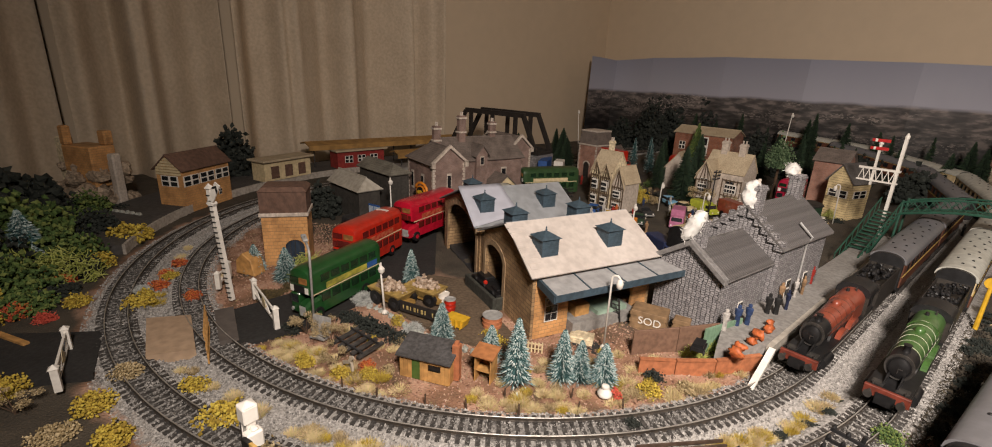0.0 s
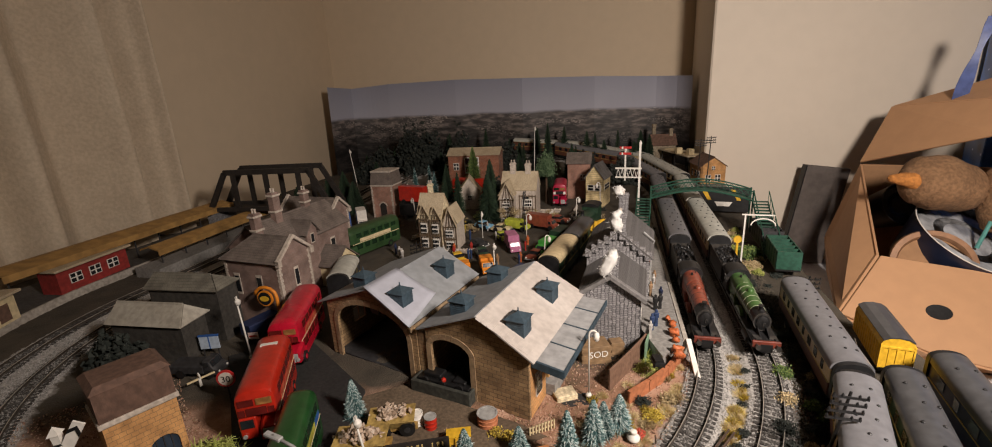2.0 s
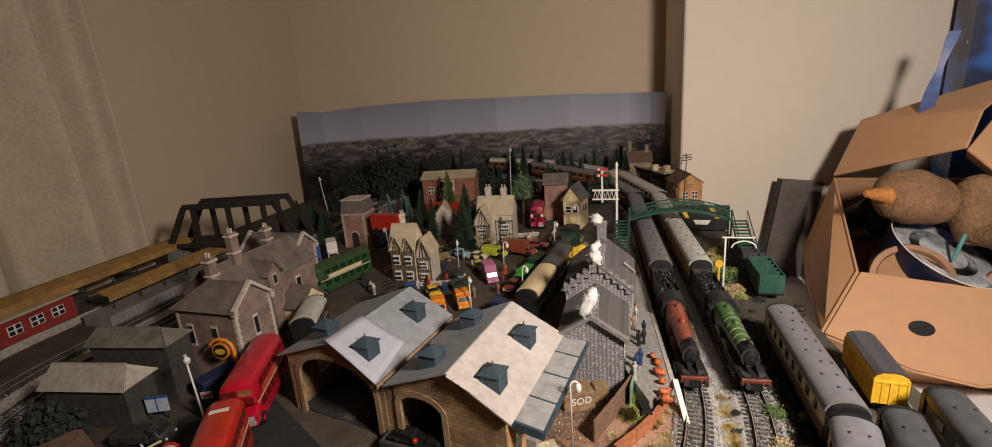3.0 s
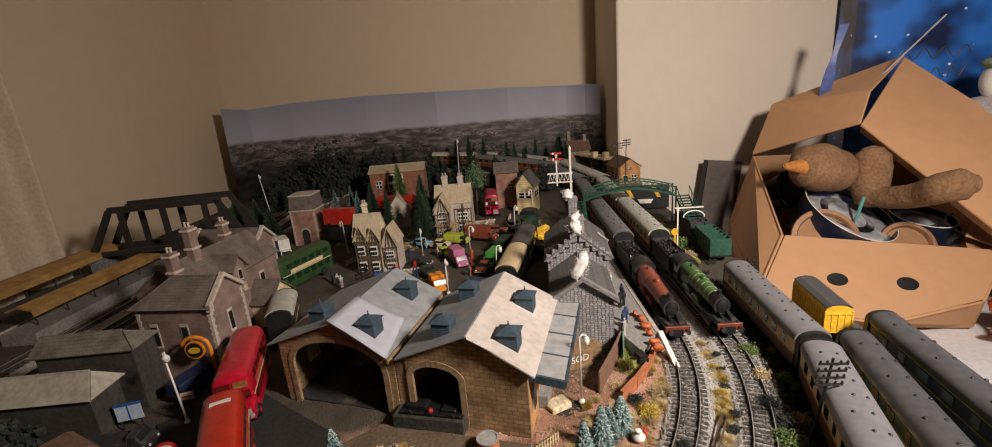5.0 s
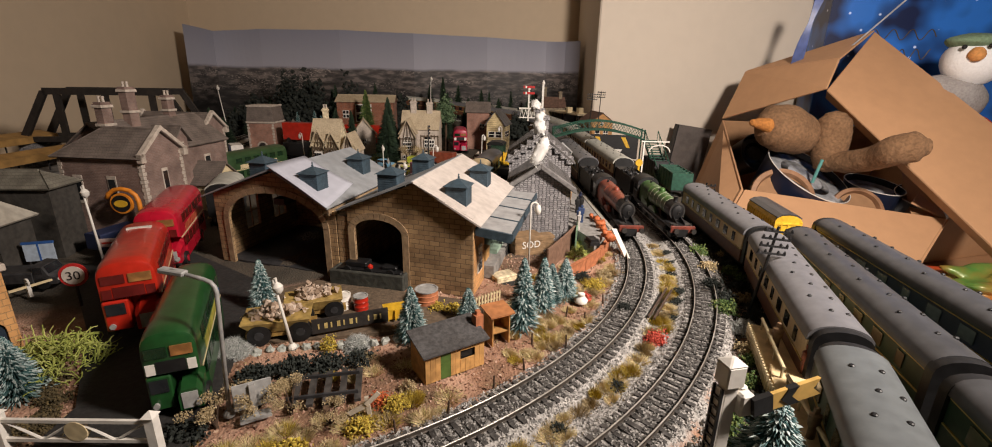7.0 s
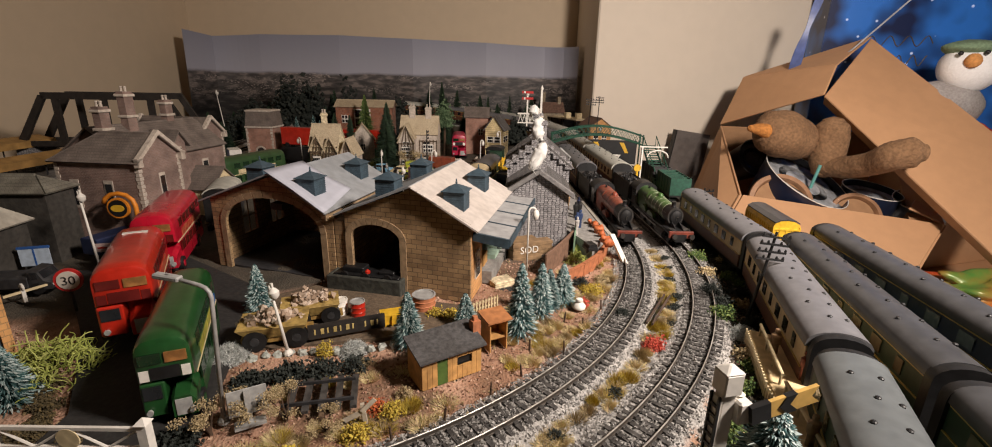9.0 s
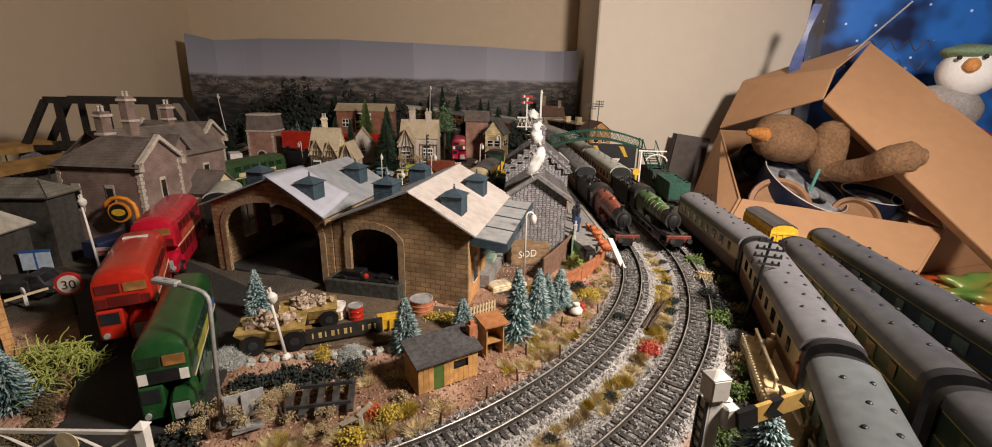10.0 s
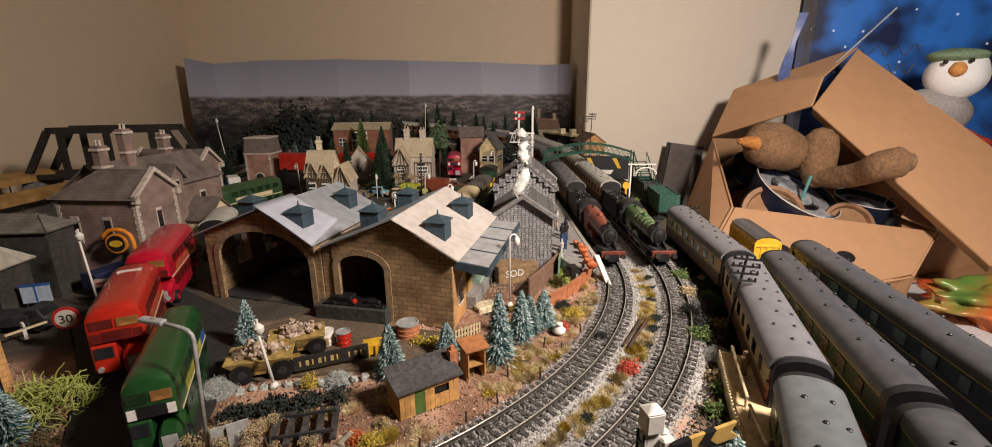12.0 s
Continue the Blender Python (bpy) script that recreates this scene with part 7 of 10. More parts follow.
outh = thing("outhouse", "small open-fronted orange timber outhouse", "hut", -0.173, 0.2535, -0.006, 28)
ow = 0.0068
part("side_wall", M().box(-ow, -ow + 0.0008, -ow, ow, 0, 0.0235), TIMBER, outh)
part("side_wall", M().box(ow - 0.0008, ow, -ow, ow, 0, 0.0235), TIMBER, outh)
part("back_wall", M().box(-ow + 0.0008, ow - 0.0008, ow - 0.0008, ow, 0, 0.0235), TIMBER, outh)
part("shelf", M().box(-ow + 0.0008, ow - 0.0008, -ow + 0.001, ow - 0.0008, 0.009, 0.0098), TIMBER, outh)
part("roof", M().prism([(-ow - 0.0025, 0.0228), (ow + 0.001, 0.0250), (ow + 0.001, 0.0260), (-ow - 0.0025, 0.0240)], -ow - 0.0025, ow + 0.0025, "x"), mat("orange_roof_board", (0.42, 0.17, 0.06), 0.7, 0, 0.25, 200, 0.15), outh)

# ---- road vehicles ----


def bus(label, x, y, rz, paint, z=-0.003, L=0.110, name="double_decker_bus", glazing=None):
    """A half-cab double decker, front at local -y."""
    b = thing(name, label, "bus", x, y, z, rz, "double-decker buses")
    W, H, h = 0.0165, 0.056, L / 2
    red = paint in (REDP, REDP2)
    pane_m = glazing or (GLASSR if red else GLASSG)
    sec = [(-W, 0.006), (W, 0.006), (W, 0.044), (W - 0.0006, 0.0485), (W - 0.0025, 0.0523), (W - 0.006, 0.0548), (W - 0.011, 0.0558), (0, H), (-W + 0.011, 0.0558), (-W + 0.006, 0.0548), (-W + 0.0025, 0.0523), (-W + 0.0006, 0.0485), (-W, 0.044)]

    def ring(y_, k_, dz=0.0):
        return [(u * k_, y_, 0.030 + (w_ - 0.030) * k_ + dz) for u, w_ in sec]

    upper = [(u, max(w_, 0.0285)) for u, w_ in sec]
    part("body", M().loft([[(u, y_, w_) for u, w_ in sec] for y_ in (-h + 0.020, h - 0.006)] + [[(u * 0.98, h - 0.002, 0.03 + (w_ - 0.03) * 0.975) for u, w_ in sec], [(u * 0.90, h, 0.03 + (w_ - 0.03) * 0.90) for u, w_ in sec]]), paint, b, smooth="auto")
    part("upper_deck_front", M().loft([[(u * 0.86, -h + 0.0034, 0.040 + (w_ - 0.040) * 0.80) for u, w_ in upper], [(u * 0.95, -h + 0.0042, 0.040 + (w_ - 0.040) * 0.90) for u, w_ in upper], [(u * 0.99, -h + 0.0075, 0.040 + (w_ - 0.040) * 0.97) for u, w_ in upper], [(u, -h + 0.0125, w_) for u, w_ in upper], [(u, -h + 0.0200, w_) for u, w_ in upper]]), paint, b, smooth="auto")
    part("bonnet", M().loft([[(u, y_, z_) for u, z_ in ((0.000 - dx, 0.007), (0.0150, 0.007), (0.0150, 0.018 - dz), (0.012, 0.0215 - dz), (0.003, 0.0215 - dz), (0.000 - dx, 0.018 - dz))] for y_, dz, dx in ((-h, 0.002, -0.001), (-h + 0.004, 0.0, 0.0), (-h + 0.0205, -0.002, 0.0))]), paint, b, smooth="auto")
    part("radiator", M().box(0.003, 0.0125, -h - 0.0006, -h, 0.008, 0.018), STEEL, b)
    part("driver_cab", M().box(-W + 0.0003, -0.002, -h + 0.004, -h + 0.020, 0.007, 0.0284), paint, b, bevel=0.001)
    part("cab_window", M().box(-W + 0.002, -0.004, -h + 0.0033, -h + 0.0042, 0.0185, 0.0265), GLASS, b)
    for xx in (-0.0125, 0.0125):
        part("headlight", M().tube([(xx, -h + (0.0034 if xx < 0 else -0.0006), 0.011), (xx, -h + (0.0020 if xx < 0 else -0.002), 0.011)], 0.0019, 10), STEEL, b)
    part("front_upper_window", M().box(-0.0135, -0.001, -h + 0.0025, -h + 0.0045, 0.0405, 0.0465), pane_m, b)
    part("front_upper_window", M().box(0.001, 0.0135, -h + 0.0025, -h + 0.0045, 0.0405, 0.0465), mat("orange_lit_blind", (0.35, 0.16, 0.05), 0.4, 0, 0.4, 200, 0.0), b)
    part("destination_box", M().box(-0.0085, 0.0085, -h + 0.003, -h + 0.0052, 0.0305, 0.038), pane_m if red else BLACK, b)
    for s_ in (-1, 1):
        part("advert_panel", M().box(s_ * 0.0118 - 0.0026, s_ * 0.0118 + 0.0026, -h + 0.003, -h + 0.0048, 0.0305, 0.037), pane_m if red else WHITEP, b)
        part("waistband", M().box(s_ * W - 0.0003, s_ * W + 0.0003, -h + 0.008, h - 0.004, 0.0278, 0.0290), CREAM, b)
        part("side_advert", M().box(s_ * W - 0.0004, s_ * W + 0.0004, -h + 0.025, h - 0.025, 0.0298, 0.0362), ADVERT if paint is GREENP else (mat("red_gilt_lettering", (0.45, 0.12, 0.06), 0.4, 0, 0.8, 260, 0.0, col2=(0.36, 0.02, 0.015)) if red else CREAM), b)
        if paint is GREENP:
            part("side_advert", M().box(s_ * W - 0.0004, s_ * W + 0.0004, h - 0.024, h - 0.008, 0.0298, 0.0362), BLUEP, b)
        wu = None
        for i in range(6):
            T = pose(s_ * W, -h + 0.024 + i * (L - 0.034) / 5.4, 0)
            if wu is None:
                wu = part("upper_window", M().box(-0.0004, 0.0004, -0.0056, 0.0056, 0.039, 0.0465), pane_m, b, T=T)
                wl_ = part("lower_window", M().box(-0.0004, 0.0004, -0.0056, 0.0056, 0.0175, 0.0262), pane_m, b, T=T)
            else:
                again(wu, T, b)
                again(wl_, T, b)
        for wy in (-h + 0.014, h - 0.028):
            wh = part("wheel", M().tube([(s_ * (W - 0.004), wy, 0.0065), (s_ * (W + 0.0004), wy, 0.0065)], 0.0065, 16), BLACK, b)
            part("hubcap", M().tube([(s_ * (W + 0.0003), wy, 0.0065), (s_ * (W + 0.0009), wy, 0.0065)], 0.0030, 12), paint, wh)
    return b


for lb, x, y, rz, c_, z_, sc in (("green half-cab double-decker bus with yellow advert", -0.358, 0.212, 24, GREENP, -0.003, (0.76, 0.92, 0.92)), ("red double-decker bus with white roof sticker", -0.434, 0.281, 29, REDP, 0.001, (0.98, 0.90, 0.98)), ("bright red double-decker bus parked behind another", -0.479, 0.388, 21, REDP2, 0.005, (0.98, 0.98, 0.98))):
    b_ = bus(lb, x, y, rz, c_, z_)
    b_.scale = sc
    if c_ is REDP and y < 0.35:
        part("roof_sticker", M().box(-0.008, 0.008, 0.030, 0.035, 0.0550, 0.0562), WHITEP, b_, "torn white paper sticker")
bus("olive green double-decker bus beside the station", -0.572, 0.728, -20, mat("olive_bus_paint", (0.03, 0.07, 0.025), 0.35, 0, 0.25, 120, 0.05), L=0.125)
bus("red double-decker bus in the village street", -0.256, 1.110, 4, mat("crimson_bus_paint", (0.42, 0.01, 0.05), 0.35, 0, 0.2, 120, 0.05), L=0.085)
bus("red double-decker bus before the long brick building", -0.50, 1.15, 80, REDP, L=0.10)


def van(label, x, y, rz, paint, L=0.055, h=0.026, name="van", cab=None):
    v_ = thing(name, label, name.replace("_", " "), x, y, -0.003, rz, "village vehicles")
    W = 0.0105

    def ring(y_, z0, z1, k_):
        return [(-W * k_, y_, z0), (W * k_, y_, z0), (W * k_, y_, z1 - 0.001), (W * k_ - 0.0015, y_, z1), (-W * k_ + 0.0015, y_, z1), (-W * k_, y_, z1 - 0.001)]

    if name == "car":
        part("body", M().loft([ring(-L / 2, 0.004, 0.0075, 0.86), ring(-L / 2 + 0.003, 0.0035, 0.0092, 0.98), ring(0.0, 0.0035, 0.0100, 1.0), ring(L / 2 - 0.003, 0.0035, 0.0095, 0.98), ring(L / 2, 0.004, 0.0075, 0.86)]), paint, v_, smooth="auto")
        part("glasshouse", M().loft([[(-W * 0.88, -L * 0.20, 0.0095), (W * 0.88, -L * 0.20, 0.0095), (W * 0.88, L * 0.34, 0.0095), (-W * 0.88, L * 0.34, 0.0095)], [(-W * 0.72, -L * 0.08, 0.0142), (W * 0.72, -L * 0.08, 0.0142), (W * 0.72, L * 0.22, 0.0142), (-W * 0.72, L * 0.22, 0.0142)]]), GLASS, v_)
        part("roof", M().loft([[(-W * 0.74, -L * 0.09, 0.0140), (W * 0.74, -L * 0.09, 0.0140), (W * 0.74, L * 0.23, 0.0140), (-W * 0.74, L * 0.23, 0.0140)], [(-W * 0.60, -L * 0.05, 0.0153), (W * 0.60, -L * 0.05, 0.0153), (W * 0.60, L * 0.19, 0.0153), (-W * 0.60, L * 0.19, 0.0153)]]), paint, v_)
        part("bumper", M().box(-W * 0.9, W * 0.9, -L / 2 - 0.0010, -L / 2 + 0.0006, 0.0040, 0.0056), STEEL, v_)
        for s_ in (-1, 1):
            part("headlight", M().tube([(s_ * W * 0.66, -L / 2 + 0.0010, 0.0072), (s_ * W * 0.66, -L / 2 - 0.0006, 0.0072)], 0.0012, 8), WHITEP, v_)
    else:
        part("body", M().loft([ring(y_, 0.0055, h + 0.002, 1.0) for y_ in (-L / 2 + 0.016, L / 2)]), paint, v_, bevel=0.0004)
        part("chassis", M().box(-W * 0.7, W * 0.7, -L / 2 + 0.004, L / 2 - 0.002, 0.0035, 0.0056), BLACK, v_)
        part("cab", M().loft([ring(-L / 2, 0.004, 0.0105, 0.92), ring(-L / 2 + 0.005, 0.004, 0.0125, 0.96), ring(-L / 2 + 0.0085, 0.004, 0.0195, 0.94), ring(-L / 2 + 0.0155, 0.004, 0.0205, 0.94)]), cab or paint, v_, smooth="auto")
        part("windscreen", M().add([(-W + 0.002, -L / 2 + 0.0050, 0.0130), (W - 0.002, -L / 2 + 0.0050, 0.0130), (W - 0.0025, -L / 2 + 0.0080, 0.0188), (-W + 0.0025, -L / 2 + 0.0080, 0.0188), (-W + 0.002, -L / 2 + 0.0065, 0.0130), (W - 0.002, -L / 2 + 0.0065, 0.0130), (W - 0.0025, -L / 2 + 0.0095, 0.0188), (-W + 0.0025, -L / 2 + 0.0095, 0.0188)], [(0, 1, 2, 3), (4, 7, 6, 5), (0, 4, 5, 1), (1, 5, 6, 2), (2, 6, 7, 3), (3, 7, 4, 0)]), GLASS, v_)
        for s_ in (-1, 1):
            part("side_window", M().box(s_ * W * 0.94 - 0.0003, s_ * W * 0.94 + 0.0003, -L / 2 + 0.0090, -L / 2 + 0.0145, 0.0130, 0.0185), GLASS, v_)
            part("headlight", M().tube([(s_ * W * 0.66, -L / 2 + 0.0010, 0.0075), (s_ * W * 0.66, -L / 2 - 0.0006, 0.0075)], 0.0013, 8), WHITEP, v_)
    for wy in (-L / 2 + 0.010, L / 2 - 0.012):
        for s_ in (-1, 1):
            part("wheel", M().tube([(s_ * (W - 0.003), wy, 0.005), (s_ * (W + 0.0004), wy, 0.005)], 0.005, 12), BLACK, v_)
    return v_


van("mauve delivery van on the village road", -0.302, 0.758, 25, PINKP, 0.05, 0.028)
van("lime yellow sports van on the village road", -0.318, 0.880, 75, LIMEP, 0.05, 0.020)
van("orange tipper truck behind the shed roof", -0.352, 0.622, 25, ORANGEP, 0.036, 0.022)
van("orange tipper truck behind the shed roof", -0.322, 0.650, 25, ORANGEP, 0.036, 0.022)
for x_, y_, rz_, L_, h_, c_, lb_ in ((-0.295, 0.930, 68, 0.040, 0.014, REDP, "small red car on the village road"), (-0.335, 0.815, 40, 0.042, 0.015, LIMEP, "olive yellow car on the village road"), (-0.372, 0.770, 60, 0.042, 0.015, DARK, "black car on the village road"),
                                       (-0.350, 0.720, 30, 0.044, 0.016, COACHGREEN, "dark green car behind the shed"), (-0.385, 0.690, 35, 0.042, 0.015, YELLOWP, "yellow car behind the shed"), (-0.255, 0.720, -15, 0.042, 0.015, MAROON, "maroon car near the goods line"),
                                       (-0.240, 0.940, 75, 0.046, 0.018, MAROON, "maroon car in the village street"), (-0.430, 0.700, 20, 0.042, 0.014, BLUEP, "blue car behind the shed"), (-0.460, 0.655, 15, 0.044, 0.016, DARK, "black car behind the shed")):
    van(lb_, x_, y_, rz_, c_, L_, h_, name="car")
van("pale blue car on the village road", -0.392, 0.885, 60, mat("sky_blue_paint", (0.20, 0.42, 0.60), 0.35, 0, 0.2, 200, 0.05), 0.044, 0.016, name="car")
van("cream car parked before the inn", -0.350, 0.868, 80, CREAM, 0.042, 0.015, name="car")
van("silver car by the lineside box", -0.205, 0.965, 20, STEEL, 0.044, 0.015, name="car")
van("white car by the lineside box", -0.165, 0.985, 15, WHITEP, 0.044, 0.015, name="car")
van("maroon lorry on the village road", -0.268, 0.895, 70, MAROON, 0.065, 0.028)
van("dark green lorry beside the tank engine", -0.225, 0.80, -20, COACHGREEN, 0.06, 0.026)
van("dark blue van beside the station", -0.556, 0.424, 165, COACHBLUE, 0.062, 0.020)
van("black car by the water tower", -0.565, 0.325, 100, DARK, 0.055, 0.013)
van("dark blue van behind the shed", -0.24, 0.615, 65, COACHBLUE, 0.06, 0.022)
van("red lorry by the tower house", -0.568, 0.945, 80, REDP, 0.082, 0.038).location.z = 0.0345
lw = thing("low_loader", "black low-loader wagon carrying the red lorry", "railway wagon", -0.572, 0.945, -0.006, 80)
part("wagon_body", M().box(-0.013, 0.013, -0.038, 0.038, 0.012, 0.0405), BLACK, lw, bevel=0.001)
for wy in (-0.024, 0.024):
    part("wheelset", M().tube([(-0.0105, wy, 0.006), (0.0105, wy, 0.006)], 0.006, 12), BLACK, lw)
van("blue lorry with white roof behind the station", -0.700, 0.85, 35, BLUEP, 0.09, 0.040)
van("white van beside the blue lorry", -0.668, 0.865, 35, WHITEP, 0.055, 0.040)
for i, (x, y, rz) in enumerate(((-0.605, 0.765, -25), (-0.240, 0.745, -20))):
    van("shunting tractor with yellow and black chevrons" if i == 0 else "small bright green diesel shunter", x, y, rz, YELLOWP if i == 0 else mat("bright_green_paint", (0.06, 0.30, 0.05), 0.4, 0, 0.2, 200, 0.05), 0.05, 0.024)


def tipper(label, x, y, rz, s=1.0):
    """A quarry dumper heaped with rock."""
    t = thing("quarry_dumper", label, "dumper truck", x, y, -0.0034, rz, "quarry dumpers")
    t.scale = (s, s, s)
    part("chassis", M().box(-0.009, 0.009, -0.024, 0.024, 0.004, 0.008), mat("ochre_chassis", (0.36, 0.22, 0.06), 0.6, 0, 0.4, 200, 0.2), t)
    part("skip", M().loft([[(-0.010, -0.018, 0.008), (0.010, -0.018, 0.008), (0.010, 0.016, 0.008), (-0.010, 0.016, 0.008)], [(-0.0145, -0.026, 0.018), (0.0145, -0.026, 0.018), (0.0145, 0.022, 0.018), (-0.0145, 0.022, 0.018)]]), mat("worn_yellow_paint", (0.42, 0.29, 0.09), 0.6, 0, 0.4, 200, 0.2), t, bevel=0.0004)
    rg = random.Random(int(x * 1000))
    v, f = flock(150, rg, 0, -0.002, 0.016, 0.0135, 0.023, 0.013, 0.0018, 0.0045)
    ob = raw("rock_load", v, f, RUBBLE)
    ob.parent = t
    for wy in (-0.014, 0.014):
        for s_ in (-1, 1):
            w_ = part("wheel", M().tube([(s_ * 0.0085, wy, 0.0078), (s_ * 0.0138, wy, 0.0078)], 0.0080, 18), BLACK, t)
            part("hub", M().tube([(s_ * 0.0134, wy, 0.0078), (s_ * 0.0143, wy, 0.0078)], 0.0032, 12), DARK, w_)
    return t


tipper("worn yellow quarry dumper heaped with pale rock", -0.322, 0.2535, -74, 0.92)
tipper("worn yellow quarry dumper heaped with pale rock, by the shed", -0.309, 0.284, -70, 0.86)
GILT = mat("gilt_sign_lettering", (0.55, 0.42, 0.16), 0.5, 0, 0.3, 300, 0.05)
sg = thing("yard_sign", "long dark yard board with cream lettering bars", "sign", -0.300, 0.249, -0.0034, 23)
part("board", M().box(0, 0.052, -0.0008, 0.0008, 0.003, 0.0135), TIMBERD, sg)
for i in range(11):
    if i == 7:
        continue
    part("lettering_bar", M().box(0.0040 + i * 0.0042, 0.0050 + i * 0.0042 + 0.0012 * (i % 2), -0.0011, -0.0008, 0.0062, 0.0102), GILT, sg)
yt = thing("yellow_skip", "small yellow ribbed skip beside the yard board", "skip", -0.247, 0.279, -0.0034, 20)
part("skip_body", M().loft([[(-0.008, -0.005, 0.002), (0.008, -0.005, 0.002), (0.008, 0.005, 0.002), (-0.008, 0.005, 0.002)], [(-0.0105, -0.006, 0.010), (0.0105, -0.006, 0.010), (0.0105, 0.006, 0.010), (-0.0105, 0.006, 0.010)]]), YELLOWP, yt)
for i in range(4):
    part("rib", M().box(-0.008 + i * 0.005, -0.0072 + i * 0.005, -0.0072, -0.0055, 0.002, 0.010), YELLOWP, yt)
for i, (x, y, m1) in enumerate(((-0.292, 0.294, WHITEP), (-0.278, 0.292, REDP), (-0.229, 0.306, TERRACOTTA))):
    d_ = thing("drum", "red and white striped oil drum" if i == 0 else ("dented red oil drum" if i == 1 else "broad orange rusty cable drum"), "drum", x, y, -0.0034, 0)
    r_ = 0.0055 if i < 2 else 0.009
    part("drum_body", M().lathe([(r_, 0), (r_, 0.003), (r_ * 1.06, 0.0035), (r_, 0.004), (r_, 0.007), (r_ * 1.06, 0.0075), (r_, 0.008), (r_, 0.011)], 18), m1, d_, smooth="auto")
    part("drum_lid", M().lathe([(r_ * 1.05, 0.011), (r_ * 1.05, 0.0118), (r_ * 0.9, 0.0118), (r_ * 0.88, 0.0112)], 18), STEEL if i else WHITEP, d_)

# ---- posts, lamps, fences, signs ----


def lamp(label, x, y, h, lean, rz, head="globe", z=-0.004, material=WHITEP, name="street_lamp"):
    l_ = thing(name, label, "lamp post", x, y, z, rz, "yard lamps", ry=lean)
    part("base", M().lathe([(0.0030, 0), (0.0030, 0.0015), (0.0016, 0.0035)], 10), material, l_)
    if head == "arm":
        pts_ = [(0, 0, 0), (0, 0, h * 0.93)] + [(0.006 * (1 - math.cos(a)), 0, h * 0.93 + 0.006 * math.sin(a)) for a in (0.5, 1.0, 1.57)] + [(0.024, 0, h * 0.93 + 0.008)]
        part("post", M().tube(pts_, 0.0011, 8), material, l_, smooth=True)
        part("lamp_head", M().box(0.016, 0.030, -0.0022, 0.0022, h * 0.93 + 0.0062, h * 0.93 + 0.0088), material, l_, bevel=0.0006)
    elif head == "swan":
        pts_ = [(0, 0, 0), (0, 0, h * 0.95)] + [(0.0035 * (1 - math.cos(a)), 0, h * 0.95 + 0.0035 * math.sin(a)) for a in (0.6, 1.2, 1.9, 2.6, 3.1)]
        part("post", M().tube(pts_, 0.0009, 8), material, l_, smooth=True)
        part("lamp_shade", M().lathe([(0.0008, 0.004), (0.0022, 0.003), (0.0030, 0.0), (0.0026, -0.0035), (0.0012, -0.005)], 12, pose(0.007, 0, h * 0.95 - 0.003)), material, l_, smooth="auto")
    else:
        part("post", M().tube([(0, 0, 0), (0, 0, h)], 0.0012, 8, 0.0008), material, l_, smooth=True)
        part("lamp_globe", M().lathe([(0.0010, h - 0.010), (0.0030, h - 0.008), (0.0034, h - 0.005), (0.0020, h - 0.003), (0.0008, h - 0.002), (0.0010, h + 0.001)], 12, pose(0.0015, 0, 0)), material, l_, smooth="auto")
    return l_


lamp("leaning white lamp post with round head in the yard", -0.309, 0.237, 0.050, -8, 0)
lamp("grey street lamp with long arm above the road", -0.316, 0.172, 0.078, -4, 170, "arm", material=STEEL)
lamp("white swan-neck lamp in the loading yard", -0.143, 0.362, 0.070, 0, 20, "swan")
lamp("white double lamp post by the station", -0.530, 0.362, 0.078, -3, 0)
lamp("white swan-neck lamp behind the shed", -0.232, 0.665, 0.060, 4, 30, "swan")
lamp("white lamp by the platform steps", -0.090, 0.705, 0.07, 0, 20, "swan")
lamp("white lamp post behind the shed roof", -0.305, 0.635, 0.055, 0, 0)
lamp("tall pale pole behind the station", -0.800, 1.091, 0.145, -6, 0, name="tall_pole")
lamp("tall pale pole among the far trees", -0.354, 1.30, 0.172, 2, 0, name="tall_pole")


def fence(name, label, x, y, rz, L, h, n, material, z=-0.005, rails=(0.3, 0.75)):
    f_ = thing(name, label, "fence", x, y, z, rz)
    for i in range(n):
        px = L * i / (n - 1)
        part("pale", M().prism([(px - 0.0006, 0), (px + 0.0006, 0), (px + 0.0006, h - 0.001), (px, h), (px - 0.0006, h - 0.001)], -0.0004, 0.0004), material, f_)
    for q_ in rails:
        part("fence_rail", M().box(0, L, 0.0004, 0.0010, h * q_ - 0.0006, h * q_ + 0.0006), material, f_)
    return f_


fence("picket_fence", "cream picket fence at the shed corner", -0.189, 0.298, 38, 0.024, 0.0105, 9, CREAM)


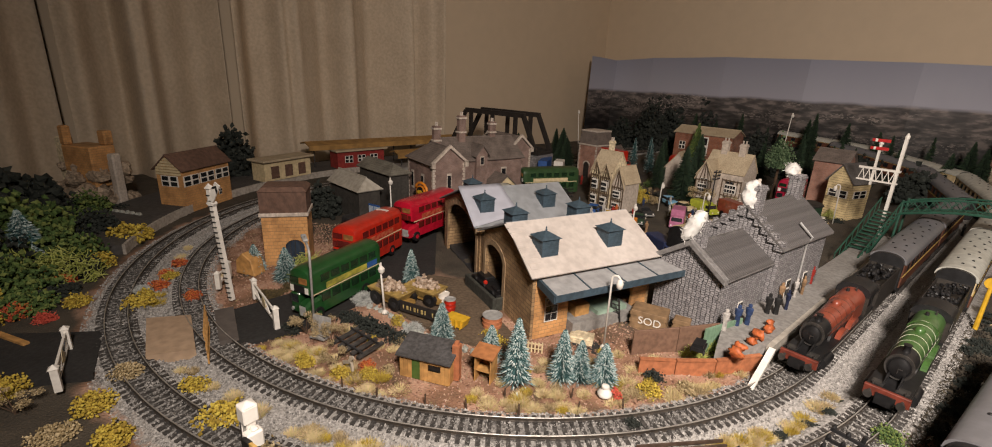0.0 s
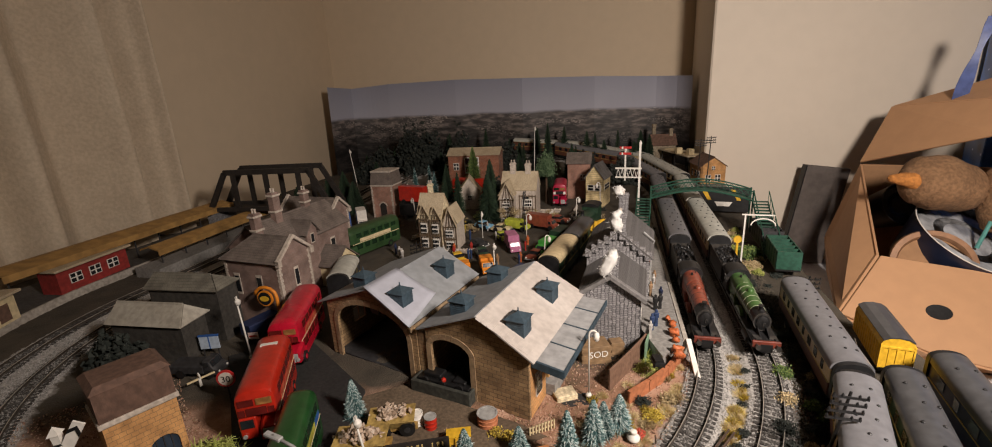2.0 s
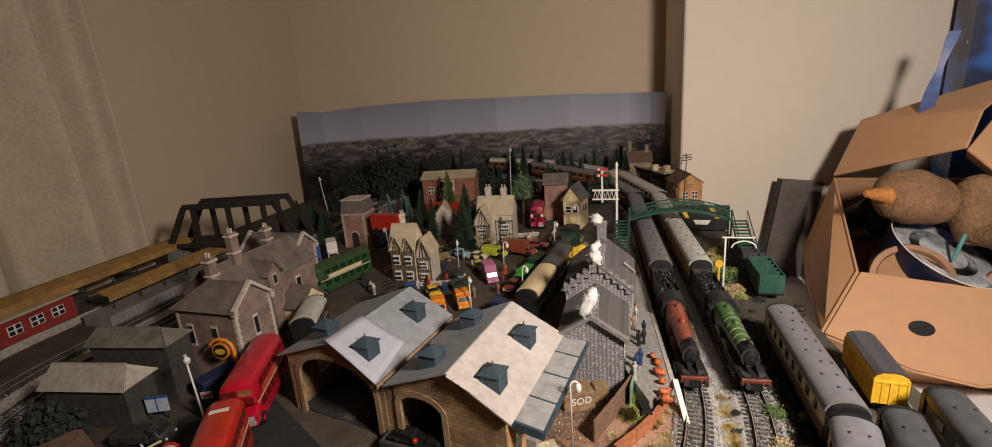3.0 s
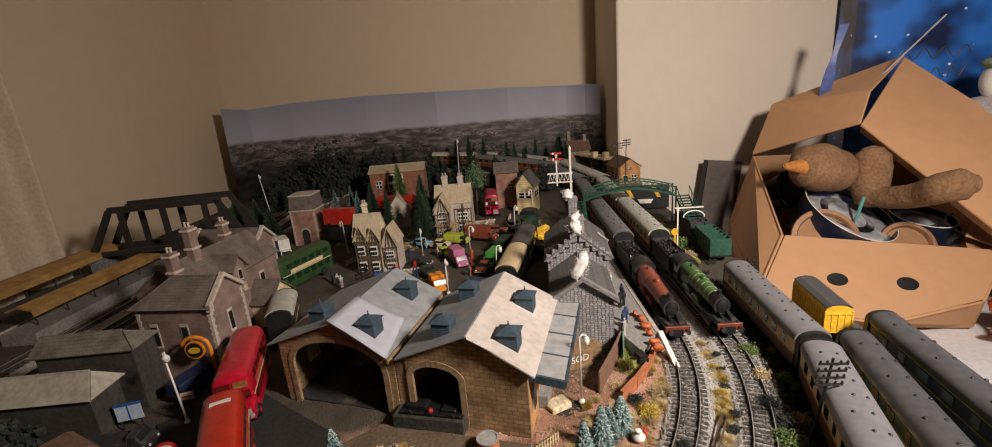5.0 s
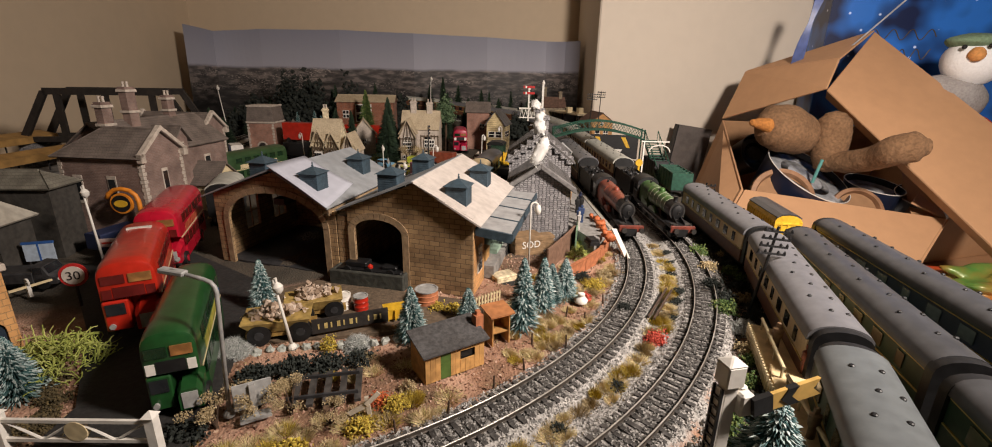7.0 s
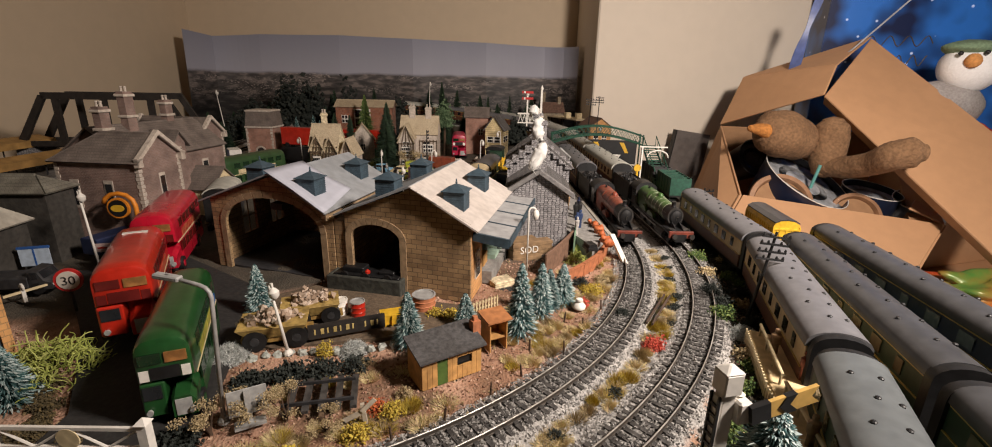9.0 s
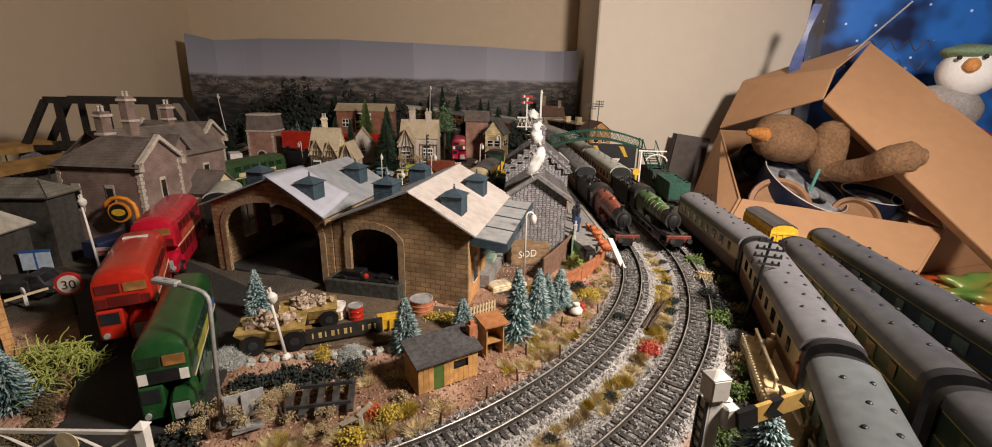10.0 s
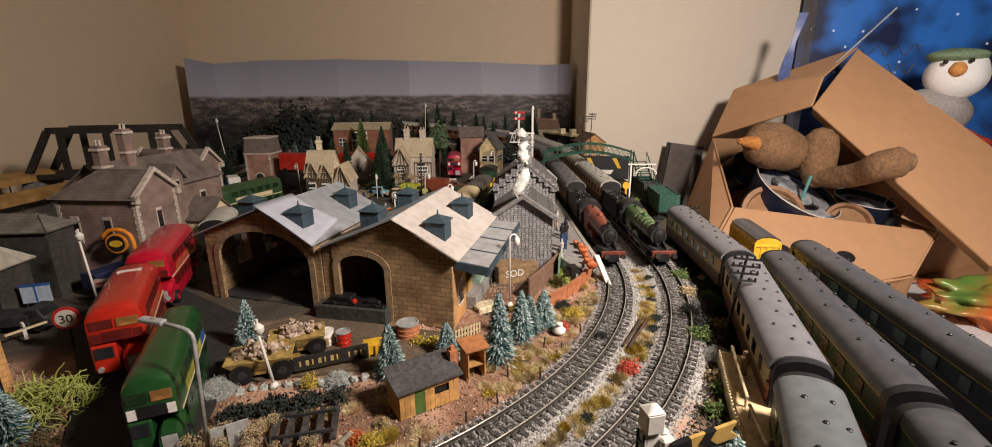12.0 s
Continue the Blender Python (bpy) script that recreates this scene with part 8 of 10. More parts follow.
def gate(label, x, y, rz, L, h):
    g_ = thing("crossing_gate", label, "gate", x, y, -0.003, rz, "level crossing gates")
    for px in (0, L):
        part("gate_post", M().box(px - 0.0022, px + 0.0022, -0.0022, 0.0022, 0, h).add([(px - 0.003, -0.003, h), (px + 0.003, -0.003, h), (px + 0.003, 0.003, h), (px - 0.003, 0.003, h), (px, 0, h + 0.003)], [(0, 1, 2, 3), (0, 1, 4), (1, 2, 4), (2, 3, 4), (3, 0, 4)]), WHITEP, g_)
    for zz in (h * 0.28, h * 0.82):
        part("gate_bar", M().box(0.002, L - 0.002, -0.0008, 0.0008, zz - 0.0009, zz + 0.0009), WHITEP, g_)
    n_ = 4
    for i in range(n_):
        a, b = 0.002 + (L - 0.004) * i / n_, 0.002 + (L - 0.004) * (i + 1) / n_
        z0, z1 = (h * 0.28, h * 0.82) if i % 2 else (h * 0.82, h * 0.28)
        part("gate_brace", M().tube([(a, 0, z0), (b, 0, z1)], 0.0007, 6), WHITEP, g_)
    part("gate_disc", M().tube([(L / 2, -0.001, h * 0.55), (L / 2, 0.001, h * 0.55)], h * 0.27, 20), CREAM, g_)
    return g_


gate("white crossing gate with target disc beside the road", -0.408, 0.146, 0, 0.072, 0.020)
gate("white crossing gate folded beside the road", -0.452, 0.122, 150, 0.03, 0.017)
gate("leaning white crossing gate outside the curve", -0.335, 0.002, 176, 0.062, 0.018)


def striped_post(label, x, y, h, rx, ry, arm, rz=0):
    p_ = thing("signal_post", label, "signal", x, y, -0.006, rz, "semaphore signals", rx=rx, ry=ry)
    part("post", M().box(-0.0021, 0.0021, -0.0021, 0.0021, 0, h), WHITEP, p_)
    for i in range(int(h / 0.0052)):
        part("rung", M().box(-0.0026, 0.0026, -0.0030, -0.0021, 0.003 + i * 0.0052, 0.0040 + i * 0.0052), BLACK, p_)
    part("post_cap", M().add([(-0.0032, -0.0032, h), (0.0032, -0.0032, h), (0.0032, 0.0032, h), (-0.0032, 0.0032, h), (0, 0, h + 0.005)], [(0, 1, 2, 3), (0, 1, 4), (1, 2, 4), (2, 3, 4), (3, 0, 4)]), WHITEP, p_)
    a = part("arm", M().box(0.003, 0.024, -0.003, -0.0018, -0.0032, 0.0032), arm, p_, T=pose(0, 0, h - 0.014, 0, -52, 0))
    part("arm_stripe", M().prism([(0.015, -0.0034), (0.019, 0.0), (0.015, 0.0034), (0.018, 0.0034), (0.022, 0.0), (0.018, -0.0034)], -0.0034, -0.0030), BLACK, a)
    part("spectacle", M().box(-0.004, 0.003, -0.003, 0.003, -0.004, 0.004), WHITEP, a, bevel=0.001)
    return p_


striped_post("white signal post with black ladder and striped arm", -0.424, 0.128, 0.114, 0, -5, WHITEP, 30)
ss = thing("short_signal", "white signal with black-rung ladder and yellow chevron arm", "signal", -0.1080, 0.0790, -0.010, 12, "semaphore signals")
SH = 0.1005
part("post", M().box(-0.0022, 0.0022, -0.0018, 0.0018, 0, SH), WHITEP, ss, bevel=0.0003)
lb_ = part("ladder", M().box(-0.0030, -0.0024, -0.0019, 0.0019, 0.003, SH - 0.0045), WHITEP, ss, "white ladder back with black stiles and rungs")
for i in range(27):
    part("rung", M().box(-0.0036, -0.0030, -0.0015, 0.0015, 0.004 + i * 0.0034, 0.0049 + i * 0.0034), BLACK, lb_)
for s_ in (-0.0017, 0.0017):
    part("ladder_stile", M().box(-0.0037, -0.0029, s_ - 0.0003, s_ + 0.0003, 0.002, SH - 0.0040), BLACK, lb_)
part("post_cap", M().box(-0.0030, 0.0030, -0.0029, 0.0029, SH - 0.0035, SH + 0.0035).add([(-0.0033, -0.0032, SH + 0.0035), (0.0033, -0.0032, SH + 0.0035), (0.0033, 0.0032, SH + 0.0035), (-0.0033, 0.0032, SH + 0.0035), (0, 0, SH + 0.0055)], [(0, 1, 2, 3), (0, 1, 4), (1, 2, 4), (2, 3, 4), (3, 0, 4)]), WHITEP, ss, bevel=0.0004)
part("lamp_case", M().box(0.0021, 0.0066, -0.0040, 0.0026, SH - 0.0130, SH - 0.0055).box(0.0030, 0.0060, -0.0016, 0.0012, SH - 0.0055, SH - 0.0042), WHITEP, ss, bevel=0.0008)
sa = part("arm", M().prism([(0.0, -0.0028), (0.0215, -0.0028), (0.0190, 0.0), (0.0215, 0.0028), (0.0, 0.0028)], -0.0006, 0.0006), mat("faded_yellow_arm", (0.66, 0.42, 0.12), 0.5, 0, 0.2, 200, 0.05), ss, "yellow fishtail arm with black chevron", T=pose(0.0062, -0.0046, SH - 0.0088, 0, -12, 0))
part("arm_chevron", M().prism([(0.0105, -0.0029), (0.0140, -0.0029), (0.0115, 0.0), (0.0140, 0.0029), (0.0105, 0.0029), (0.0080, 0.0)], -0.0009, 0.0009), BLACK, sa)
part("arm_root", M().prism([(-0.001, -0.0029), (0.0052, -0.0029), (0.0052, 0.0029), (-0.001, 0.0029)], -0.0009, 0.0009), BLACK, sa)



def tele(label, x, y, h, z=-0.014, rx=0, ry=0, arms=4, rz=0):
    p_ = thing("telegraph_pole", label, "telegraph pole", x, y, z, rz, "telegraph poles", rx=rx, ry=ry)
    part("pole", M().tube([(0, 0, 0), (0, 0, h)], 0.0014, 8, 0.0010), BLACK, p_)
    for i in range(arms):
        zz = h - 0.004 - i * 0.006
        a = part("crossarm", M().box(-0.013, 0.013, -0.0022, -0.0010, zz - 0.0008, zz + 0.0008), BLACK, p_)
        for k2 in (-0.012, -0.006, 0.006, 0.012):
            part("insulator", M().lathe([(0.0008, zz), (0.0011, zz + 0.0015), (0.0005, zz + 0.003)], 6, pose(k2, -0.0016, 0)), BLACK, a)
    return p_


tele("black telegraph pole leaning over the carriages", 0.032, 0.304, 0.080, -0.014, 0, 9, 4, 10)
tele("black telegraph pole at the carriage end", 0.115, 0.590, 0.052, -0.014, 0, 2, 3, 10)
for i, (x, y, h) in enumerate(((0.071, 1.20, 0.145), (0.096, 1.21, 0.150), (-0.43, 0.62, 0.062), (-0.30, 0.86, 0.09))):
    tele("thin telegraph pole beside the far line" if i < 2 else "thin telegraph pole in the village", x, y, h, -0.008, 0, 2, 3, 30 * i)
# yard clutter
sp30 = thing("speed_sign", "round white speed limit sign ringed red", "sign", -0.492, 0.290, -0.003, 22)
sp30.scale = (1.05, 1.05, 1.08)
part("sign_post", M().tube([(0, 0, 0), (0, 0, 0.018)], 0.0009, 8), DARK, sp30)
part("sign_rim", M().tube([(0, -0.0008, 0.024), (0, 0.0008, 0.024)], 0.0085, 28), mat("sign_red", (0.45, 0.02, 0.02), 0.4, 0, 0.15, 200, 0.02), sp30)
part("sign_face", M().tube([(0, -0.0014, 0.024), (0, -0.0007, 0.024)], 0.0066, 28), mat("sign_white_enamel", (0.55, 0.50, 0.44), 0.4, 0, 0.15, 200, 0.02), sp30)
t30 = bpy.data.curves.new("numerals", "FONT")
t30.body, t30.size, t30.extrude, t30.align_x = "30", 0.0088, 0.0001, "CENTER"
n30 = new("numeral", t30)
n30.data.materials.append(BLACK)
n30.parent = sp30
n30.matrix_basis = pose(0, -0.0016, 0.0209, 90, 0, 0)
brr = thing("road_barrier", "small cream road barrier with a ring on its post", "barrier", -0.546, 0.306, -0.004, 65)
part("barrier_post", M().box(-0.0012, 0.0012, -0.0012, 0.0012, 0, 0.010), WHITEP, brr)
part("barrier_arm", M().box(-0.012, 0.018, -0.0007, 0.0007, 0.0080, 0.0098), CREAM, brr)
part("post_ring", M().tube([(0.0, 0.0026 * math.cos(a), 0.0125 + 0.0026 * math.sin(a)) for a in [2 * math.pi * q / 14 for q in range(15)]], 0.0008, 6), WHITEP, brr)
es = thing("garage_sign", "orange round garage sign on a curved bracket", "sign", -0.552, 0.424, -0.006, 5)
part("bracket", M().tube([(0.016, 0, 0), (0.016, 0, 0.045)] + [(0.001 + 0.015 * math.cos(a), 0, 0.050 + 0.013 * math.sin(a)) for a in (0.0, 0.5, 1.0, 1.5, 2.0, 2.5, 2.9)], 0.0022, 10), ORANGEP, es, smooth=True)
part("sign_ring", M().tube([(0.0, -0.0015, 0.048), (0.0, 0.0015, 0.048)], 0.0105, 28), ORANGEP, es)
part("sign_face", M().tube([(0.0, -0.0022, 0.048), (0.0, 0.0022, 0.048)], 0.0086, 28), BLACK, es)
part("sign_oval", M().lathe([(0.0058, -0.0026), (0.0064, 0), (0.0058, 0.0026)], 28, pose(0, 0, 0.048, 90, 0, 0) @ Matrix.Diagonal((1.1, 0.62, 1, 1))), YELLOWP, es)
for i, (x, y, rz) in enumerate(((-0.584, 0.360, 18), (-0.535, 0.376, 15))):
    bb_ = thing("notice_board", "blue and white notice board on two legs" if i == 0 else "small red and white notice on a post", "sign", x, y, -0.005, rz)
    part("board", M().box(-0.011, 0.011, -0.0008, 0.0008, 0.010, 0.026) if i == 0 else M().box(-0.006, 0.006, -0.0006, 0.0006, 0.018, 0.026), mat("notice_face%d" % i, (0.42, 0.50, 0.60) if i == 0 else (0.6, 0.45, 0.42), 0.5, 0, 0.2, 200, 0.05), bb_)
    if i == 0:
        part("board_frame", M().box(-0.0115, 0.0115, -0.0011, 0.0011, 0.026, 0.028).box(-0.0006, 0.0006, -0.0011, 0.0011, 0.010, 0.026), BLUEP, bb_)
    else:
        part("text_bar", M().box(-0.0045, 0.0045, -0.0009, -0.0006, 0.0212, 0.0228), REDP, bb_)
    part("leg", M().box(-0.009 if i == 0 else -0.0005, -0.008 if i == 0 else 0.0005, -0.0005, 0.0005, 0, 0.018), DARK, bb_)
    part("leg", M().box(0.008 if i == 0 else 0.0006, 0.009 if i == 0 else 0.0010, -0.0005, 0.0005, 0, 0.018), DARK, bb_)
gsn = thing("grey_panel_sign", "grey metal road sign seen from behind, on its foot", "sign", -0.3020, 0.1720, -0.0045, 30, rx=-8)
part("panel", M().box(-0.0095, 0.0095, 0.0008, 0.0016, 0.005, 0.0195), STEEL, gsn, bevel=0.0003)
part("stand", M().box(-0.0014, 0.0014, -0.0012, 0.0008, 0, 0.0185), STEEL, gsn)
part("foot", M().box(-0.0075, 0.0075, -0.0050, 0.0030, 0, 0.0014), STEEL, gsn)
fpst = thing("fingerpost", "bleached wooden fingerpost leaning in the scrub", "signpost", -0.2420, 0.1750, -0.006, 10, ry=-6)
BLEACHED = mat("bleached_wood", (0.55, 0.48, 0.38), 0.8, 0, 0.2, 200, 0.2)
part("post", M().box(-0.0010, 0.0010, -0.0009, 0.0009, 0, 0.0125), BLEACHED, fpst)
part("finger", M().prism([(-0.0110, -0.0014), (0.0010, -0.0014), (0.0010, 0.0014), (-0.0110, 0.0014)], -0.0015, -0.0009), BLEACHED, fpst, T=pose(0, 0, 0.0085, 0, -20, 0))
part("finger", M().prism([(-0.0010, -0.0013), (0.0090, -0.0013), (0.0090, 0.0013), (-0.0010, 0.0013)], -0.0021, -0.0015), BLEACHED, fpst, T=pose(0, 0, 0.0095, 0, -38, 0))
tp = thing("spare_track_panel", "short dark panel of spare track lying in scrub", "track", -0.272, 0.192, -0.001, 12, rx=6)
for s_ in (-0.008, 0.008):
    part("rail", M().box(-0.019, 0.019, s_ - 0.0006, s_ + 0.0006, 0.001, 0.003), DARK, tp)
for i in range(5):
    part("sleeper", M().box(-0.017 + i * 0.0085, -0.0135 + i * 0.0085, -0.013, 0.013, -0.001, 0.001), SLEEPER, tp)
for i, (x, y) in enumerate(((-0.155, 0.222), (-0.175, 0.200), (-0.125, 0.245), (-0.200, 0.175), (-0.105, 0.285), (-0.225, 0.160), (-0.118, 0.292), (-0.148, 0.252), (-0.085, 0.31))):
    fp = thing("fence_stake", "short dark wooden stake in the earth", "stake", x, y, height(x, y) - 0.001, 0, "fence stakes", ry=(i * 37) % 14 - 7)
    part("stake", M().tube([(0, 0, 0), (0, 0, 0.010)], 0.0008, 6, 0.0006), TRUNKM, fp)
spare = thing("spare_rails", "short rusty length of rail lying in the ballast", "rail", -0.0385, 0.3080, -0.0035, 58)
for s_ in (-0.0022, 0.0022):
    part("rail", M().box(-0.03, 0.03, s_ - 0.0006, s_ + 0.0006, 0, 0.002), mat("rusty_rail%d" % (s_ > 0), (0.12, 0.08, 0.06), 0.6, 0.3, 0.4, 200, 0.2), spare)
gn = thing("garden_gnome", "tiny white and red painted garden figure", "figurine", -0.103, 0.312, -0.005, 0)
gn.scale = (1.15, 1.15, 0.75)
part("figure", M().lathe([(0.0045, 0), (0.005, 0.003), (0.0032, 0.006), (0.0022, 0.0075), (0.0028, 0.009), (0.0024, 0.0108), (0.0006, 0.012)], 12), WHITEP, gn, smooth="auto")
bush("bright red berry flock beside the figurine", -0.097, 0.318, 0.006, 0.012, LF_R, 777, 90)
# loading yard: crates, boxes, barrow, cart
for i, (x, y, rz, a, b, h, lb) in enumerate(((-0.142, 0.430, 22, 0.016, 0.011, 0.021, "tall wooden crate with white stencilled lettering"), (-0.166, 0.360, 30, 0.010, 0.007, 0.006, "low pale wooden crate with slatted lid"), (-0.118, 0.447, 20, 0.007, 0.006, 0.016, "plain brown wooden crate"), (-0.176, 0.450, 5, 0.010, 0.008, 0.012, "plain wooden crate under the canopy"))):
    cr = thing("crate", lb, "crate", x, y, -0.007, rz, "yard crates")
    wd = CRATEWOOD if i != 1 else BUFFSTONE
    part("crate_body", M().box(-a, a, -b, b, 0, h), wd, cr, bevel=0.0004)
    for zz in (0.15, 0.5, 0.85):
        part("slat", M().box(-a - 0.0006, a + 0.0006, -b - 0.0006, b + 0.0006, h * zz - h * 0.08, h * zz + h * 0.08), wd, cr)
    if i == 0:
        tx = bpy.data.curves.new("crate_letters", "FONT")
        tx.body, tx.size, tx.extrude, tx.align_x = "SOD", 0.0105, 0.0001, "CENTER"
        stencil = new("stencil_lettering", tx)
        stencil.data.materials.append(WHITEP)
        stencil.parent = cr
        stencil.matrix_basis = pose(0.002, -b - 0.0008, h * 0.44, 90, 0, 0)
slab("loading_yard", [(-0.190, 0.335), (-0.135, 0.355), (-0.095, 0.435), (-0.11, 0.475), (-0.165, 0.47)], -0.012, -0.0068, ROADM, "dark grey loading yard beside the shed", "yard")
ld = thing("ladder", "dark step ladder leaning at the dock", "ladder", -0.166, 0.412, -0.007, 10, rx=18)
for s_ in (-0.004, 0.004):
    part("stile", M().box(s_ - 0.0006, s_ + 0.0006, -0.0006, 0.0006, 0, 0.034), DARK, ld)
for i in range(6):
    part("rung", M().box(-0.004, 0.004, -0.0004, 0.0004, 0.004 + i * 0.0052, 0.0048 + i * 0.0052), DARK, ld)

# ---- sidings on the right ----


def between(a, b):
    """Middle, length and heading of a vehicle that stands from a to b."""
    dx, dy = b[0] - a[0], b[1] - a[1]
    return (a[0] + b[0]) / 2, (a[1] + b[1]) / 2, math.hypot(dx, dy), math.degrees(math.atan2(dy, dx)) - 90


ZS = -0.0125
for a, b, lo, up, rf, lb in (
        ((0.0845, 0.389), (0.100, 0.588), COACHBROWN, COACHCREAM, COACHROOF, "cream and brown coach with grey roof in the siding"),
        ((0.0220, 0.194), (0.0820, 0.378), COACHBROWN, COACHCREAM, COACHROOF, "cream and brown coach with dotted grey roof"),
        ((-0.062, 0.012), (0.0165, 0.181), COACHGREEN, COACHGREEN, COACHROOFT, "dark green coach with dotted blue-grey roof"),
        ((0.0650, 0.166), (0.123, 0.392), COACHGREEN, COACHGREEN, COACHROOFD, "dark green coach with slate grey roof"),
        ((-0.013, -0.085), (0.0600, 0.154), COACHGREEN, COACHGREEN, COACHROOFD, "dark green coach with slate grey roof, coupled behind"),
        ((0.130, 0.165), (0.172, 0.424), COACHBLUE, COACHBLUE, COACHROOFD, "navy blue coach with slate grey roof"),
        ((0.078, -0.10), (0.1275, 0.155), COACHBLUE, COACHBLUE, COACHROOFD, "navy blue coach with slate grey roof, coupled behind")):
    x, y, L, rz = between(a, b)
    coach("siding_coach", lb, L - 0.010, x, y, ZS, rz, lo, up, rf, W=0.0275 if rf is COACHROOFD else 0.0325, windows=8, group="coaches in the sidings")
yv = thing("yellow_brake_van", "bright yellow ribbed van with black roof", "railway wagon", 0.153, 0.490, ZS, -8)
yv.scale = (0.84, 1.0, 0.96)
part("underframe", M().box(-0.014, 0.014, -0.036, 0.036, 0.008, 0.013), BLACK, yv)
vp = [(-0.0168, 0.013), (0.0168, 0.013), (0.0168, 0.0395), (0.0145, 0.0435), (0.0085, 0.0465), (0, 0.0475), (-0.0085, 0.0465), (-0.0145, 0.0435), (-0.0168, 0.0395)]
part("van_body", M().prism(vp, -0.040, 0.040), YELLOWP, yv)
for i in range(13):
    for s_ in (-1, 1):
        part("side_rib", M().box(s_ * 0.0172 - 0.0005, s_ * 0.0172 + 0.0005, -0.0365 + i * 0.0059, -0.0350 + i * 0.0059, 0.014, 0.0385), YELLOWP, yv)
part("end_frame", M().box(-0.0168, -0.0150, -0.0408, -0.040, 0.013, 0.040).box(0.0150, 0.0168, -0.0408, -0.040, 0.013, 0.040).box(-0.0150, 0.0150, -0.0408, -0.040, 0.036, 0.038).box(-0.0008, 0.0008, -0.0408, -0.040, 0.013, 0.036), YELLOWP, yv)
for s_ in (-1, 1):
    part("end_rib", M().box(s_ * 0.0078 - 0.0006, s_ * 0.0078 + 0.0006, -0.0406, -0.040, 0.013, 0.036), YELLOWP, yv)
part("roof", M().prism([(0.0150, 0.0437), (0.0088, 0.0468), (0, 0.0479), (-0.0088, 0.0468), (-0.0150, 0.0437), (-0.0152, 0.0450), (-0.0090, 0.0482), (0, 0.0493), (0.0090, 0.0482), (0.0152, 0.0450)], -0.0405, 0.0405), COACHROOFD, yv)
for wy in (-0.024, 0.024):
    part("wheelset", M().tube([(-0.0105, wy, 0.007), (-0.0075, wy, 0.007)], 0.007, 12).tube([(0.0075, wy, 0.007), (0.0105, wy, 0.007)], 0.007, 12), BLACK, yv)
# siding rails under the carriages
for a, b in (((-0.062, 0.020), (0.0865, 0.60)), ((-0.013, -0.085), (0.157, 0.53)), ((0.063, -0.08), (0.188, 0.48))):
    x, y, L, rz = between(a, b)
    st_ = thing("siding_track", "straight siding track on dark sleepers", "track", x, y, ZS, rz, kind="structure")
    for s_ in (-0.0083, 0.0083):
        part("rail", M().box(s_ - 0.0005, s_ + 0.0005, -L / 2, L / 2, -0.0015, 0.0), RAILM, st_)
slab("cream_platform", [(0.010, 0.262), (0.031, 0.250), (0.008, 0.190), (-0.012, 0.143), (-0.067, 0.030), (-0.085, 0.038), (-0.028, 0.130), (-0.012, 0.196)], -0.014, 0.005, mat("cream_platform_card", (0.78, 0.60, 0.34), 0.7, 0, 0.2, 160, 0.1), "narrow cream card platform beside the coaches", "platform")
for i, (x, y) in enumerate(((0.010, 0.203), (-0.006, 0.146), (0.056, 0.153))):
    fg_ = thing("figurine", "tiny bronze-red painted figurine beside the coaches", "figurine", x, y, 0.005 if i < 2 else -0.0125, 40 * i, "painted figurines")
    part("figure", M().lathe([(0.0024, 0), (0.0022, 0.008), (0.0034, 0.010), (0.0036, 0.0145), (0.0014, 0.0160), (0.0021, 0.0175), (0.0018, 0.0192), (0.0004, 0.020)], 10, Matrix.Diagonal((0.8, 0.6, 1, 1))), mat("bronze_red_paint%d" % i, (0.24, 0.06, 0.04), 0.35, 0.3, 0.5, 400, 0.2), fg_, smooth="auto")
for (xa, ya), (xb, yb) in (((0.0105, 0.261), (-0.0115, 0.196)), ((-0.0120, 0.195), (-0.0275, 0.131))):
    fl = math.hypot(xb - xa, yb - ya)
    cpf = thing("cream_fence", "cream plastic picket fence on the card platform", "fence", xa, ya, 0.005, math.degrees(math.atan2(yb - ya, xb - xa)), "cream platform fences")
    for i in range(int(fl / 0.0034)):
        part("pale", M().box(i * 0.0034, i * 0.0034 + 0.0014, -0.0030, -0.0020, -0.009, 0.0010), CREAM, cpf)
    part("handrail", M().tube([(0.004, 0.0045, 0.0075), (fl - 0.002, 0.0045, 0.0075)], 0.0011, 8), CREAM, cpf)
    for i in range(4):
        part("rail_post", M().tube([(0.006 + i * (fl - 0.010) / 3, 0.0045, 0), (0.006 + i * (fl - 0.010) / 3, 0.0045, 0.0075)], 0.0008, 6), CREAM, cpf)


def figure(label, x, y, z, top, bottom, h=0.022, rz=0):
    """A plain painted figurine, one mesh."""
    f_ = thing("figurine", label, "figurine", x, y, z, rz, "painted figurines")
    part("figure", M().lathe([(0.0030, 0), (0.0026, h * 0.45), (0.0038, h * 0.52), (0.0042, h * 0.78), (0.0018, h * 0.83), (0.0022, h * 0.90), (0.0019, h * 0.97), (0.0004, h)], 8, Matrix.Diagonal((0.8, 0.55, 1, 1))), top, f_, smooth="auto")
    return f_


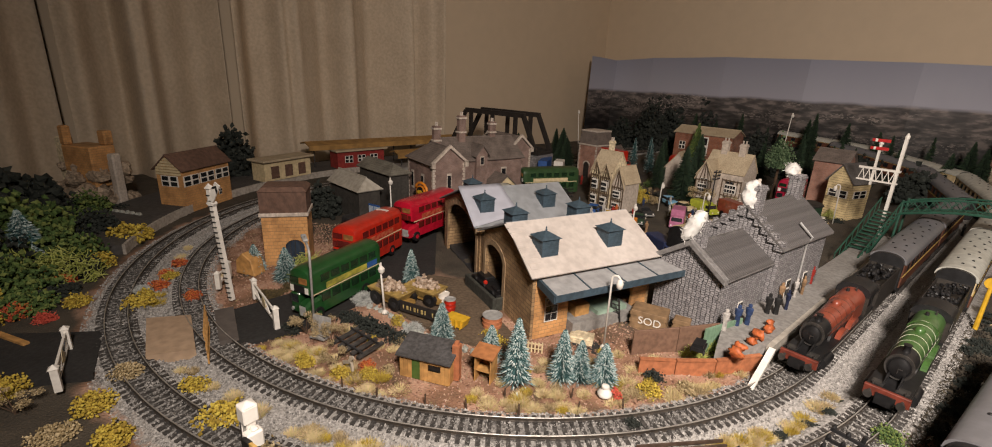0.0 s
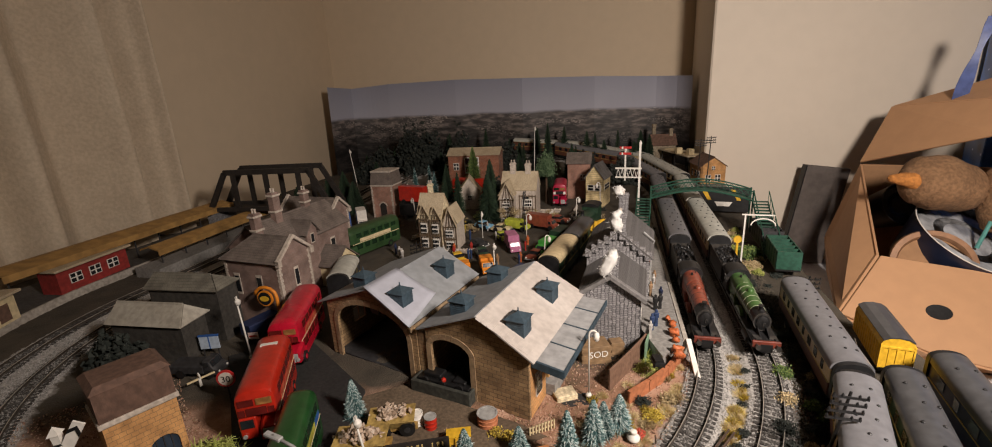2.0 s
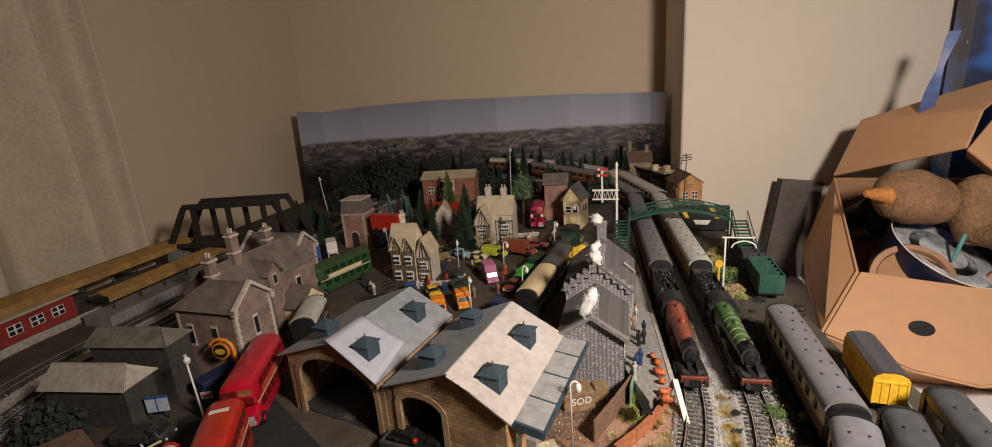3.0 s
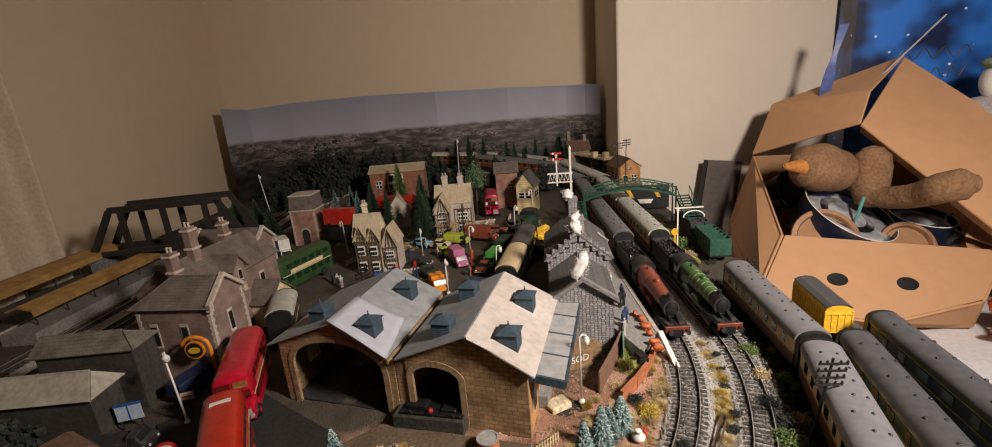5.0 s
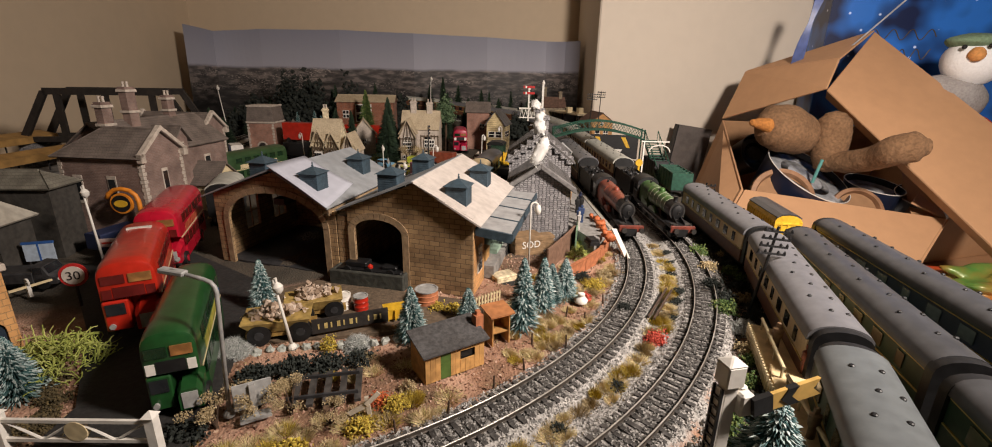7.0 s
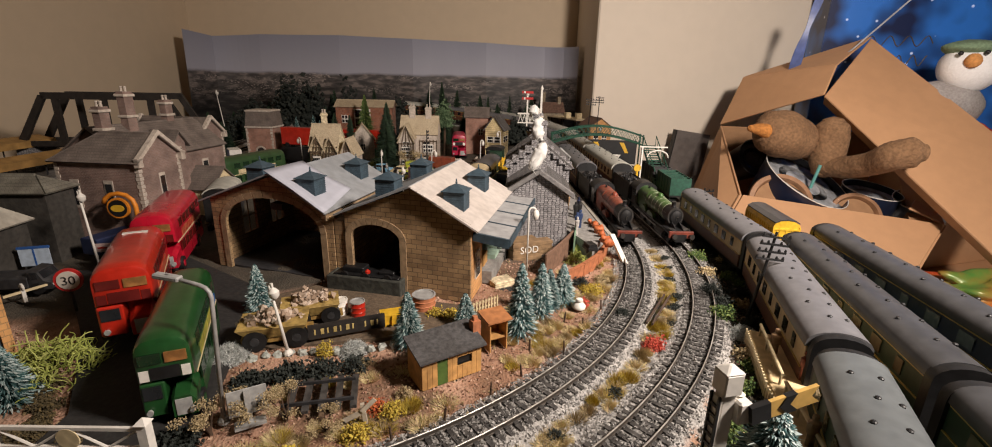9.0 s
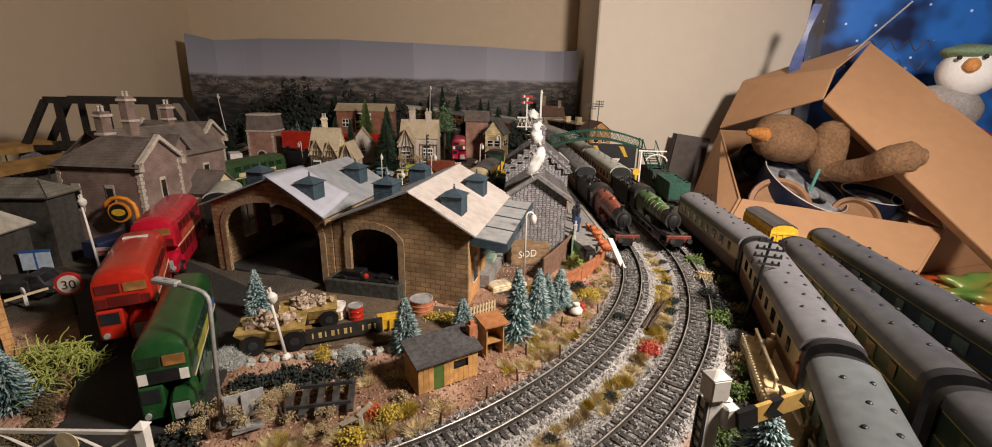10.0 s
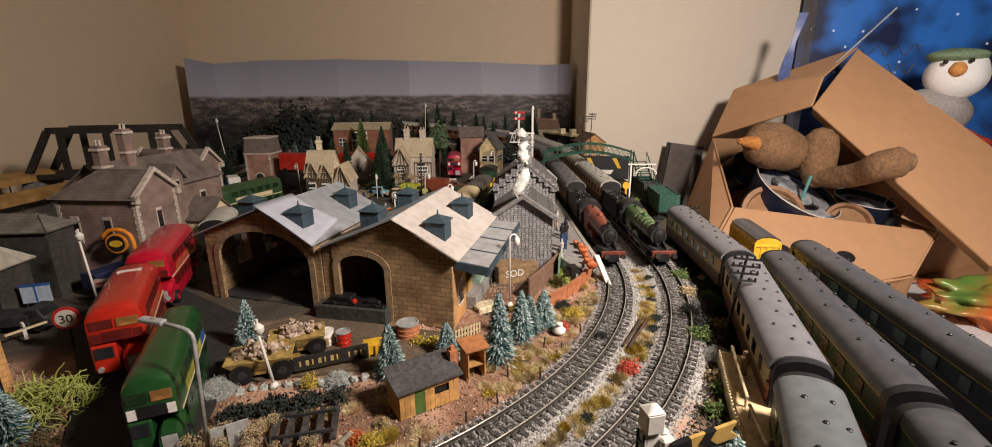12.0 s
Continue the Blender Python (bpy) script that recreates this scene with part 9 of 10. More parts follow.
FIGC = [mat("figure_paint_%s" % n_, c_, 0.6, 0, 0.4, 300, 0.1) for n_, c_ in (("navy", (0.02, 0.03, 0.08)), ("black", (0.015, 0.015, 0.015)), ("red", (0.40, 0.03, 0.02)), ("tan", (0.35, 0.22, 0.12)), ("white", (0.6, 0.58, 0.55)), ("orange", (0.55, 0.14, 0.04)), ("blue", (0.03, 0.06, 0.16)))]
for i, (x, y, c_) in enumerate(((-0.072, 0.520, 1), (-0.066, 0.525, 1), (-0.075, 0.560, 3), (-0.070, 0.585, 4), (-0.068, 0.60, 3), (-0.078, 0.60, 0), (-0.074, 0.480, 6), (-0.079, 0.470, 6), (-0.082, 0.452, 4), (-0.072, 0.640, 2), (-0.064, 0.545, 0))):
    figure("tiny painted figurine on the platform", x, y, 0.0125, FIGC[c_], FIGC[1], 0.021, 30 * i)
for i, (x, y) in enumerate(((-0.059, 0.493), (-0.056, 0.48), (-0.056, 0.461), (-0.056, 0.446), (-0.057, 0.427), (-0.056, 0.417))):
    sk_ = thing("orange_sack", "small orange sack stacked at the platform end", "sack", x, y, 0.0125, 20 * i, "orange sacks")
    part("sack", M().blob((0, 0, 0.0042), 0.0036 + 0.0009 * (i % 3), i, 0.9, 10, 7, (0.8, 1.1, 0.85)), FIGC[5], sk_, smooth=True)
tr_ = thing("luggage_trolley", "small black trolley on the platform end", "trolley", -0.0780, 0.3990, 0.0125, 15)
part("trolley_bed", M().box(-0.005, 0.005, -0.007, 0.007, 0.003, 0.006), BLACK, tr_)
for s_ in (-0.005, 0.005):
    part("wheel", M().tube([(s_ - 0.0005, -0.004, 0.0022), (s_ + 0.0005, -0.004, 0.0022)], 0.0022, 10), BLACK, tr_)
part("trolley_load", M().box(-0.004, 0.004, -0.006, 0.006, 0.006, 0.009), BLACK, tr_)
pb = thing("telephone_kiosk", "red telephone kiosk on the platform", "telephone box", -0.0835, 0.590, 0.0125, 0)
part("kiosk_body", M().box(-0.006, 0.006, -0.006, 0.006, 0, 0.029), REDP, pb)
for i in range(3):
    part("kiosk_pane", M().box(-0.0045, 0.0045, -0.0064, -0.0059, 0.006 + i * 0.007, 0.012 + i * 0.007), GLASS, pb)
part("kiosk_cap", M().loft([[(-0.0066, -0.0066, 0.029), (0.0066, -0.0066, 0.029), (0.0066, 0.0066, 0.029), (-0.0066, 0.0066, 0.029)], [(-0.004, -0.004, 0.032), (0.004, -0.004, 0.032), (0.004, 0.004, 0.032), (-0.004, 0.004, 0.032)]]), REDP, pb)
for i, (x, y, c_) in enumerate(((-0.50, 0.70, 4), (-0.49, 0.69, 4), (-0.515, 0.715, 0), (-0.42, 0.80, 2), (-0.40, 0.81, 6), (-0.60, 0.87, 2), (-0.585, 0.88, 3), (-0.38, 0.87, 4), (0.010, 0.232, 3), (-0.020, 0.150, 3), (0.02, 1.16, 6), (0.04, 1.165, 6), (0.0, 1.16, 1))):
    figure("tiny painted figurine in the village" if i < 8 else "tiny painted figurine by the line", x, y, -0.004 if i < 8 else (0.002 if i < 10 else -0.006), FIGC[c_], FIGC[1], 0.021, 40 * i)

# walls, fences and lamps of the village
rv = random.Random(314)
for i in range(22):
    x_, y_ = rv.uniform(-0.43, -0.19), rv.uniform(0.66, 0.92)
    figure("tiny painted figurine on the village road", x_, y_, height(x_, y_), FIGC[(2, 4, 6, 3, 5)[i % 5]], FIGC[1], 0.019, 40 * i)
for i, (x_, y_, rz_, n_) in enumerate(((-0.405, 0.735, 8, 9), (-0.365, 0.905, 4, 8), (-0.292, 0.950, 80, 6), (-0.52, 0.80, 70, 8), (-0.30, 1.02, 10, 9), (-0.215, 1.02, 85, 8))):
    gw = thing("garden_wall", "low pale stone garden wall in the village", "wall", x_, y_, -0.009, rz_, "village garden walls")
    for k in range(n_):
        for j in range(2):
            part("stone", M().blob((k * 0.0062 + 0.003 * j, 0, 0.004 + 0.0055 * j), 0.0036, 17 * i + 3 * k + j, 0.35, 8, 6, (1.0, 0.6, 0.85)), STONETRIM, gw)
for i, (x_, y_, h_) in enumerate(((-0.285, 0.800, 0.062), (-0.200, 0.900, 0.070), (-0.380, 0.830, 0.055), (-0.545, 0.880, 0.070), (-0.155, 1.030, 0.075))):
    lamp("white swan-neck lamp on the village road", x_, y_, h_, 2, 50 * i, "swan", z=-0.009)
for i, (x_, y_, rz_, L_) in enumerate(((-0.445, 0.735, 0, 0.040), (-0.360, 0.930, 0, 0.036), (-0.268, 1.000, 78, 0.040))):
    fence("picket_fence", "white picket fence before a village house", x_, y_, rz_, L_, 0.011, 13, WHITEP, z=-0.009)
# cotton smoke on the cottage chimneys
for sd, pts_ in enumerate((((-0.119, 0.459, 0.108, 0.0035), (-0.123, 0.458, 0.107, 0.0060), (-0.127, 0.457, 0.099, 0.0068), (-0.131, 0.456, 0.090, 0.0062), (-0.134, 0.455, 0.083, 0.0035)),
                           ((-0.113, 0.551, 0.100, 0.004), (-0.118, 0.550, 0.106, 0.0065), (-0.121, 0.549, 0.115, 0.0075), (-0.120, 0.549, 0.124, 0.0065), (-0.115, 0.550, 0.130, 0.0035)),
                           ((-0.116, 0.646, 0.128, 0.004), (-0.119, 0.645, 0.131, 0.007), (-0.117, 0.645, 0.135, 0.007), (-0.113, 0.645, 0.139, 0.004)))):
    x, y, z = pts_[0][:3]
    sm = thing("cotton_smoke", "white cotton wool smoke pulled from a chimney", "smoke", x, y, z, 0, "cotton smoke")
    rings = []
    for i in range(4 * (len(pts_) - 1) + 1):
        k0 = min(i // 4, len(pts_) - 2)
        u = i / 4 - k0
        c0 = Vector(pts_[k0][:3]).lerp(Vector(pts_[k0 + 1][:3]), u) - Vector((x, y, z))
        rr = pts_[k0][3] * (1 - u) + pts_[k0 + 1][3] * u
        d = (Vector(pts_[k0 + 1][:3]) - Vector(pts_[k0][:3])).normalized()
        a = Vector((0, 1, 0))
        b = d.cross(a).normalized()
        rings.append([c0 + (a * math.cos(t) + b * math.sin(t)) * rr * (1 + 0.35 * noise.noise(c0 * 130 + Vector((math.cos(t), math.sin(t), sd)))) for t in [2 * math.pi * j / 16 for j in range(16)]])
    part("cotton", M().loft(rings), COTTON, sm, smooth=True)
    rw = random.Random(70 + sd)

    def wisp(i):
        rg_ = rings[rw.randrange(len(rings))]
        c0 = sum((Vector(q) for q in rg_), Vector()) / len(rg_)
        p = Vector(rg_[rw.randrange(len(rg_))])
        q = p + (p - c0) * rw.uniform(0.1, 0.45) + Vector((rw.uniform(-1, 1), rw.uniform(-1, 1), rw.uniform(-1, 1))) * 0.003
        return c0.lerp(p, 0.8), q, 0.00035

    v, f = spikes(160, wisp, rw)
    ob = raw("cotton_fibres", v, f, COTTON)
    ob.parent = sm

# green footbridge over the main lines
fb = thing("footbridge", "dark green lattice footbridge across the lines", "footbridge", 0.012, 0.93, -0.006, -4)
BX0, BX1, BZ = -0.066, 0.116, 0.062


def arch_z(x):
    t = (x - BX0) / (BX1 - BX0)
    return BZ + 0.018 * math.sin(math.pi * t)


for yy in (-0.014, 0.014):
    top = [(BX0 + (BX1 - BX0) * i / 16, yy, arch_z(BX0 + (BX1 - BX0) * i / 16) + 0.017) for i in range(17)]
    bot = [(p_[0], yy, p_[2] - 0.017) for p_ in top]
    part("top_chord", M().tube(top, 0.0014, 6), FOOTGREEN, fb)
    part("bottom_chord", M().tube(bot, 0.0018, 6), FOOTGREEN, fb)
    for i in range(16):
        part("lattice_bar", M().tube([bot[i], top[i + 1]], 0.0006, 4), FOOTGREEN, fb)
        part("lattice_bar", M().tube([top[i], bot[i + 1]], 0.0006, 4), FOOTGREEN, fb)
deck = M().loft([[(xq, -0.014, arch_z(xq) - 0.0015), (xq, 0.014, arch_z(xq) - 0.0015), (xq, 0.014, arch_z(xq)), (xq, -0.014, arch_z(xq))] for xq in [BX0 + (BX1 - BX0) * i / 16 for i in range(17)]])
part("bridge_deck", deck, FOOTGREEN, fb)
for x in (BX0, BX1):
    for yy in (-0.013, 0.013):
        part("column", M().tube([(x, yy, 0), (x, yy, BZ + 0.02)], 0.0016, 8), FOOTGREEN, fb)
for x0, sgn in ((BX0 - 0.013, -1), (BX1 + 0.013, -1)):
    for i in range(17):
        yy = -0.012 - i * 0.0078
        zz = BZ - i * BZ / 17
        part("step", M().box(x0 - 0.012, x0 + 0.012, yy - 0.0078, yy, zz - 0.0012, zz), FOOTGREEN, fb)
    for s_ in (-0.0125, 0.0125):
        part("stair_string", M().prism([(-0.012, BZ), (-0.012, BZ - 0.005), (-0.146, -0.004), (-0.146, 0.002)], x0 + s_ - 0.0006, x0 + s_ + 0.0006, "x"), FOOTGREEN, fb)
        part("handrail", M().tube([(x0 + s_, -0.012, BZ + 0.018), (x0 + s_, -0.146, 0.017)], 0.0010, 6), FOOTGREEN, fb)
        for i in range(9):
            yy = -0.012 - i * 0.0165
            zz = BZ - (i * 0.0165 / 0.134) * BZ
            part("baluster", M().tube([(x0 + s_, yy, zz - 0.001), (x0 + s_, yy, zz + 0.018)], 0.0006, 4), FOOTGREEN, fb)

# semaphore gantry
ga = thing("signal_gantry", "white lattice signal gantry with two semaphore posts", "signal", -0.094, 0.955, 0.003, -6)
part("gantry_post", M().box(0.016, 0.020, -0.002, 0.002, 0, 0.160), WHITEP, ga)
part("gantry_post", M().box(-0.012, -0.009, -0.0015, 0.0015, 0.082, 0.145), WHITEP, ga)
part("gantry_beam", M().box(-0.030, 0.022, -0.003, 0.003, 0.106, 0.109).box(-0.030, 0.022, -0.003, 0.003, 0.088, 0.090), WHITEP, ga)
for i in range(6):
    part("beam_lattice", M().tube([(-0.028 + i * 0.008, -0.002, 0.090), (-0.024 + i * 0.008, -0.002, 0.106)], 0.0006, 4).tube([(-0.024 + i * 0.008, -0.002, 0.106), (-0.020 + i * 0.008, -0.002, 0.090)], 0.0006, 4), WHITEP, ga)
for x0, z0 in ((0.018, 0.150), (-0.0105, 0.138)):
    a = part("semaphore_arm", M().box(-0.022, 0.001, -0.003, -0.002, z0 - 0.0022, z0 + 0.0022), mat("signal_red%d" % int(z0 * 1000), (0.50, 0.02, 0.02), 0.45, 0, 0.2, 200, 0.02), ga)
    part("arm_band", M().box(-0.018, -0.015, -0.0034, -0.003, z0 - 0.0022, z0 + 0.0022), WHITEP, a)
    part("finial", M().lathe([(0.003, z0 + 0.006), (0.003, z0 + 0.009), (0.0008, z0 + 0.014)], 8, pose(x0, 0, 0)), WHITEP, ga)
yd = thing("disc_signal", "small yellow disc shunting signal", "signal", 0.060, 0.715, -0.008, 0)
part("signal_post", M().tube([(0, 0, 0), (0, 0, 0.046)], 0.0022, 8, 0.0018), YELLOWP, yd)
part("signal_disc", M().tube([(0, -0.001, 0.051), (0, 0.001, 0.051)], 0.0058, 20), YELLOWP, yd)
for i, (x, y, rz) in enumerate(((0.134, 0.748, -4), (0.138, 0.850, -2))):
    wagon_paint = FOOTGREEN if i == 0 else DARK
    ow_ = thing("open_wagon", "dark green open goods wagon in a siding" if i == 0 else "black open goods wagon in a siding", "railway wagon", x, y, -0.012, rz, "open wagons")
    part("wagon_side", M().box(-0.0165, -0.0150, -0.042, 0.042, 0.012, 0.040), wagon_paint, ow_)
    part("wagon_side", M().box(0.0150, 0.0165, -0.042, 0.042, 0.012, 0.040), wagon_paint, ow_)
    part("wagon_end", M().box(-0.0150, 0.0150, -0.042, -0.0405, 0.012, 0.040), wagon_paint, ow_)
    part("wagon_end", M().box(-0.0150, 0.0150, 0.0405, 0.042, 0.012, 0.040), wagon_paint, ow_)
    part("wagon_floor", M().box(-0.0165, 0.0165, -0.042, 0.042, 0.009, 0.012), BLACK, ow_)
    for k2 in range(6):
        part("stanchion", M().box(-0.0172, 0.0172, -0.040 + k2 * 0.0155, -0.0385 + k2 * 0.0155, 0.012, 0.0395), wagon_paint, ow_)
    for wy in (-0.026, 0.026):
        part("wheelset", M().tube([(-0.0105, wy, 0.006), (-0.0075, wy, 0.006)], 0.006, 12).tube([(0.0075, wy, 0.006), (0.0105, wy, 0.006)], 0.006, 12), BLACK, ow_)
lg = thing("loading_gauge", "white hooped loading gauge over the siding", "gauge", 0.1015, 0.748, -0.008, -4)
part("gauge_post", M().box(-0.0262, -0.0240, -0.0011, 0.0011, 0, 0.082), WHITEP, lg)
part("gauge_arm", M().box(-0.030, 0.016, -0.001, 0.001, 0.0800, 0.0818), WHITEP, lg)
part("gauge_hoop", M().tube([(0.017 * math.cos(a) + 0.001, 0, 0.064 + 0.011 * math.sin(a)) for a in [math.pi * i / 12 for i in range(13)]], 0.0011, 6), WHITEP, lg)
hb = thing("striped_buffer_board", "black board with yellow chevrons against the wall", "board", 0.108, 1.07, -0.008, -8)
part("board", M().box(-0.055, 0.055, -0.002, 0.002, 0, 0.055), BLACK, hb)
for x0 in (-0.035, 0.025):
    part("chevron", M().prism([(x0 - 0.010, 0.050), (x0, 0.050), (x0 + 0.012, 0.026), (x0 + 0.004, 0.026)], -0.0032, -0.002), YELLOWP, hb)
part("chevron", M().prism([(-0.016, 0.022), (0.020, 0.022), (0.014, 0.012), (-0.010, 0.012)], -0.0032, -0.002), WHITEP, hb)

# tank engine, short train and goods in the middle yard
for x, y, rz, c_, lb in ((-0.205, 0.655, -10, COACHCREAM, "dark wagon with cream roof behind the store"), (-0.185, 0.760, -10, COACHGREEN, "dark green wagon with black roof on the centre line")):
    cg = coach("goods_van", lb, 0.10, x, y, -0.004, rz, COACHGREEN, COACHGREEN, c_ if c_ is COACHCREAM else COACHROOFD, windows=3, group="middle yard vans", dots=False)
coach("goods_van", "low wagon with pale grey canvas roof by the station", 0.070, -0.512, 0.540, -0.006, 20, DARK, DARK, COACHROOFL, windows=2, group="middle yard vans", dots=False)
tk = thing("tank_engine", "black tank engine with red buffer beam", "locomotive", -0.176, 0.885, -0.004, -12)
part("footplate", M().box(-0.016, 0.016, -0.050, 0.050, 0.013, 0.016), BLACK, tk)
part("boiler", M().tube([(0, -0.046, 0.030), (0, 0.02, 0.030)], 0.013, 20), COACHGREEN, tk, smooth="auto")
part("side_tank", M().box(-0.0165, 0.0165, -0.020, 0.018, 0.016, 0.034), COACHGREEN, tk)
part("cab", M().box(-0.0165, 0.0165, 0.018, 0.048, 0.016, 0.046), COACHGREEN, tk, bevel=0.001)
part("cab_roof", M().prism([(-0.0172, 0.0455)] + [(-0.0172 * math.cos(math.pi * i / 10), 0.0465 + 0.006 * math.sin(math.pi * i / 10)) for i in range(11)] + [(0.0172, 0.0455)], 0.016, 0.050), BLACK, tk)
part("buffer_beam", M().box(-0.0165, 0.0165, -0.053, -0.050, 0.010, 0.018), FIGC[2], tk)
part("chimney", M().lathe([(0.0042, 0.042), (0.003, 0.045), (0.0036, 0.052)], 12, pose(0, -0.036, 0)), BLACK, tk)
tarp = thing("yellow_tarpaulin", "bright yellow folded tarpaulin on a wagon", "tarpaulin", -0.150, 0.80, 0.02, -20)
part("cloth", M().blob((0, 0, 0.010), 0.018, 4, 0.7, 12, 8, (0.7, 1.3, 0.6), 2.5), YELLOWP, tarp)
wagon_ = thing("flat_wagon", "black flat wagon carrying the tarpaulin", "railway wagon", -0.150, 0.80, -0.004, -20)
part("wagon_bed", M().box(-0.016, 0.016, -0.035, 0.035, 0.012, 0.0232), BLACK, wagon_)
for wy in (-0.022, 0.022):
    part("wheelset", M().tube([(-0.0105, wy, 0.006), (0.0105, wy, 0.006)], 0.006, 12), BLACK, wagon_)

# truss bridge by the wall
tb = thing("truss_bridge", "black girder truss bridge standing by the wall", "bridge", -0.868, 0.842, -0.006, 9)
tb.scale = (0.95, 1.0, 1.12)
for yy in (-0.030, 0.030):
    part("top_boom", M().box(-0.09, 0.115, yy - 0.0035, yy + 0.0035, 0.120, 0.130), TIMBERD, tb)
    part("bottom_boom", M().box(-0.145, 0.16, yy - 0.0035, yy + 0.0035, 0.048, 0.056), TIMBERD, tb)
    part("end_post", M().prism([(-0.145, 0.054), (-0.132, 0.054), (-0.082, 0.126), (-0.094, 0.126)], yy - 0.0035, yy + 0.0035), TIMBERD, tb)
    part("end_post", M().prism([(0.16, 0.054), (0.147, 0.054), (0.104, 0.126), (0.116, 0.126)], yy - 0.0035, yy + 0.0035), TIMBERD, tb)
    for i in range(3):
        x0 = -0.070 + i * 0.078
        part("upright", M().box(x0 - 0.005, x0 + 0.005, yy - 0.003, yy + 0.003, 0.056, 0.120), TIMBERD, tb)
part("bridge_deck", M().box(-0.145, 0.16, -0.0265, 0.0265, 0.046, 0.050), TIMBERD, tb)
for x0 in (-0.138, 0.15):
    part("abutment", M().box(x0 - 0.012, x0 + 0.012, -0.034, 0.034, 0, 0.0458), GREYSTONE, tb)

# buildings on the long platform
for i, (x, y, rz, L_, c_, lb) in enumerate(((-0.990, 0.515, 95, 0.12, mat("barn_red_card", (0.30, 0.03, 0.025), 0.7, 0, 0.25, 160, 0.15), "dark red platform kiosk with white windows"), (-0.940, 0.330, 112, 0.11, CREAM, "yellow platform shelter with dark openings"))):
    kb = thing("platform_building", lb, "building", x, y, 0.0035, rz)
    part("house_body", M().box(-L_ / 2, L_ / 2, -0.018, 0.018, 0, 0.038), c_, kb)
    for k2 in range(3):
        if i == 0:
            window(kb, -0.032 + 0.032 * k2, 0.012, 0.020, 0.016, -0.018, WHITEP, 2, 2)
        else:
            part("doorway", M().box(-0.040 + 0.032 * k2, -0.022 + 0.032 * k2, -0.0186, -0.0178, 0.004, 0.028), BROWNROOF, kb)
    part("roof_board", M().box(-L_ / 2 - 0.006, L_ / 2 + 0.006, -0.026, 0.024, 0.038, 0.042), BUFFROOF, kb, bevel=0.0008)
OCHRE = mat("ochre_canopy_card", (0.40, 0.23, 0.07), 0.75, 0, 0.3, 60, 0.2)
for x, y, rz, L_, w_, z_, lb in ((-1.010, 0.62, 90, 0.44, 0.030, 0.062, "long ochre card canopy along the wall"), (-0.915, 0.72, 90, 0.30, 0.020, 0.046, "long ochre card canopy on the island platform")):
    cn = thing("platform_canopy", lb, "canopy", x, y, -0.008, rz)
    part("canopy_roof", M().prism([(-w_, z_), (0, z_ + 0.006), (w_, z_), (w_, z_ + 0.003), (0, z_ + 0.009), (-w_, z_ + 0.003)], -L_ / 2, L_ / 2, "x"), OCHRE, cn)
    part("valance", M().box(-L_ / 2, L_ / 2, -w_ - 0.0012, -w_, z_ - 0.008, z_ + 0.003), OCHRE, cn)
    for i in range(int(L_ / 0.05)):
        part("canopy_post", M().tube([(-L_ / 2 + 0.02 + i * 0.05, 0, 0.006), (-L_ / 2 + 0.02 + i * 0.05, 0, z_ + 0.004)], 0.0013, 6), DARK, cn)
slab("island_platform", [(-0.945, 0.56), (-0.890, 0.56), (-0.890, 0.95), (-0.945, 0.95)], -0.010, 0.009, PLATFORM, "narrow grey island platform under a canopy", "platform")

# ruined castle and trees at the far left
cs = thing("ruined_castle", "orange and grey ruined stone castle with broken walls", "ruin", -0.93, 0.035, -0.008, 35)
rg = random.Random(8)
for i in range(70):
    part("boulder", M().blob((rg.uniform(-0.05, 0.05), rg.uniform(-0.03, 0.03), rg.uniform(0, 0.06)), rg.uniform(0.006, 0.014), i, 0.7, 7, 5), STONEM, cs)
part("keep", M().box(-0.030, 0.030, -0.020, 0.020, 0.03, 0.095).box(-0.030, -0.018, -0.020, -0.008, 0.095, 0.125).box(0.014, 0.030, 0.006, 0.020, 0.095, 0.118), TOWERBRICK, cs, bevel=0.002)
part("tower", M().box(-0.055, -0.038, -0.012, 0.006, 0.0, 0.105), BUFFSTONE, cs, bevel=0.002)
part("leaning_slab", M().box(0.045, 0.058, -0.008, 0.006, 0.0, 0.085), STONETRIM, cs, bevel=0.002)
gb_ = thing("garden_wall", "low whitewashed rubble wall beside the platform", "wall", -0.795, 0.060, -0.006, 35)
for i in range(7):
    part("stone", M().blob((-0.03 + i * 0.010, 0, 0.006), 0.008, i, 0.5, 8, 6, (0.9, 0.5, 0.9)), LICHEN, gb_)
hv = thing("tree_stump_hut", "small orange hut beside the signal post", "hut", -0.485, 0.160, -0.006, 30)
part("hut_body", M().prism([(-0.014, 0), (0.014, 0), (0.010, 0.018), (-0.002, 0.026), (-0.012, 0.016)], -0.008, 0.008), TIMBER, hv, bevel=0.001)
for i, (x, y, rz) in enumerate(((-0.44, -0.03, 30),)):
    pl_ = thing("timber_plank", "rough timber plank lying on the ground", "plank", x, y, -0.002, rz)
    part("plank", M().box(-0.02, 0.02, -0.0022, 0.0022, -0.002, 0.001), TIMBER, pl_)

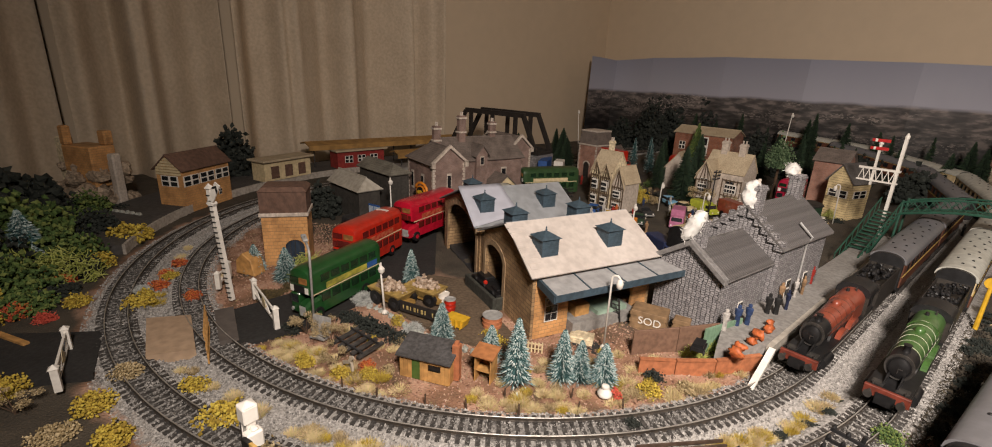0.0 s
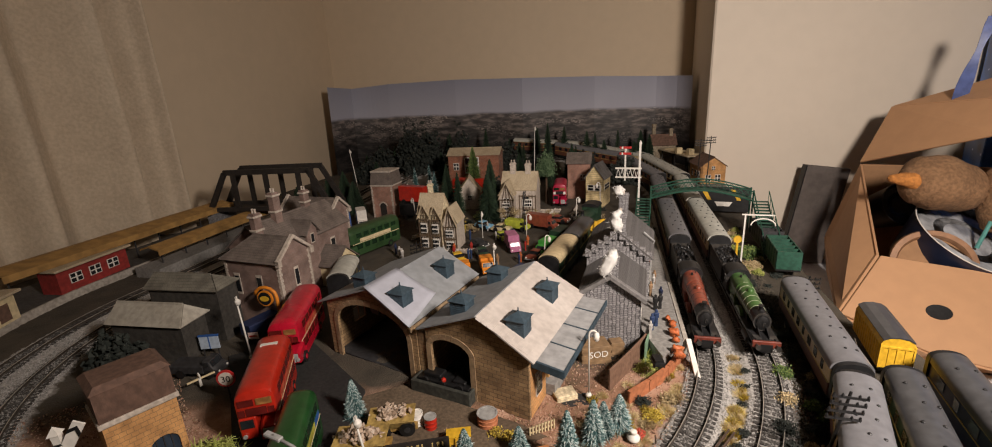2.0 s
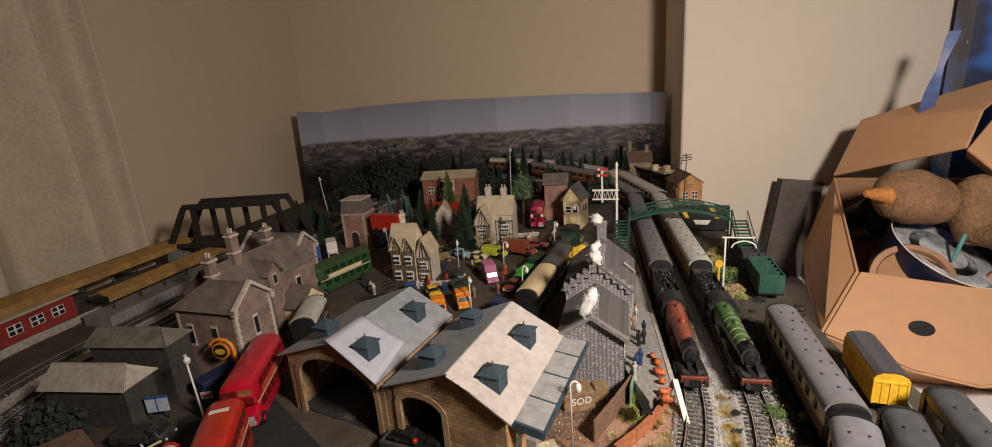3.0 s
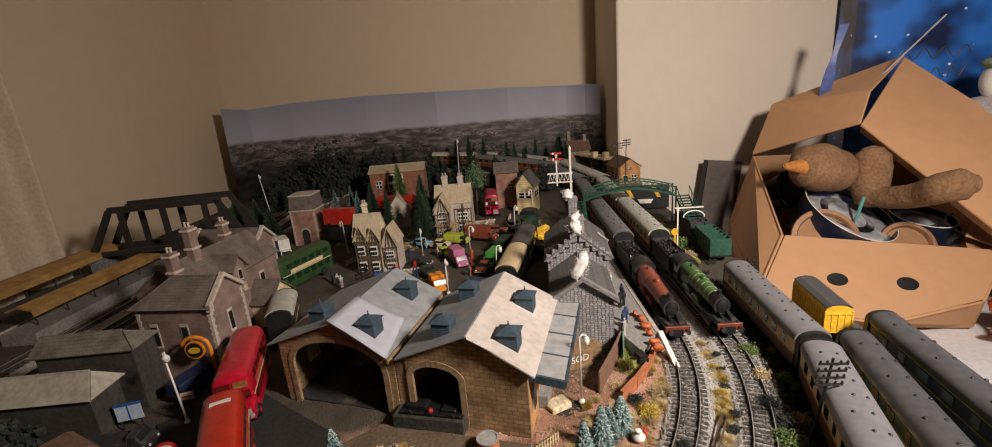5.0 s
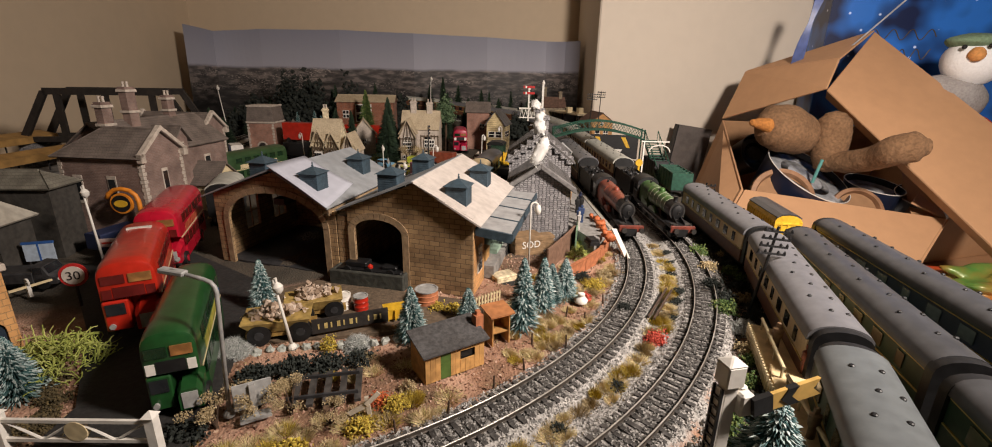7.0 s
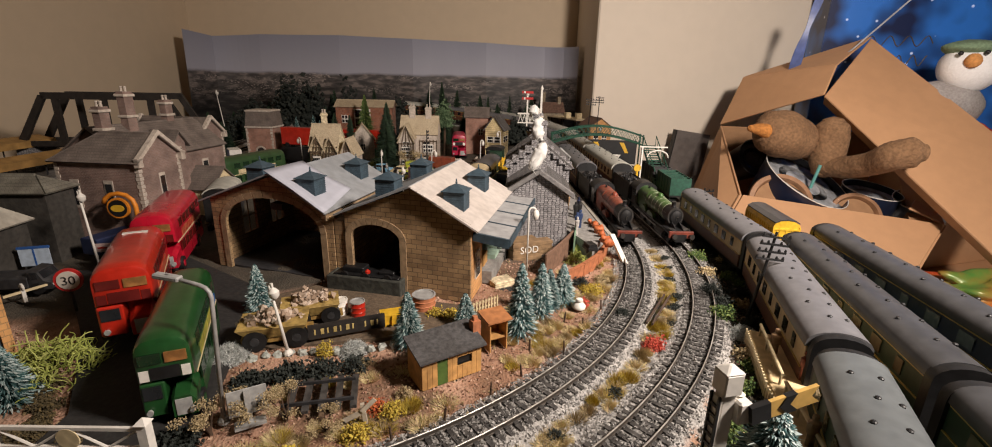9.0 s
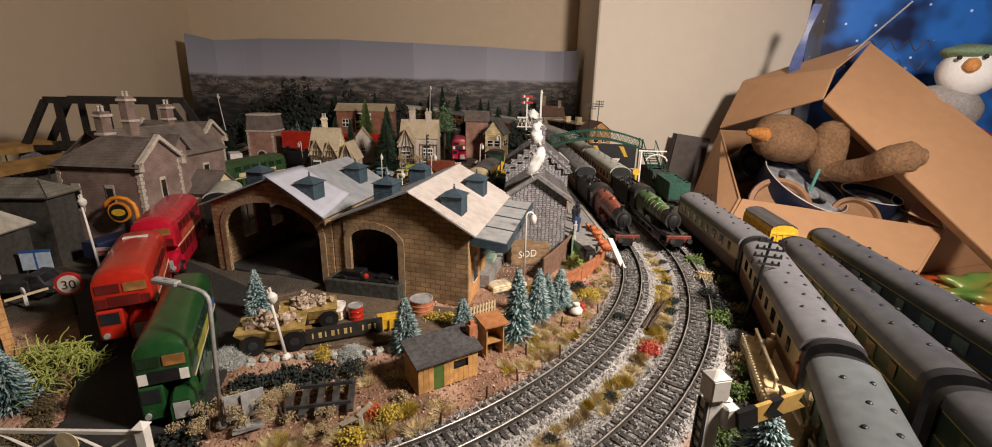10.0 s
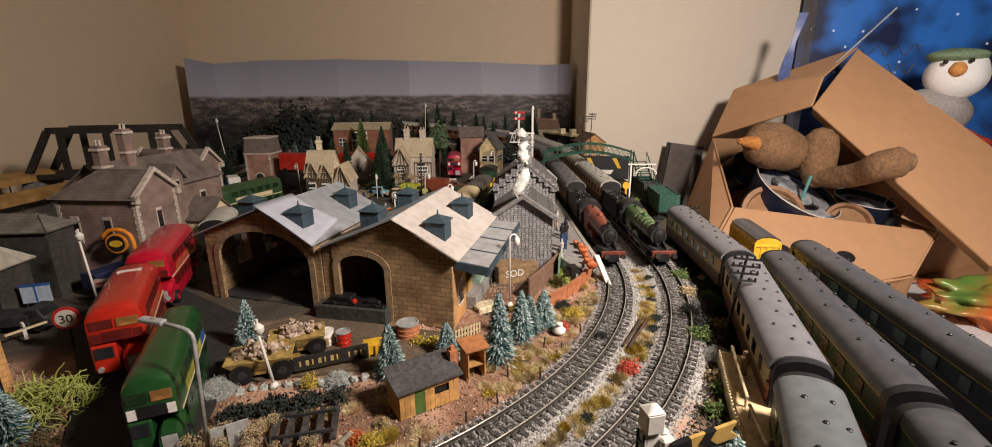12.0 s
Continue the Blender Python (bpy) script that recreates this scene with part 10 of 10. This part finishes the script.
# ---- side table, box of toys, bag ----
SHEET = mat("white_cotton_sheet", (0.75, 0.75, 0.78), 0.85, 0, 0.08, 120, 0.2)
tbl2 = thing("low_side_table", "low side table covered with a white sheet", "table", 0, 0, -0.80)
part("table_body", M().box(0.235, 1.70, 0.20, 1.35, 0.0, 0.580), BOARD, tbl2)
rings = []
for i in range(17):
    rings.append([(0.230 + 1.475 * i / 16, 0.195 + 1.16 * j / 12, 0.5825 + 0.0045 * noise.noise(Vector((i * 0.7, j * 0.8, 1)))) for j in range(13)])
part("white_sheet", M().loft(rings, closed=False), SHEET, tbl2, "rumpled white cotton sheet", smooth=True)

box_ = thing("cardboard_box", "open brown cardboard fruit box of toys and pots", "box")


def panel(name, pts, material, parent, th=0.005, label=""):
    """A flat card panel from its corners, with thickness."""
    p = [Vector(q) for q in pts]
    nrm = (p[1] - p[0]).cross(p[-1] - p[0]).normalized() * th
    n_ = len(p)
    v = [tuple(q) for q in p] + [tuple(q + nrm) for q in p]
    return part(name, M().add(v, [tuple(range(n_)), tuple(range(2 * n_ - 1, n_ - 1, -1))] + [(i, n_ + i, n_ + (i + 1) % n_, (i + 1) % n_) for i in range(n_)]), material, parent, label, bevel=0.0012)


FL, FR, BL, BR = (0.340, 0.898, -0.042), (0.704, 0.828, -0.078), (0.413, 1.180, 0.075), (0.79, 1.12, 0.07)
FLm, BLm = (0.256, 0.815, -0.120), (0.395, 1.255, -0.120)
FDm = (0.4418, 0.7482, -0.1654)
FCm, FRm = (0.365, 0.7664, -0.1549), (0.614, 0.7636, -0.1402)
FLb, FRb, BLb, BRb = (0.300, 0.850, -0.212), (0.640, 0.800, -0.212), (0.410, 1.250, -0.212), (0.77, 1.14, -0.212)
panel("front_panel", [FLm, FCm, FDm, FRm, FR, FL], CARDBOARD, box_)
panel("front_fold", [FLb, FRb, FRm, FDm, FCm, FLm], CARDBOARD, box_)
panel("side_panel", [FLm, FL, BL, BLm], CARDBOARD, box_)
panel("side_fold", [FLb, FLm, BLm, BLb], CARDBOARD, box_)
panel("side_panel", [FRm, FRb, BRb, BR, FR], CARDBOARD, box_)
panel("back_panel", [BLb, BL, BR, BRb], CARDDARK, box_)
panel("bottom_panel", [FLb, BLb, BRb, FRb], CARDDARK, box_)
front_n = (Vector(FL) - Vector(FLm)).cross(Vector(FR) - Vector(FLm)).normalized()
FRONT_HOLE = front_n.to_track_quat("Z", "Y").to_matrix().to_4x4()
for q in ((0.3955, 0.8166, -0.1091), (0.5085, 0.7975, -0.1179)):
    part("hand_hole", M().lathe([(0.0155, -0.0062), (0.0155, 0.0062), (0.0002, 0.0062)], 24, Matrix.Translation(q) @ FRONT_HOLE @ Matrix.Diagonal((1.15, 0.85, 1, 1))), BLACK, box_, "dark oval hand hole")
side_n = (Vector(FL) - Vector(FLm)).cross(Vector(BLm) - Vector(FLm)).normalized()
HOLE = side_n.to_track_quat("Z", "Y").to_matrix().to_4x4()
part("hand_hole", M().prism([(-0.02, -0.02), (0.012, -0.014), (0.016, 0.012), (0.006, 0.03)], -0.0008, 0.0008, T=Matrix.Translation((0.385, 1.130, -0.066)) @ HOLE @ pose(0, 0, 0, 90, 0, 0)), BLACK, box_, "dark torn hand hole")
part("hand_hole", M().lathe([(0.011, -0.0015), (0.011, 0.0015)], 16, Matrix.Translation((0.2885, 0.8985, -0.111)) @ HOLE), BLACK, box_, "small dark oval hole")
panel("corner_flap", [FR, (0.716, 0.85, -0.070), (0.700, 0.90, -0.045), (0.655, 0.86, -0.055)], CARDBOARD, box_, 0.004)
lid = thing("box_lid", "brown cardboard lid tipped open on the toy box", "box lid")
A_, B_, C_, D_, Dm_ = (0.414, 1.19, 0.077), (0.475, 1.23, 0.195), (0.684, 1.10, 0.285), (0.523, 0.98, 0.159), (0.564, 1.02, 0.220)
E_, F_ = (0.705, 0.715, -0.105), (0.85, 0.84, 0.045)
panel("lid_side", [A_, D_, Dm_, B_], CARDBOARD, lid)
panel("lid_end_flap", [B_, Dm_, C_], CARDBOARD, lid, 0.004)
panel("lid_top", [D_, E_, F_, C_], CARDBOARD, lid, -0.005)
part("hand_hole", M().lathe([(0.013, -0.002), (0.013, 0.007)], 20, pose(0.545, 1.145, 0.186, 100, 0, 58) @ Matrix.Diagonal((1.3, 0.6, 1, 1))), BLACK, lid, "dark oval hand hole")
panel("lid_edge", [D_, (D_[0] + 0.012, D_[1] + 0.016, D_[2] - 0.016), (E_[0] + 0.012, E_[1] + 0.016, E_[2] - 0.016), E_], CARDDARK, lid, 0.003)
rb_ = thing("blue_ribbon", "translucent blue ribbon looped through the lid", "ribbon")
RIB = [(0.532 + 0.010 * t + 0.014 * t * t, 1.128 - 0.012 * t, 0.180 + 0.185 * t) for t in [i / 12 for i in range(13)]]
part("ribbon", M().loft([[(x - w_, y, z), (x + w_, y - 0.004, z), (x + w_, y - 0.003, z), (x - w_, y + 0.001, z)] for (x, y, z), w_ in zip(RIB, (0.007, 0.009, 0.011, 0.012, 0.012, 0.011, 0.009, 0.006, 0.004, 0.005, 0.007, 0.009, 0.009))]), mat("pale_blue_ribbon", (0.10, 0.15, 0.40), 0.35, 0, 0.3, 60, 0.05), rb_, smooth="auto")
part("ribbon_tail", M().tube([(0.575, 1.10, 0.195), (0.62, 1.06, 0.26), (0.70, 1.03, 0.36)], 0.0018, 6), mat("clear_ribbon_tail", (0.45, 0.46, 0.5), 0.3, 0, 0.2, 60, 0.05), rb_)
bear = thing("plush_duck", "brown plush toy with orange felt beak", "plush toy", 0, 0, 0)


def limb(pts_, radii):
    """A stuffed limb: smooth spine, round ends, curly nap."""
    c_ = [Vector(q) for q in pts_]
    k_ = len(c_) - 1
    rings = []
    for i in range(14 * k_ + 1):
        j = min(i // 14, k_ - 1)
        u = i / 14 - j
        p0, p1, p2, p3 = c_[max(j - 1, 0)], c_[j], c_[j + 1], c_[min(j + 2, k_)]
        pos = 0.5 * (2 * p1 + (p2 - p0) * u + (2 * p0 - 5 * p1 + 4 * p2 - p3) * u * u + (3 * p1 - p0 - 3 * p2 + p3) * u ** 3)
        d = ((p2 - p0) * (1 - u) + (p3 - p1) * u).normalized()
        w_ = u * u * (3 - 2 * u)
        rr = radii[j] * (1 - w_) + radii[j + 1] * w_
        a = Vector((0, 1, 0)) - d * d.y
        a.normalize()
        b_ = d.cross(a)
        ring = []
        for t in [2 * math.pi * q / 44 for q in range(44)]:
            e_ = a * math.cos(t) + b_ * math.sin(t)
            q_ = pos + e_ * rr
            ring.append(q_ + e_ * (0.0013 * noise.noise(q_ * 330) + 0.0011 * noise.noise(q_ * 90)) * min(1.0, rr / 0.02))
        rings.append(ring)
    return M().loft(rings)


for pts_, radii in ((((0.382, 0.962, 0.083), (0.388, 0.963, 0.083), (0.408, 0.965, 0.083), (0.440, 0.970, 0.078), (0.480, 0.980, 0.066), (0.520, 0.990, 0.052), (0.530, 0.990, 0.048)), (0.004, 0.022, 0.043, 0.050, 0.044, 0.028, 0.004)),
                    (((0.536, 0.952, -0.010), (0.536, 0.952, 0.000), (0.536, 0.953, 0.030), (0.537, 0.955, 0.065), (0.537, 0.956, 0.095), (0.536, 0.957, 0.110), (0.536, 0.957, 0.117)), (0.006, 0.024, 0.033, 0.034, 0.031, 0.019, 0.003)),
                    (((0.522, 0.948, 0.014), (0.530, 0.942, 0.014), (0.545, 0.905, 0.020), (0.555, 0.860, 0.034), (0.556, 0.815, 0.056), (0.574, 0.795, 0.066), (0.590, 0.792, 0.066), (0.598, 0.791, 0.065)), (0.006, 0.019, 0.022, 0.023, 0.027, 0.027, 0.016, 0.003))):
    part("plush_limb", limb(pts_, radii), PLUSH, bear, smooth=True)
part("beak", limb(((0.352, 0.944, 0.092), (0.358, 0.944, 0.091), (0.378, 0.946, 0.089), (0.400, 0.950, 0.084), (0.412, 0.954, 0.082)), (0.002, 0.007, 0.012, 0.016, 0.012)), mat("orange_felt", (0.55, 0.22, 0.05), 0.9, 0, 0.3, 200, 0.5), bear, smooth=True)
for i, (x, y, z, r_, rx, ry, c_, lb) in enumerate(((0.498, 0.945, -0.012, 0.092, 26, 18, ENAMELB, "navy enamel bucket wrapped in clear film"), (0.645, 0.945, -0.034, 0.056, 12, 4, ENAMELB, "navy enamel cup wrapped in film"), (0.725, 0.905, -0.048, 0.052, 16, -6, ENAMELG, "grey plastic cup in the box"), (0.455, 1.075, 0.012, 0.045, 62, 20, ENAMELG, "black framed dish standing on edge"))):
    cup_ = thing("bowl", lb, "bowl", x, y, z, 0, "bowls in the box", rx=rx, ry=ry)
    part("bowl_body", M().lathe([(r_ * 0.80, -0.095), (r_ * 0.90, -0.05), (r_, 0.0), (r_ * 0.98, 0.0), (r_ * 0.88, -0.05), (r_ * 0.78, -0.09)], 32), c_ if i < 3 else BLACK, cup_, smooth="auto")
    part("film_cover", M().lathe([(r_ * 0.955, -0.012), (r_ * 0.8, -0.010), (r_ * 0.5, -0.013), (r_ * 0.25, -0.010), (0.002, -0.012)], 32), CLEARFILM if i < 3 else FILM, cup_, smooth=True)
    part("bowl_rim", M().tube([(r_ * math.cos(2 * math.pi * q / 40), r_ * math.sin(2 * math.pi * q / 40), 0.0) for q in range(41)], 0.0011, 6), WHITEP if i < 3 else DARK, cup_, smooth=True)
for i, (x, y, z, r_) in enumerate(((0.425, 0.905, -0.058, 0.062), (0.580, 0.895, -0.082, 0.050))):
    hp = thing("terracotta_ring", "flat brown pottery ring leaning inside the box", "ring", x, y, z, -11, "pottery rings", rx=62)
    part("ring", M().lathe([(r_, -0.006), (r_ * 1.03, 0), (r_, 0.006), (r_ * 0.86, 0.007), (r_ * 0.80, 0.0), (r_ * 0.78, -0.006)], 36), mat("brown_pottery%d" % i, (0.36, 0.19, 0.10), 0.6, 0, 0.2, 80, 0.1), hp, smooth="auto")
    part("ring_plate", M().lathe([(r_ * 0.80, -0.004), (r_ * 0.80, -0.002)], 36), CARDDARK, hp)
sr = thing("green_straw", "pale green plastic straw standing in the bowl", "straw", 0.492, 0.920, -0.028, 0, ry=8)
part("straw", M().tube([(0, 0, 0), (0.004, 0, 0.05)], 0.0032, 8), mat("sea_green_plastic", (0.12, 0.36, 0.33), 0.35, 0, 0.15, 60, 0.02), sr)


def bag_mat():
    m = mat("night_sky_gift_bag_print", (0.02, 0.05, 0.20), 0.3, 0, 0.4, 12, 0.0)
    nt = m.node_tree
    nd, ln = nt.nodes, nt.links
    tc = nd.new("ShaderNodeTexCoord")
    n1 = nd.new("ShaderNodeTexNoise")
    n1.inputs["Scale"].default_value = 9
    r1 = nd.new("ShaderNodeValToRGB")
    r1.color_ramp.elements[0].position, r1.color_ramp.elements[0].color = 0.40, (0.012, 0.022, 0.08, 1)
    r1.color_ramp.elements[1].position, r1.color_ramp.elements[1].color = 0.62, (0.035, 0.20, 0.72, 1)
    vo = nd.new("ShaderNodeTexVoronoi")
    vo.inputs["Scale"].default_value = 26
    r2 = nd.new("ShaderNodeValToRGB")
    r2.color_ramp.elements[0].position, r2.color_ramp.elements[0].color = 0.05, (0.75, 0.8, 0.9, 1)
    r2.color_ramp.elements[1].position, r2.color_ramp.elements[1].color = 0.10, (0, 0, 0, 1)
    mx = nd.new("ShaderNodeMix")
    mx.data_type, mx.blend_type = "RGBA", "ADD"
    mx.inputs[0].default_value = 1.0
    ln.new(tc.outputs["Object"], n1.inputs["Vector"])
    ln.new(tc.outputs["Object"], vo.inputs["Vector"])
    ln.new(n1.outputs["Fac"], r1.inputs["Fac"])
    ln.new(vo.outputs["Distance"], r2.inputs["Fac"])
    ln.new(r1.outputs["Color"], mx.inputs[6])
    ln.new(r2.outputs["Color"], mx.inputs[7])
    ln.new(mx.outputs[2], nd["Principled BSDF"].inputs["Base Color"])
    return m


gbag = thing("gift_bag", "glossy night-blue gift bag printed with snowflakes", "gift bag", 0.965, 1.21, -0.212, -14)
part("bag_front", M().box(-0.30, 0.30, -0.055, -0.053, 0.0, 0.92), bag_mat(), gbag)
part("bag_back", M().box(-0.30, 0.30, 0.053, 0.055, 0.0, 0.92), bag_mat(), gbag)
for s_ in (-1, 1):
    part("bag_gusset", M().box(s_ * 0.30 - 0.001, s_ * 0.30 + 0.001, -0.053, 0.053, 0.0, 0.92), bag_mat(), gbag)
script = part("script_stroke", M().tube([(-0.205 + 0.012 * i, -0.0558, 0.50 + 0.012 * math.sin(i * 1.9)) for i in [j / 5 for j in range(60)]], 0.0011, 6), mat("gold_foil", (0.16, 0.12, 0.07), 0.4, 0.4, 0.2, 80, 0.05), gbag)
part("script_stroke", M().tube([(-0.165 + 0.011 * i, -0.0558, 0.455 + 0.012 * math.sin(i * 2.3)) for i in [j / 5 for j in range(45)]], 0.0011, 6), script.data.materials[0], gbag)
snow = thing("plush_snowman", "white plush figure with green hat lying back", "plush toy", 0, 0, 0)
m_ = M()
m_.blob((0.822, 0.990, 0.222), 0.052, 1, 0.08, 24, 16, (1.1, 0.95, 1.0))
part("plush_head", m_, PLUSHW, snow, smooth=True)
part("plush_body", M().blob((0.800, 1.010, 0.142), 0.068, 2, 0.12, 22, 14, (1.25, 0.8, 0.8)), mat("grey_plush", (0.42, 0.39, 0.38), 0.95, 0, 0.2, 240, 0.8), snow, smooth=True)
part("hat", M().blob((0.812, 0.985, 0.258), 0.040, 4, 0.15, 22, 12, (1.35, 1.1, 0.42)), mat("sage_green_felt", (0.22, 0.32, 0.20), 0.95, 0, 0.25, 200, 0.6), snow, smooth=True)
part("nose", M().blob((0.786, 0.950, 0.232), 0.014, 5, 0.1, 14, 10), mat("orange_plush", (0.70, 0.32, 0.10), 0.9, 0, 0.2, 200, 0.4), snow, smooth=True)
for q in ((0.766, 0.960, 0.246), (0.802, 0.942, 0.248)):
    part("eye", M().blob(q, 0.0045, 1, 0.05, 10, 8), BLACK, snow, smooth=True)
rdp = thing("red_plush", "small red plush bundle beside the lid", "plush toy", 0.84, 0.965, 0.085, 0)
part("bundle", M().blob((0, 0, 0), 0.040, 3, 0.4, 16, 12, (1.3, 0.8, 0.6)), mat("red_plush_cloth", (0.55, 0.05, 0.03), 0.9, 0, 0.25, 200, 0.5), rdp, smooth=True)
sn = thing("snack_bag", "crumpled orange and green foil bag on the sheet", "bag", 0.745, 0.715, -0.176, -20)
part("foil_bag", M().blob((0, 0, 0), 0.080, 7, 0.55, 60, 36, (1.4, 0.8, 0.50), 2.4), mat("orange_green_foil", (0.70, 0.10, 0.03), 0.3, 0.1, 0.3, 9, 0.1, col2=(0.12, 0.30, 0.06)), sn, smooth=True)
part("crimped_seal", M().prism([(-0.006 + 0.012 * (i % 2), -0.045 + 0.006 * i) for i in range(16)] + [(0.004, 0.047), (0.004, -0.047)], -0.001, 0.001, "z", T=pose(-0.108, 0.0, 0.012, 0, 24, 0)), mat("red_foil_seal", (0.55, 0.06, 0.03), 0.3, 0.2, 0.2, 90, 0.1), sn)
dk = thing("dark_folder", "dark flat folder standing between box and wall", "folder", 0.365, 1.315, -0.212, 12, ry=8)
part("spine", M().box(-0.0585, -0.0555, -0.0088, 0.0088, 0, 0.26), BLACK, dk)
part("folder", M().box(-0.055, 0.055, -0.008, 0.008, 0, 0.26), mat("grey_folder_card", (0.14, 0.12, 0.11), 0.6, 0, 0.2, 60, 0.1), dk, bevel=0.002)

slab("cardboard_sheet", [(0.74, 0.90), (0.93, 0.88), (1.25, 1.10), (1.25, 1.34), (0.90, 1.12)], -0.212, -0.206, CARDBOARD, "flat brown cardboard sheet lying on the side table", "cardboard", kind="")

cf = thing("cardboard_flap", "loose brown cardboard flap leaning beside the box", "cardboard")
panel("flap", [(0.715, 0.905, -0.206), (1.12, 1.03, -0.206), (1.12, 1.07, 0.10), (0.77, 0.935, -0.05)], CARDBOARD, cf)

# ---- sleepers, last ----


def sleepers(track_, r):
    n_ = int(oval_len(r) / 0.0063)
    near, far = 0, M()
    first = None
    for i in range(n_):
        s_ = oval_len(r) * i / n_
        x, y, hd = oval(r, s_)
        T = pose(x, y, rise(x, y), 0, 0, hd)
        if y < 0.56 and x > -0.66 and near < 295:
            near += 1
            if first is None:
                first = part("sleeper", M().box(-0.00145, 0.00145, -0.0150, 0.0150, -0.0062, -0.0034).box(-0.0014, 0.0014, -0.0106, -0.0066, -0.0034, -0.0026).box(-0.0014, 0.0014, 0.0066, 0.0106, -0.0034, -0.0026), SLEEPER, track_, T=T)
            else:
                again(first, T, track_)
        else:
            far.box(-0.0019, 0.0019, -0.0150, 0.0150, -0.0062, -0.0034, T)
    ob = part("far_sleepers", far, SLEEPER, track_)
    tagged(ob, kind="stuff")


sleepers(TRI, RI)
sleepers(TRO, RO)

# trees and blooms outside the curve
for i, (x, y, r, h, m_, lb) in enumerate(((-0.60, -0.10, 0.055, 0.075, LF_G, "broad dark green foam tree outside the curve"), (-0.68, -0.13, 0.06, 0.095, LF_D, "broad blackish foam tree outside the curve"), (-0.55, -0.13, 0.045, 0.05, LF_G, "broad dark green foam tree outside the curve"),
                                          (-0.52, -0.06, 0.026, 0.030, LF_Y, "yellow-green flock bush outside the curve"), (-0.50, -0.03, 0.016, 0.016, LF_O, "bright orange flock bush by the road"), (-0.585, -0.035, 0.030, 0.034, LF_L, "yellow-green lichen bush outside the curve"),
                                          (-0.36, -0.03, 0.018, 0.016, LF_Y, "yellow flock bush by the outer road"), (-0.33, -0.02, 0.016, 0.016, LF_K, "khaki flock bush by the outer road"), (-0.40, -0.09, 0.02, 0.016, LF_Y, "yellow flock bush by the outer road"),
                                          (-0.445, 0.098, 0.010, 0.010, LF_O, "red flock bush beside the ramp"), (-0.515, 0.088, 0.010, 0.009, LF_Y, "yellow flock bush between the tracks"), (-0.49, 0.060, 0.009, 0.008, LF_W, "pale lichen between the tracks"))):
    bush(lb, x, y, r, h, m_, 1300 + i, n=700, s=0.05)
for i, (x, y, h, r) in enumerate(((-0.545, -0.085, 0.075, 0.026), (-0.50, -0.10, 0.060, 0.024), (-0.63, -0.03, 0.07, 0.024))):
    fir("frosted blue-green fir outside the curve", x, y, h, r, FIR, 1400 + i, dense=1800)
rng3 = random.Random(77)
for i in range(34):
    a, rr = rng3.uniform(-2.35, -1.73), rng3.uniform(0.492, 0.64)
    if a < -2.02:
        rr = rng3.uniform(0.60, 0.70)
    m_ = (LF_G, LF_D, LF_G, LF_G, LF_Y, LF_D, LF_O, LF_G)[i % 8]
    big = m_ in (LF_G, LF_D)
    bush("dark green flock bush outside the curve" if big else ("yellow flock bush outside the curve" if m_ is LF_Y else "orange flock bush outside the curve"), XC + rr * math.cos(a), YS + rr * math.sin(a), rng3.uniform(0.018, 0.034) if big else 0.012, rng3.uniform(0.02, 0.055) * (1.0 if rr > 0.53 else 0.6) if big else 0.012, m_, 2000 + i, n=650 if big else 300, s=0.05)
for i, (x, y, r, h, m_, lb) in enumerate(((-0.66, -0.03, 0.050, 0.075, LF_G, "broad dark green foam tree outside the curve"), (-0.62, 0.005, 0.036, 0.048, LF_G, "dark green foam bush outside the curve"), (-0.575, 0.002, 0.030, 0.036, LF_L, "yellow-green lichen bush outside the curve"),
                                          (-0.545, -0.028, 0.036, 0.044, LF_G, "dark green foam bush outside the curve"), (-0.60, -0.045, 0.040, 0.060, LF_D, "blackish foam tree outside the curve"), (-0.500, -0.034, 0.011, 0.014, LF_R, "coral red flock bush by the outer road"),
                                          (-0.475, -0.012, 0.009, 0.010, LF_R, "coral red flock bush by the outer road"), (-0.485, -0.052, 0.018, 0.026, LF_Y, "yellow flock bush by the outer road"), (-0.500, 0.010, 0.014, 0.012, LF_Y, "yellow flock bush by the outer road"),
                                          (-0.305, 0.020, 0.015, 0.014, LF_Y, "yellow flock bush by the outer road"), (-0.285, 0.000, 0.014, 0.012, LF_K, "khaki flock bush by the outer road"), (-0.330, 0.040, 0.012, 0.012, LF_K, "khaki flock bush by the outer road"),
                                          (-0.262, 0.028, 0.016, 0.012, LF_Y, "yellow flock bush by the outer road"), (-0.72, 0.03, 0.040, 0.040, LF_D, "blackish foam bush by the garden wall"), (-0.69, 0.075, 0.018, 0.020, LF_Y, "yellow flock bush by the garden wall"))):
    bush(lb, x, y, r, h, m_, 3100 + i, n=800, s=0.05)
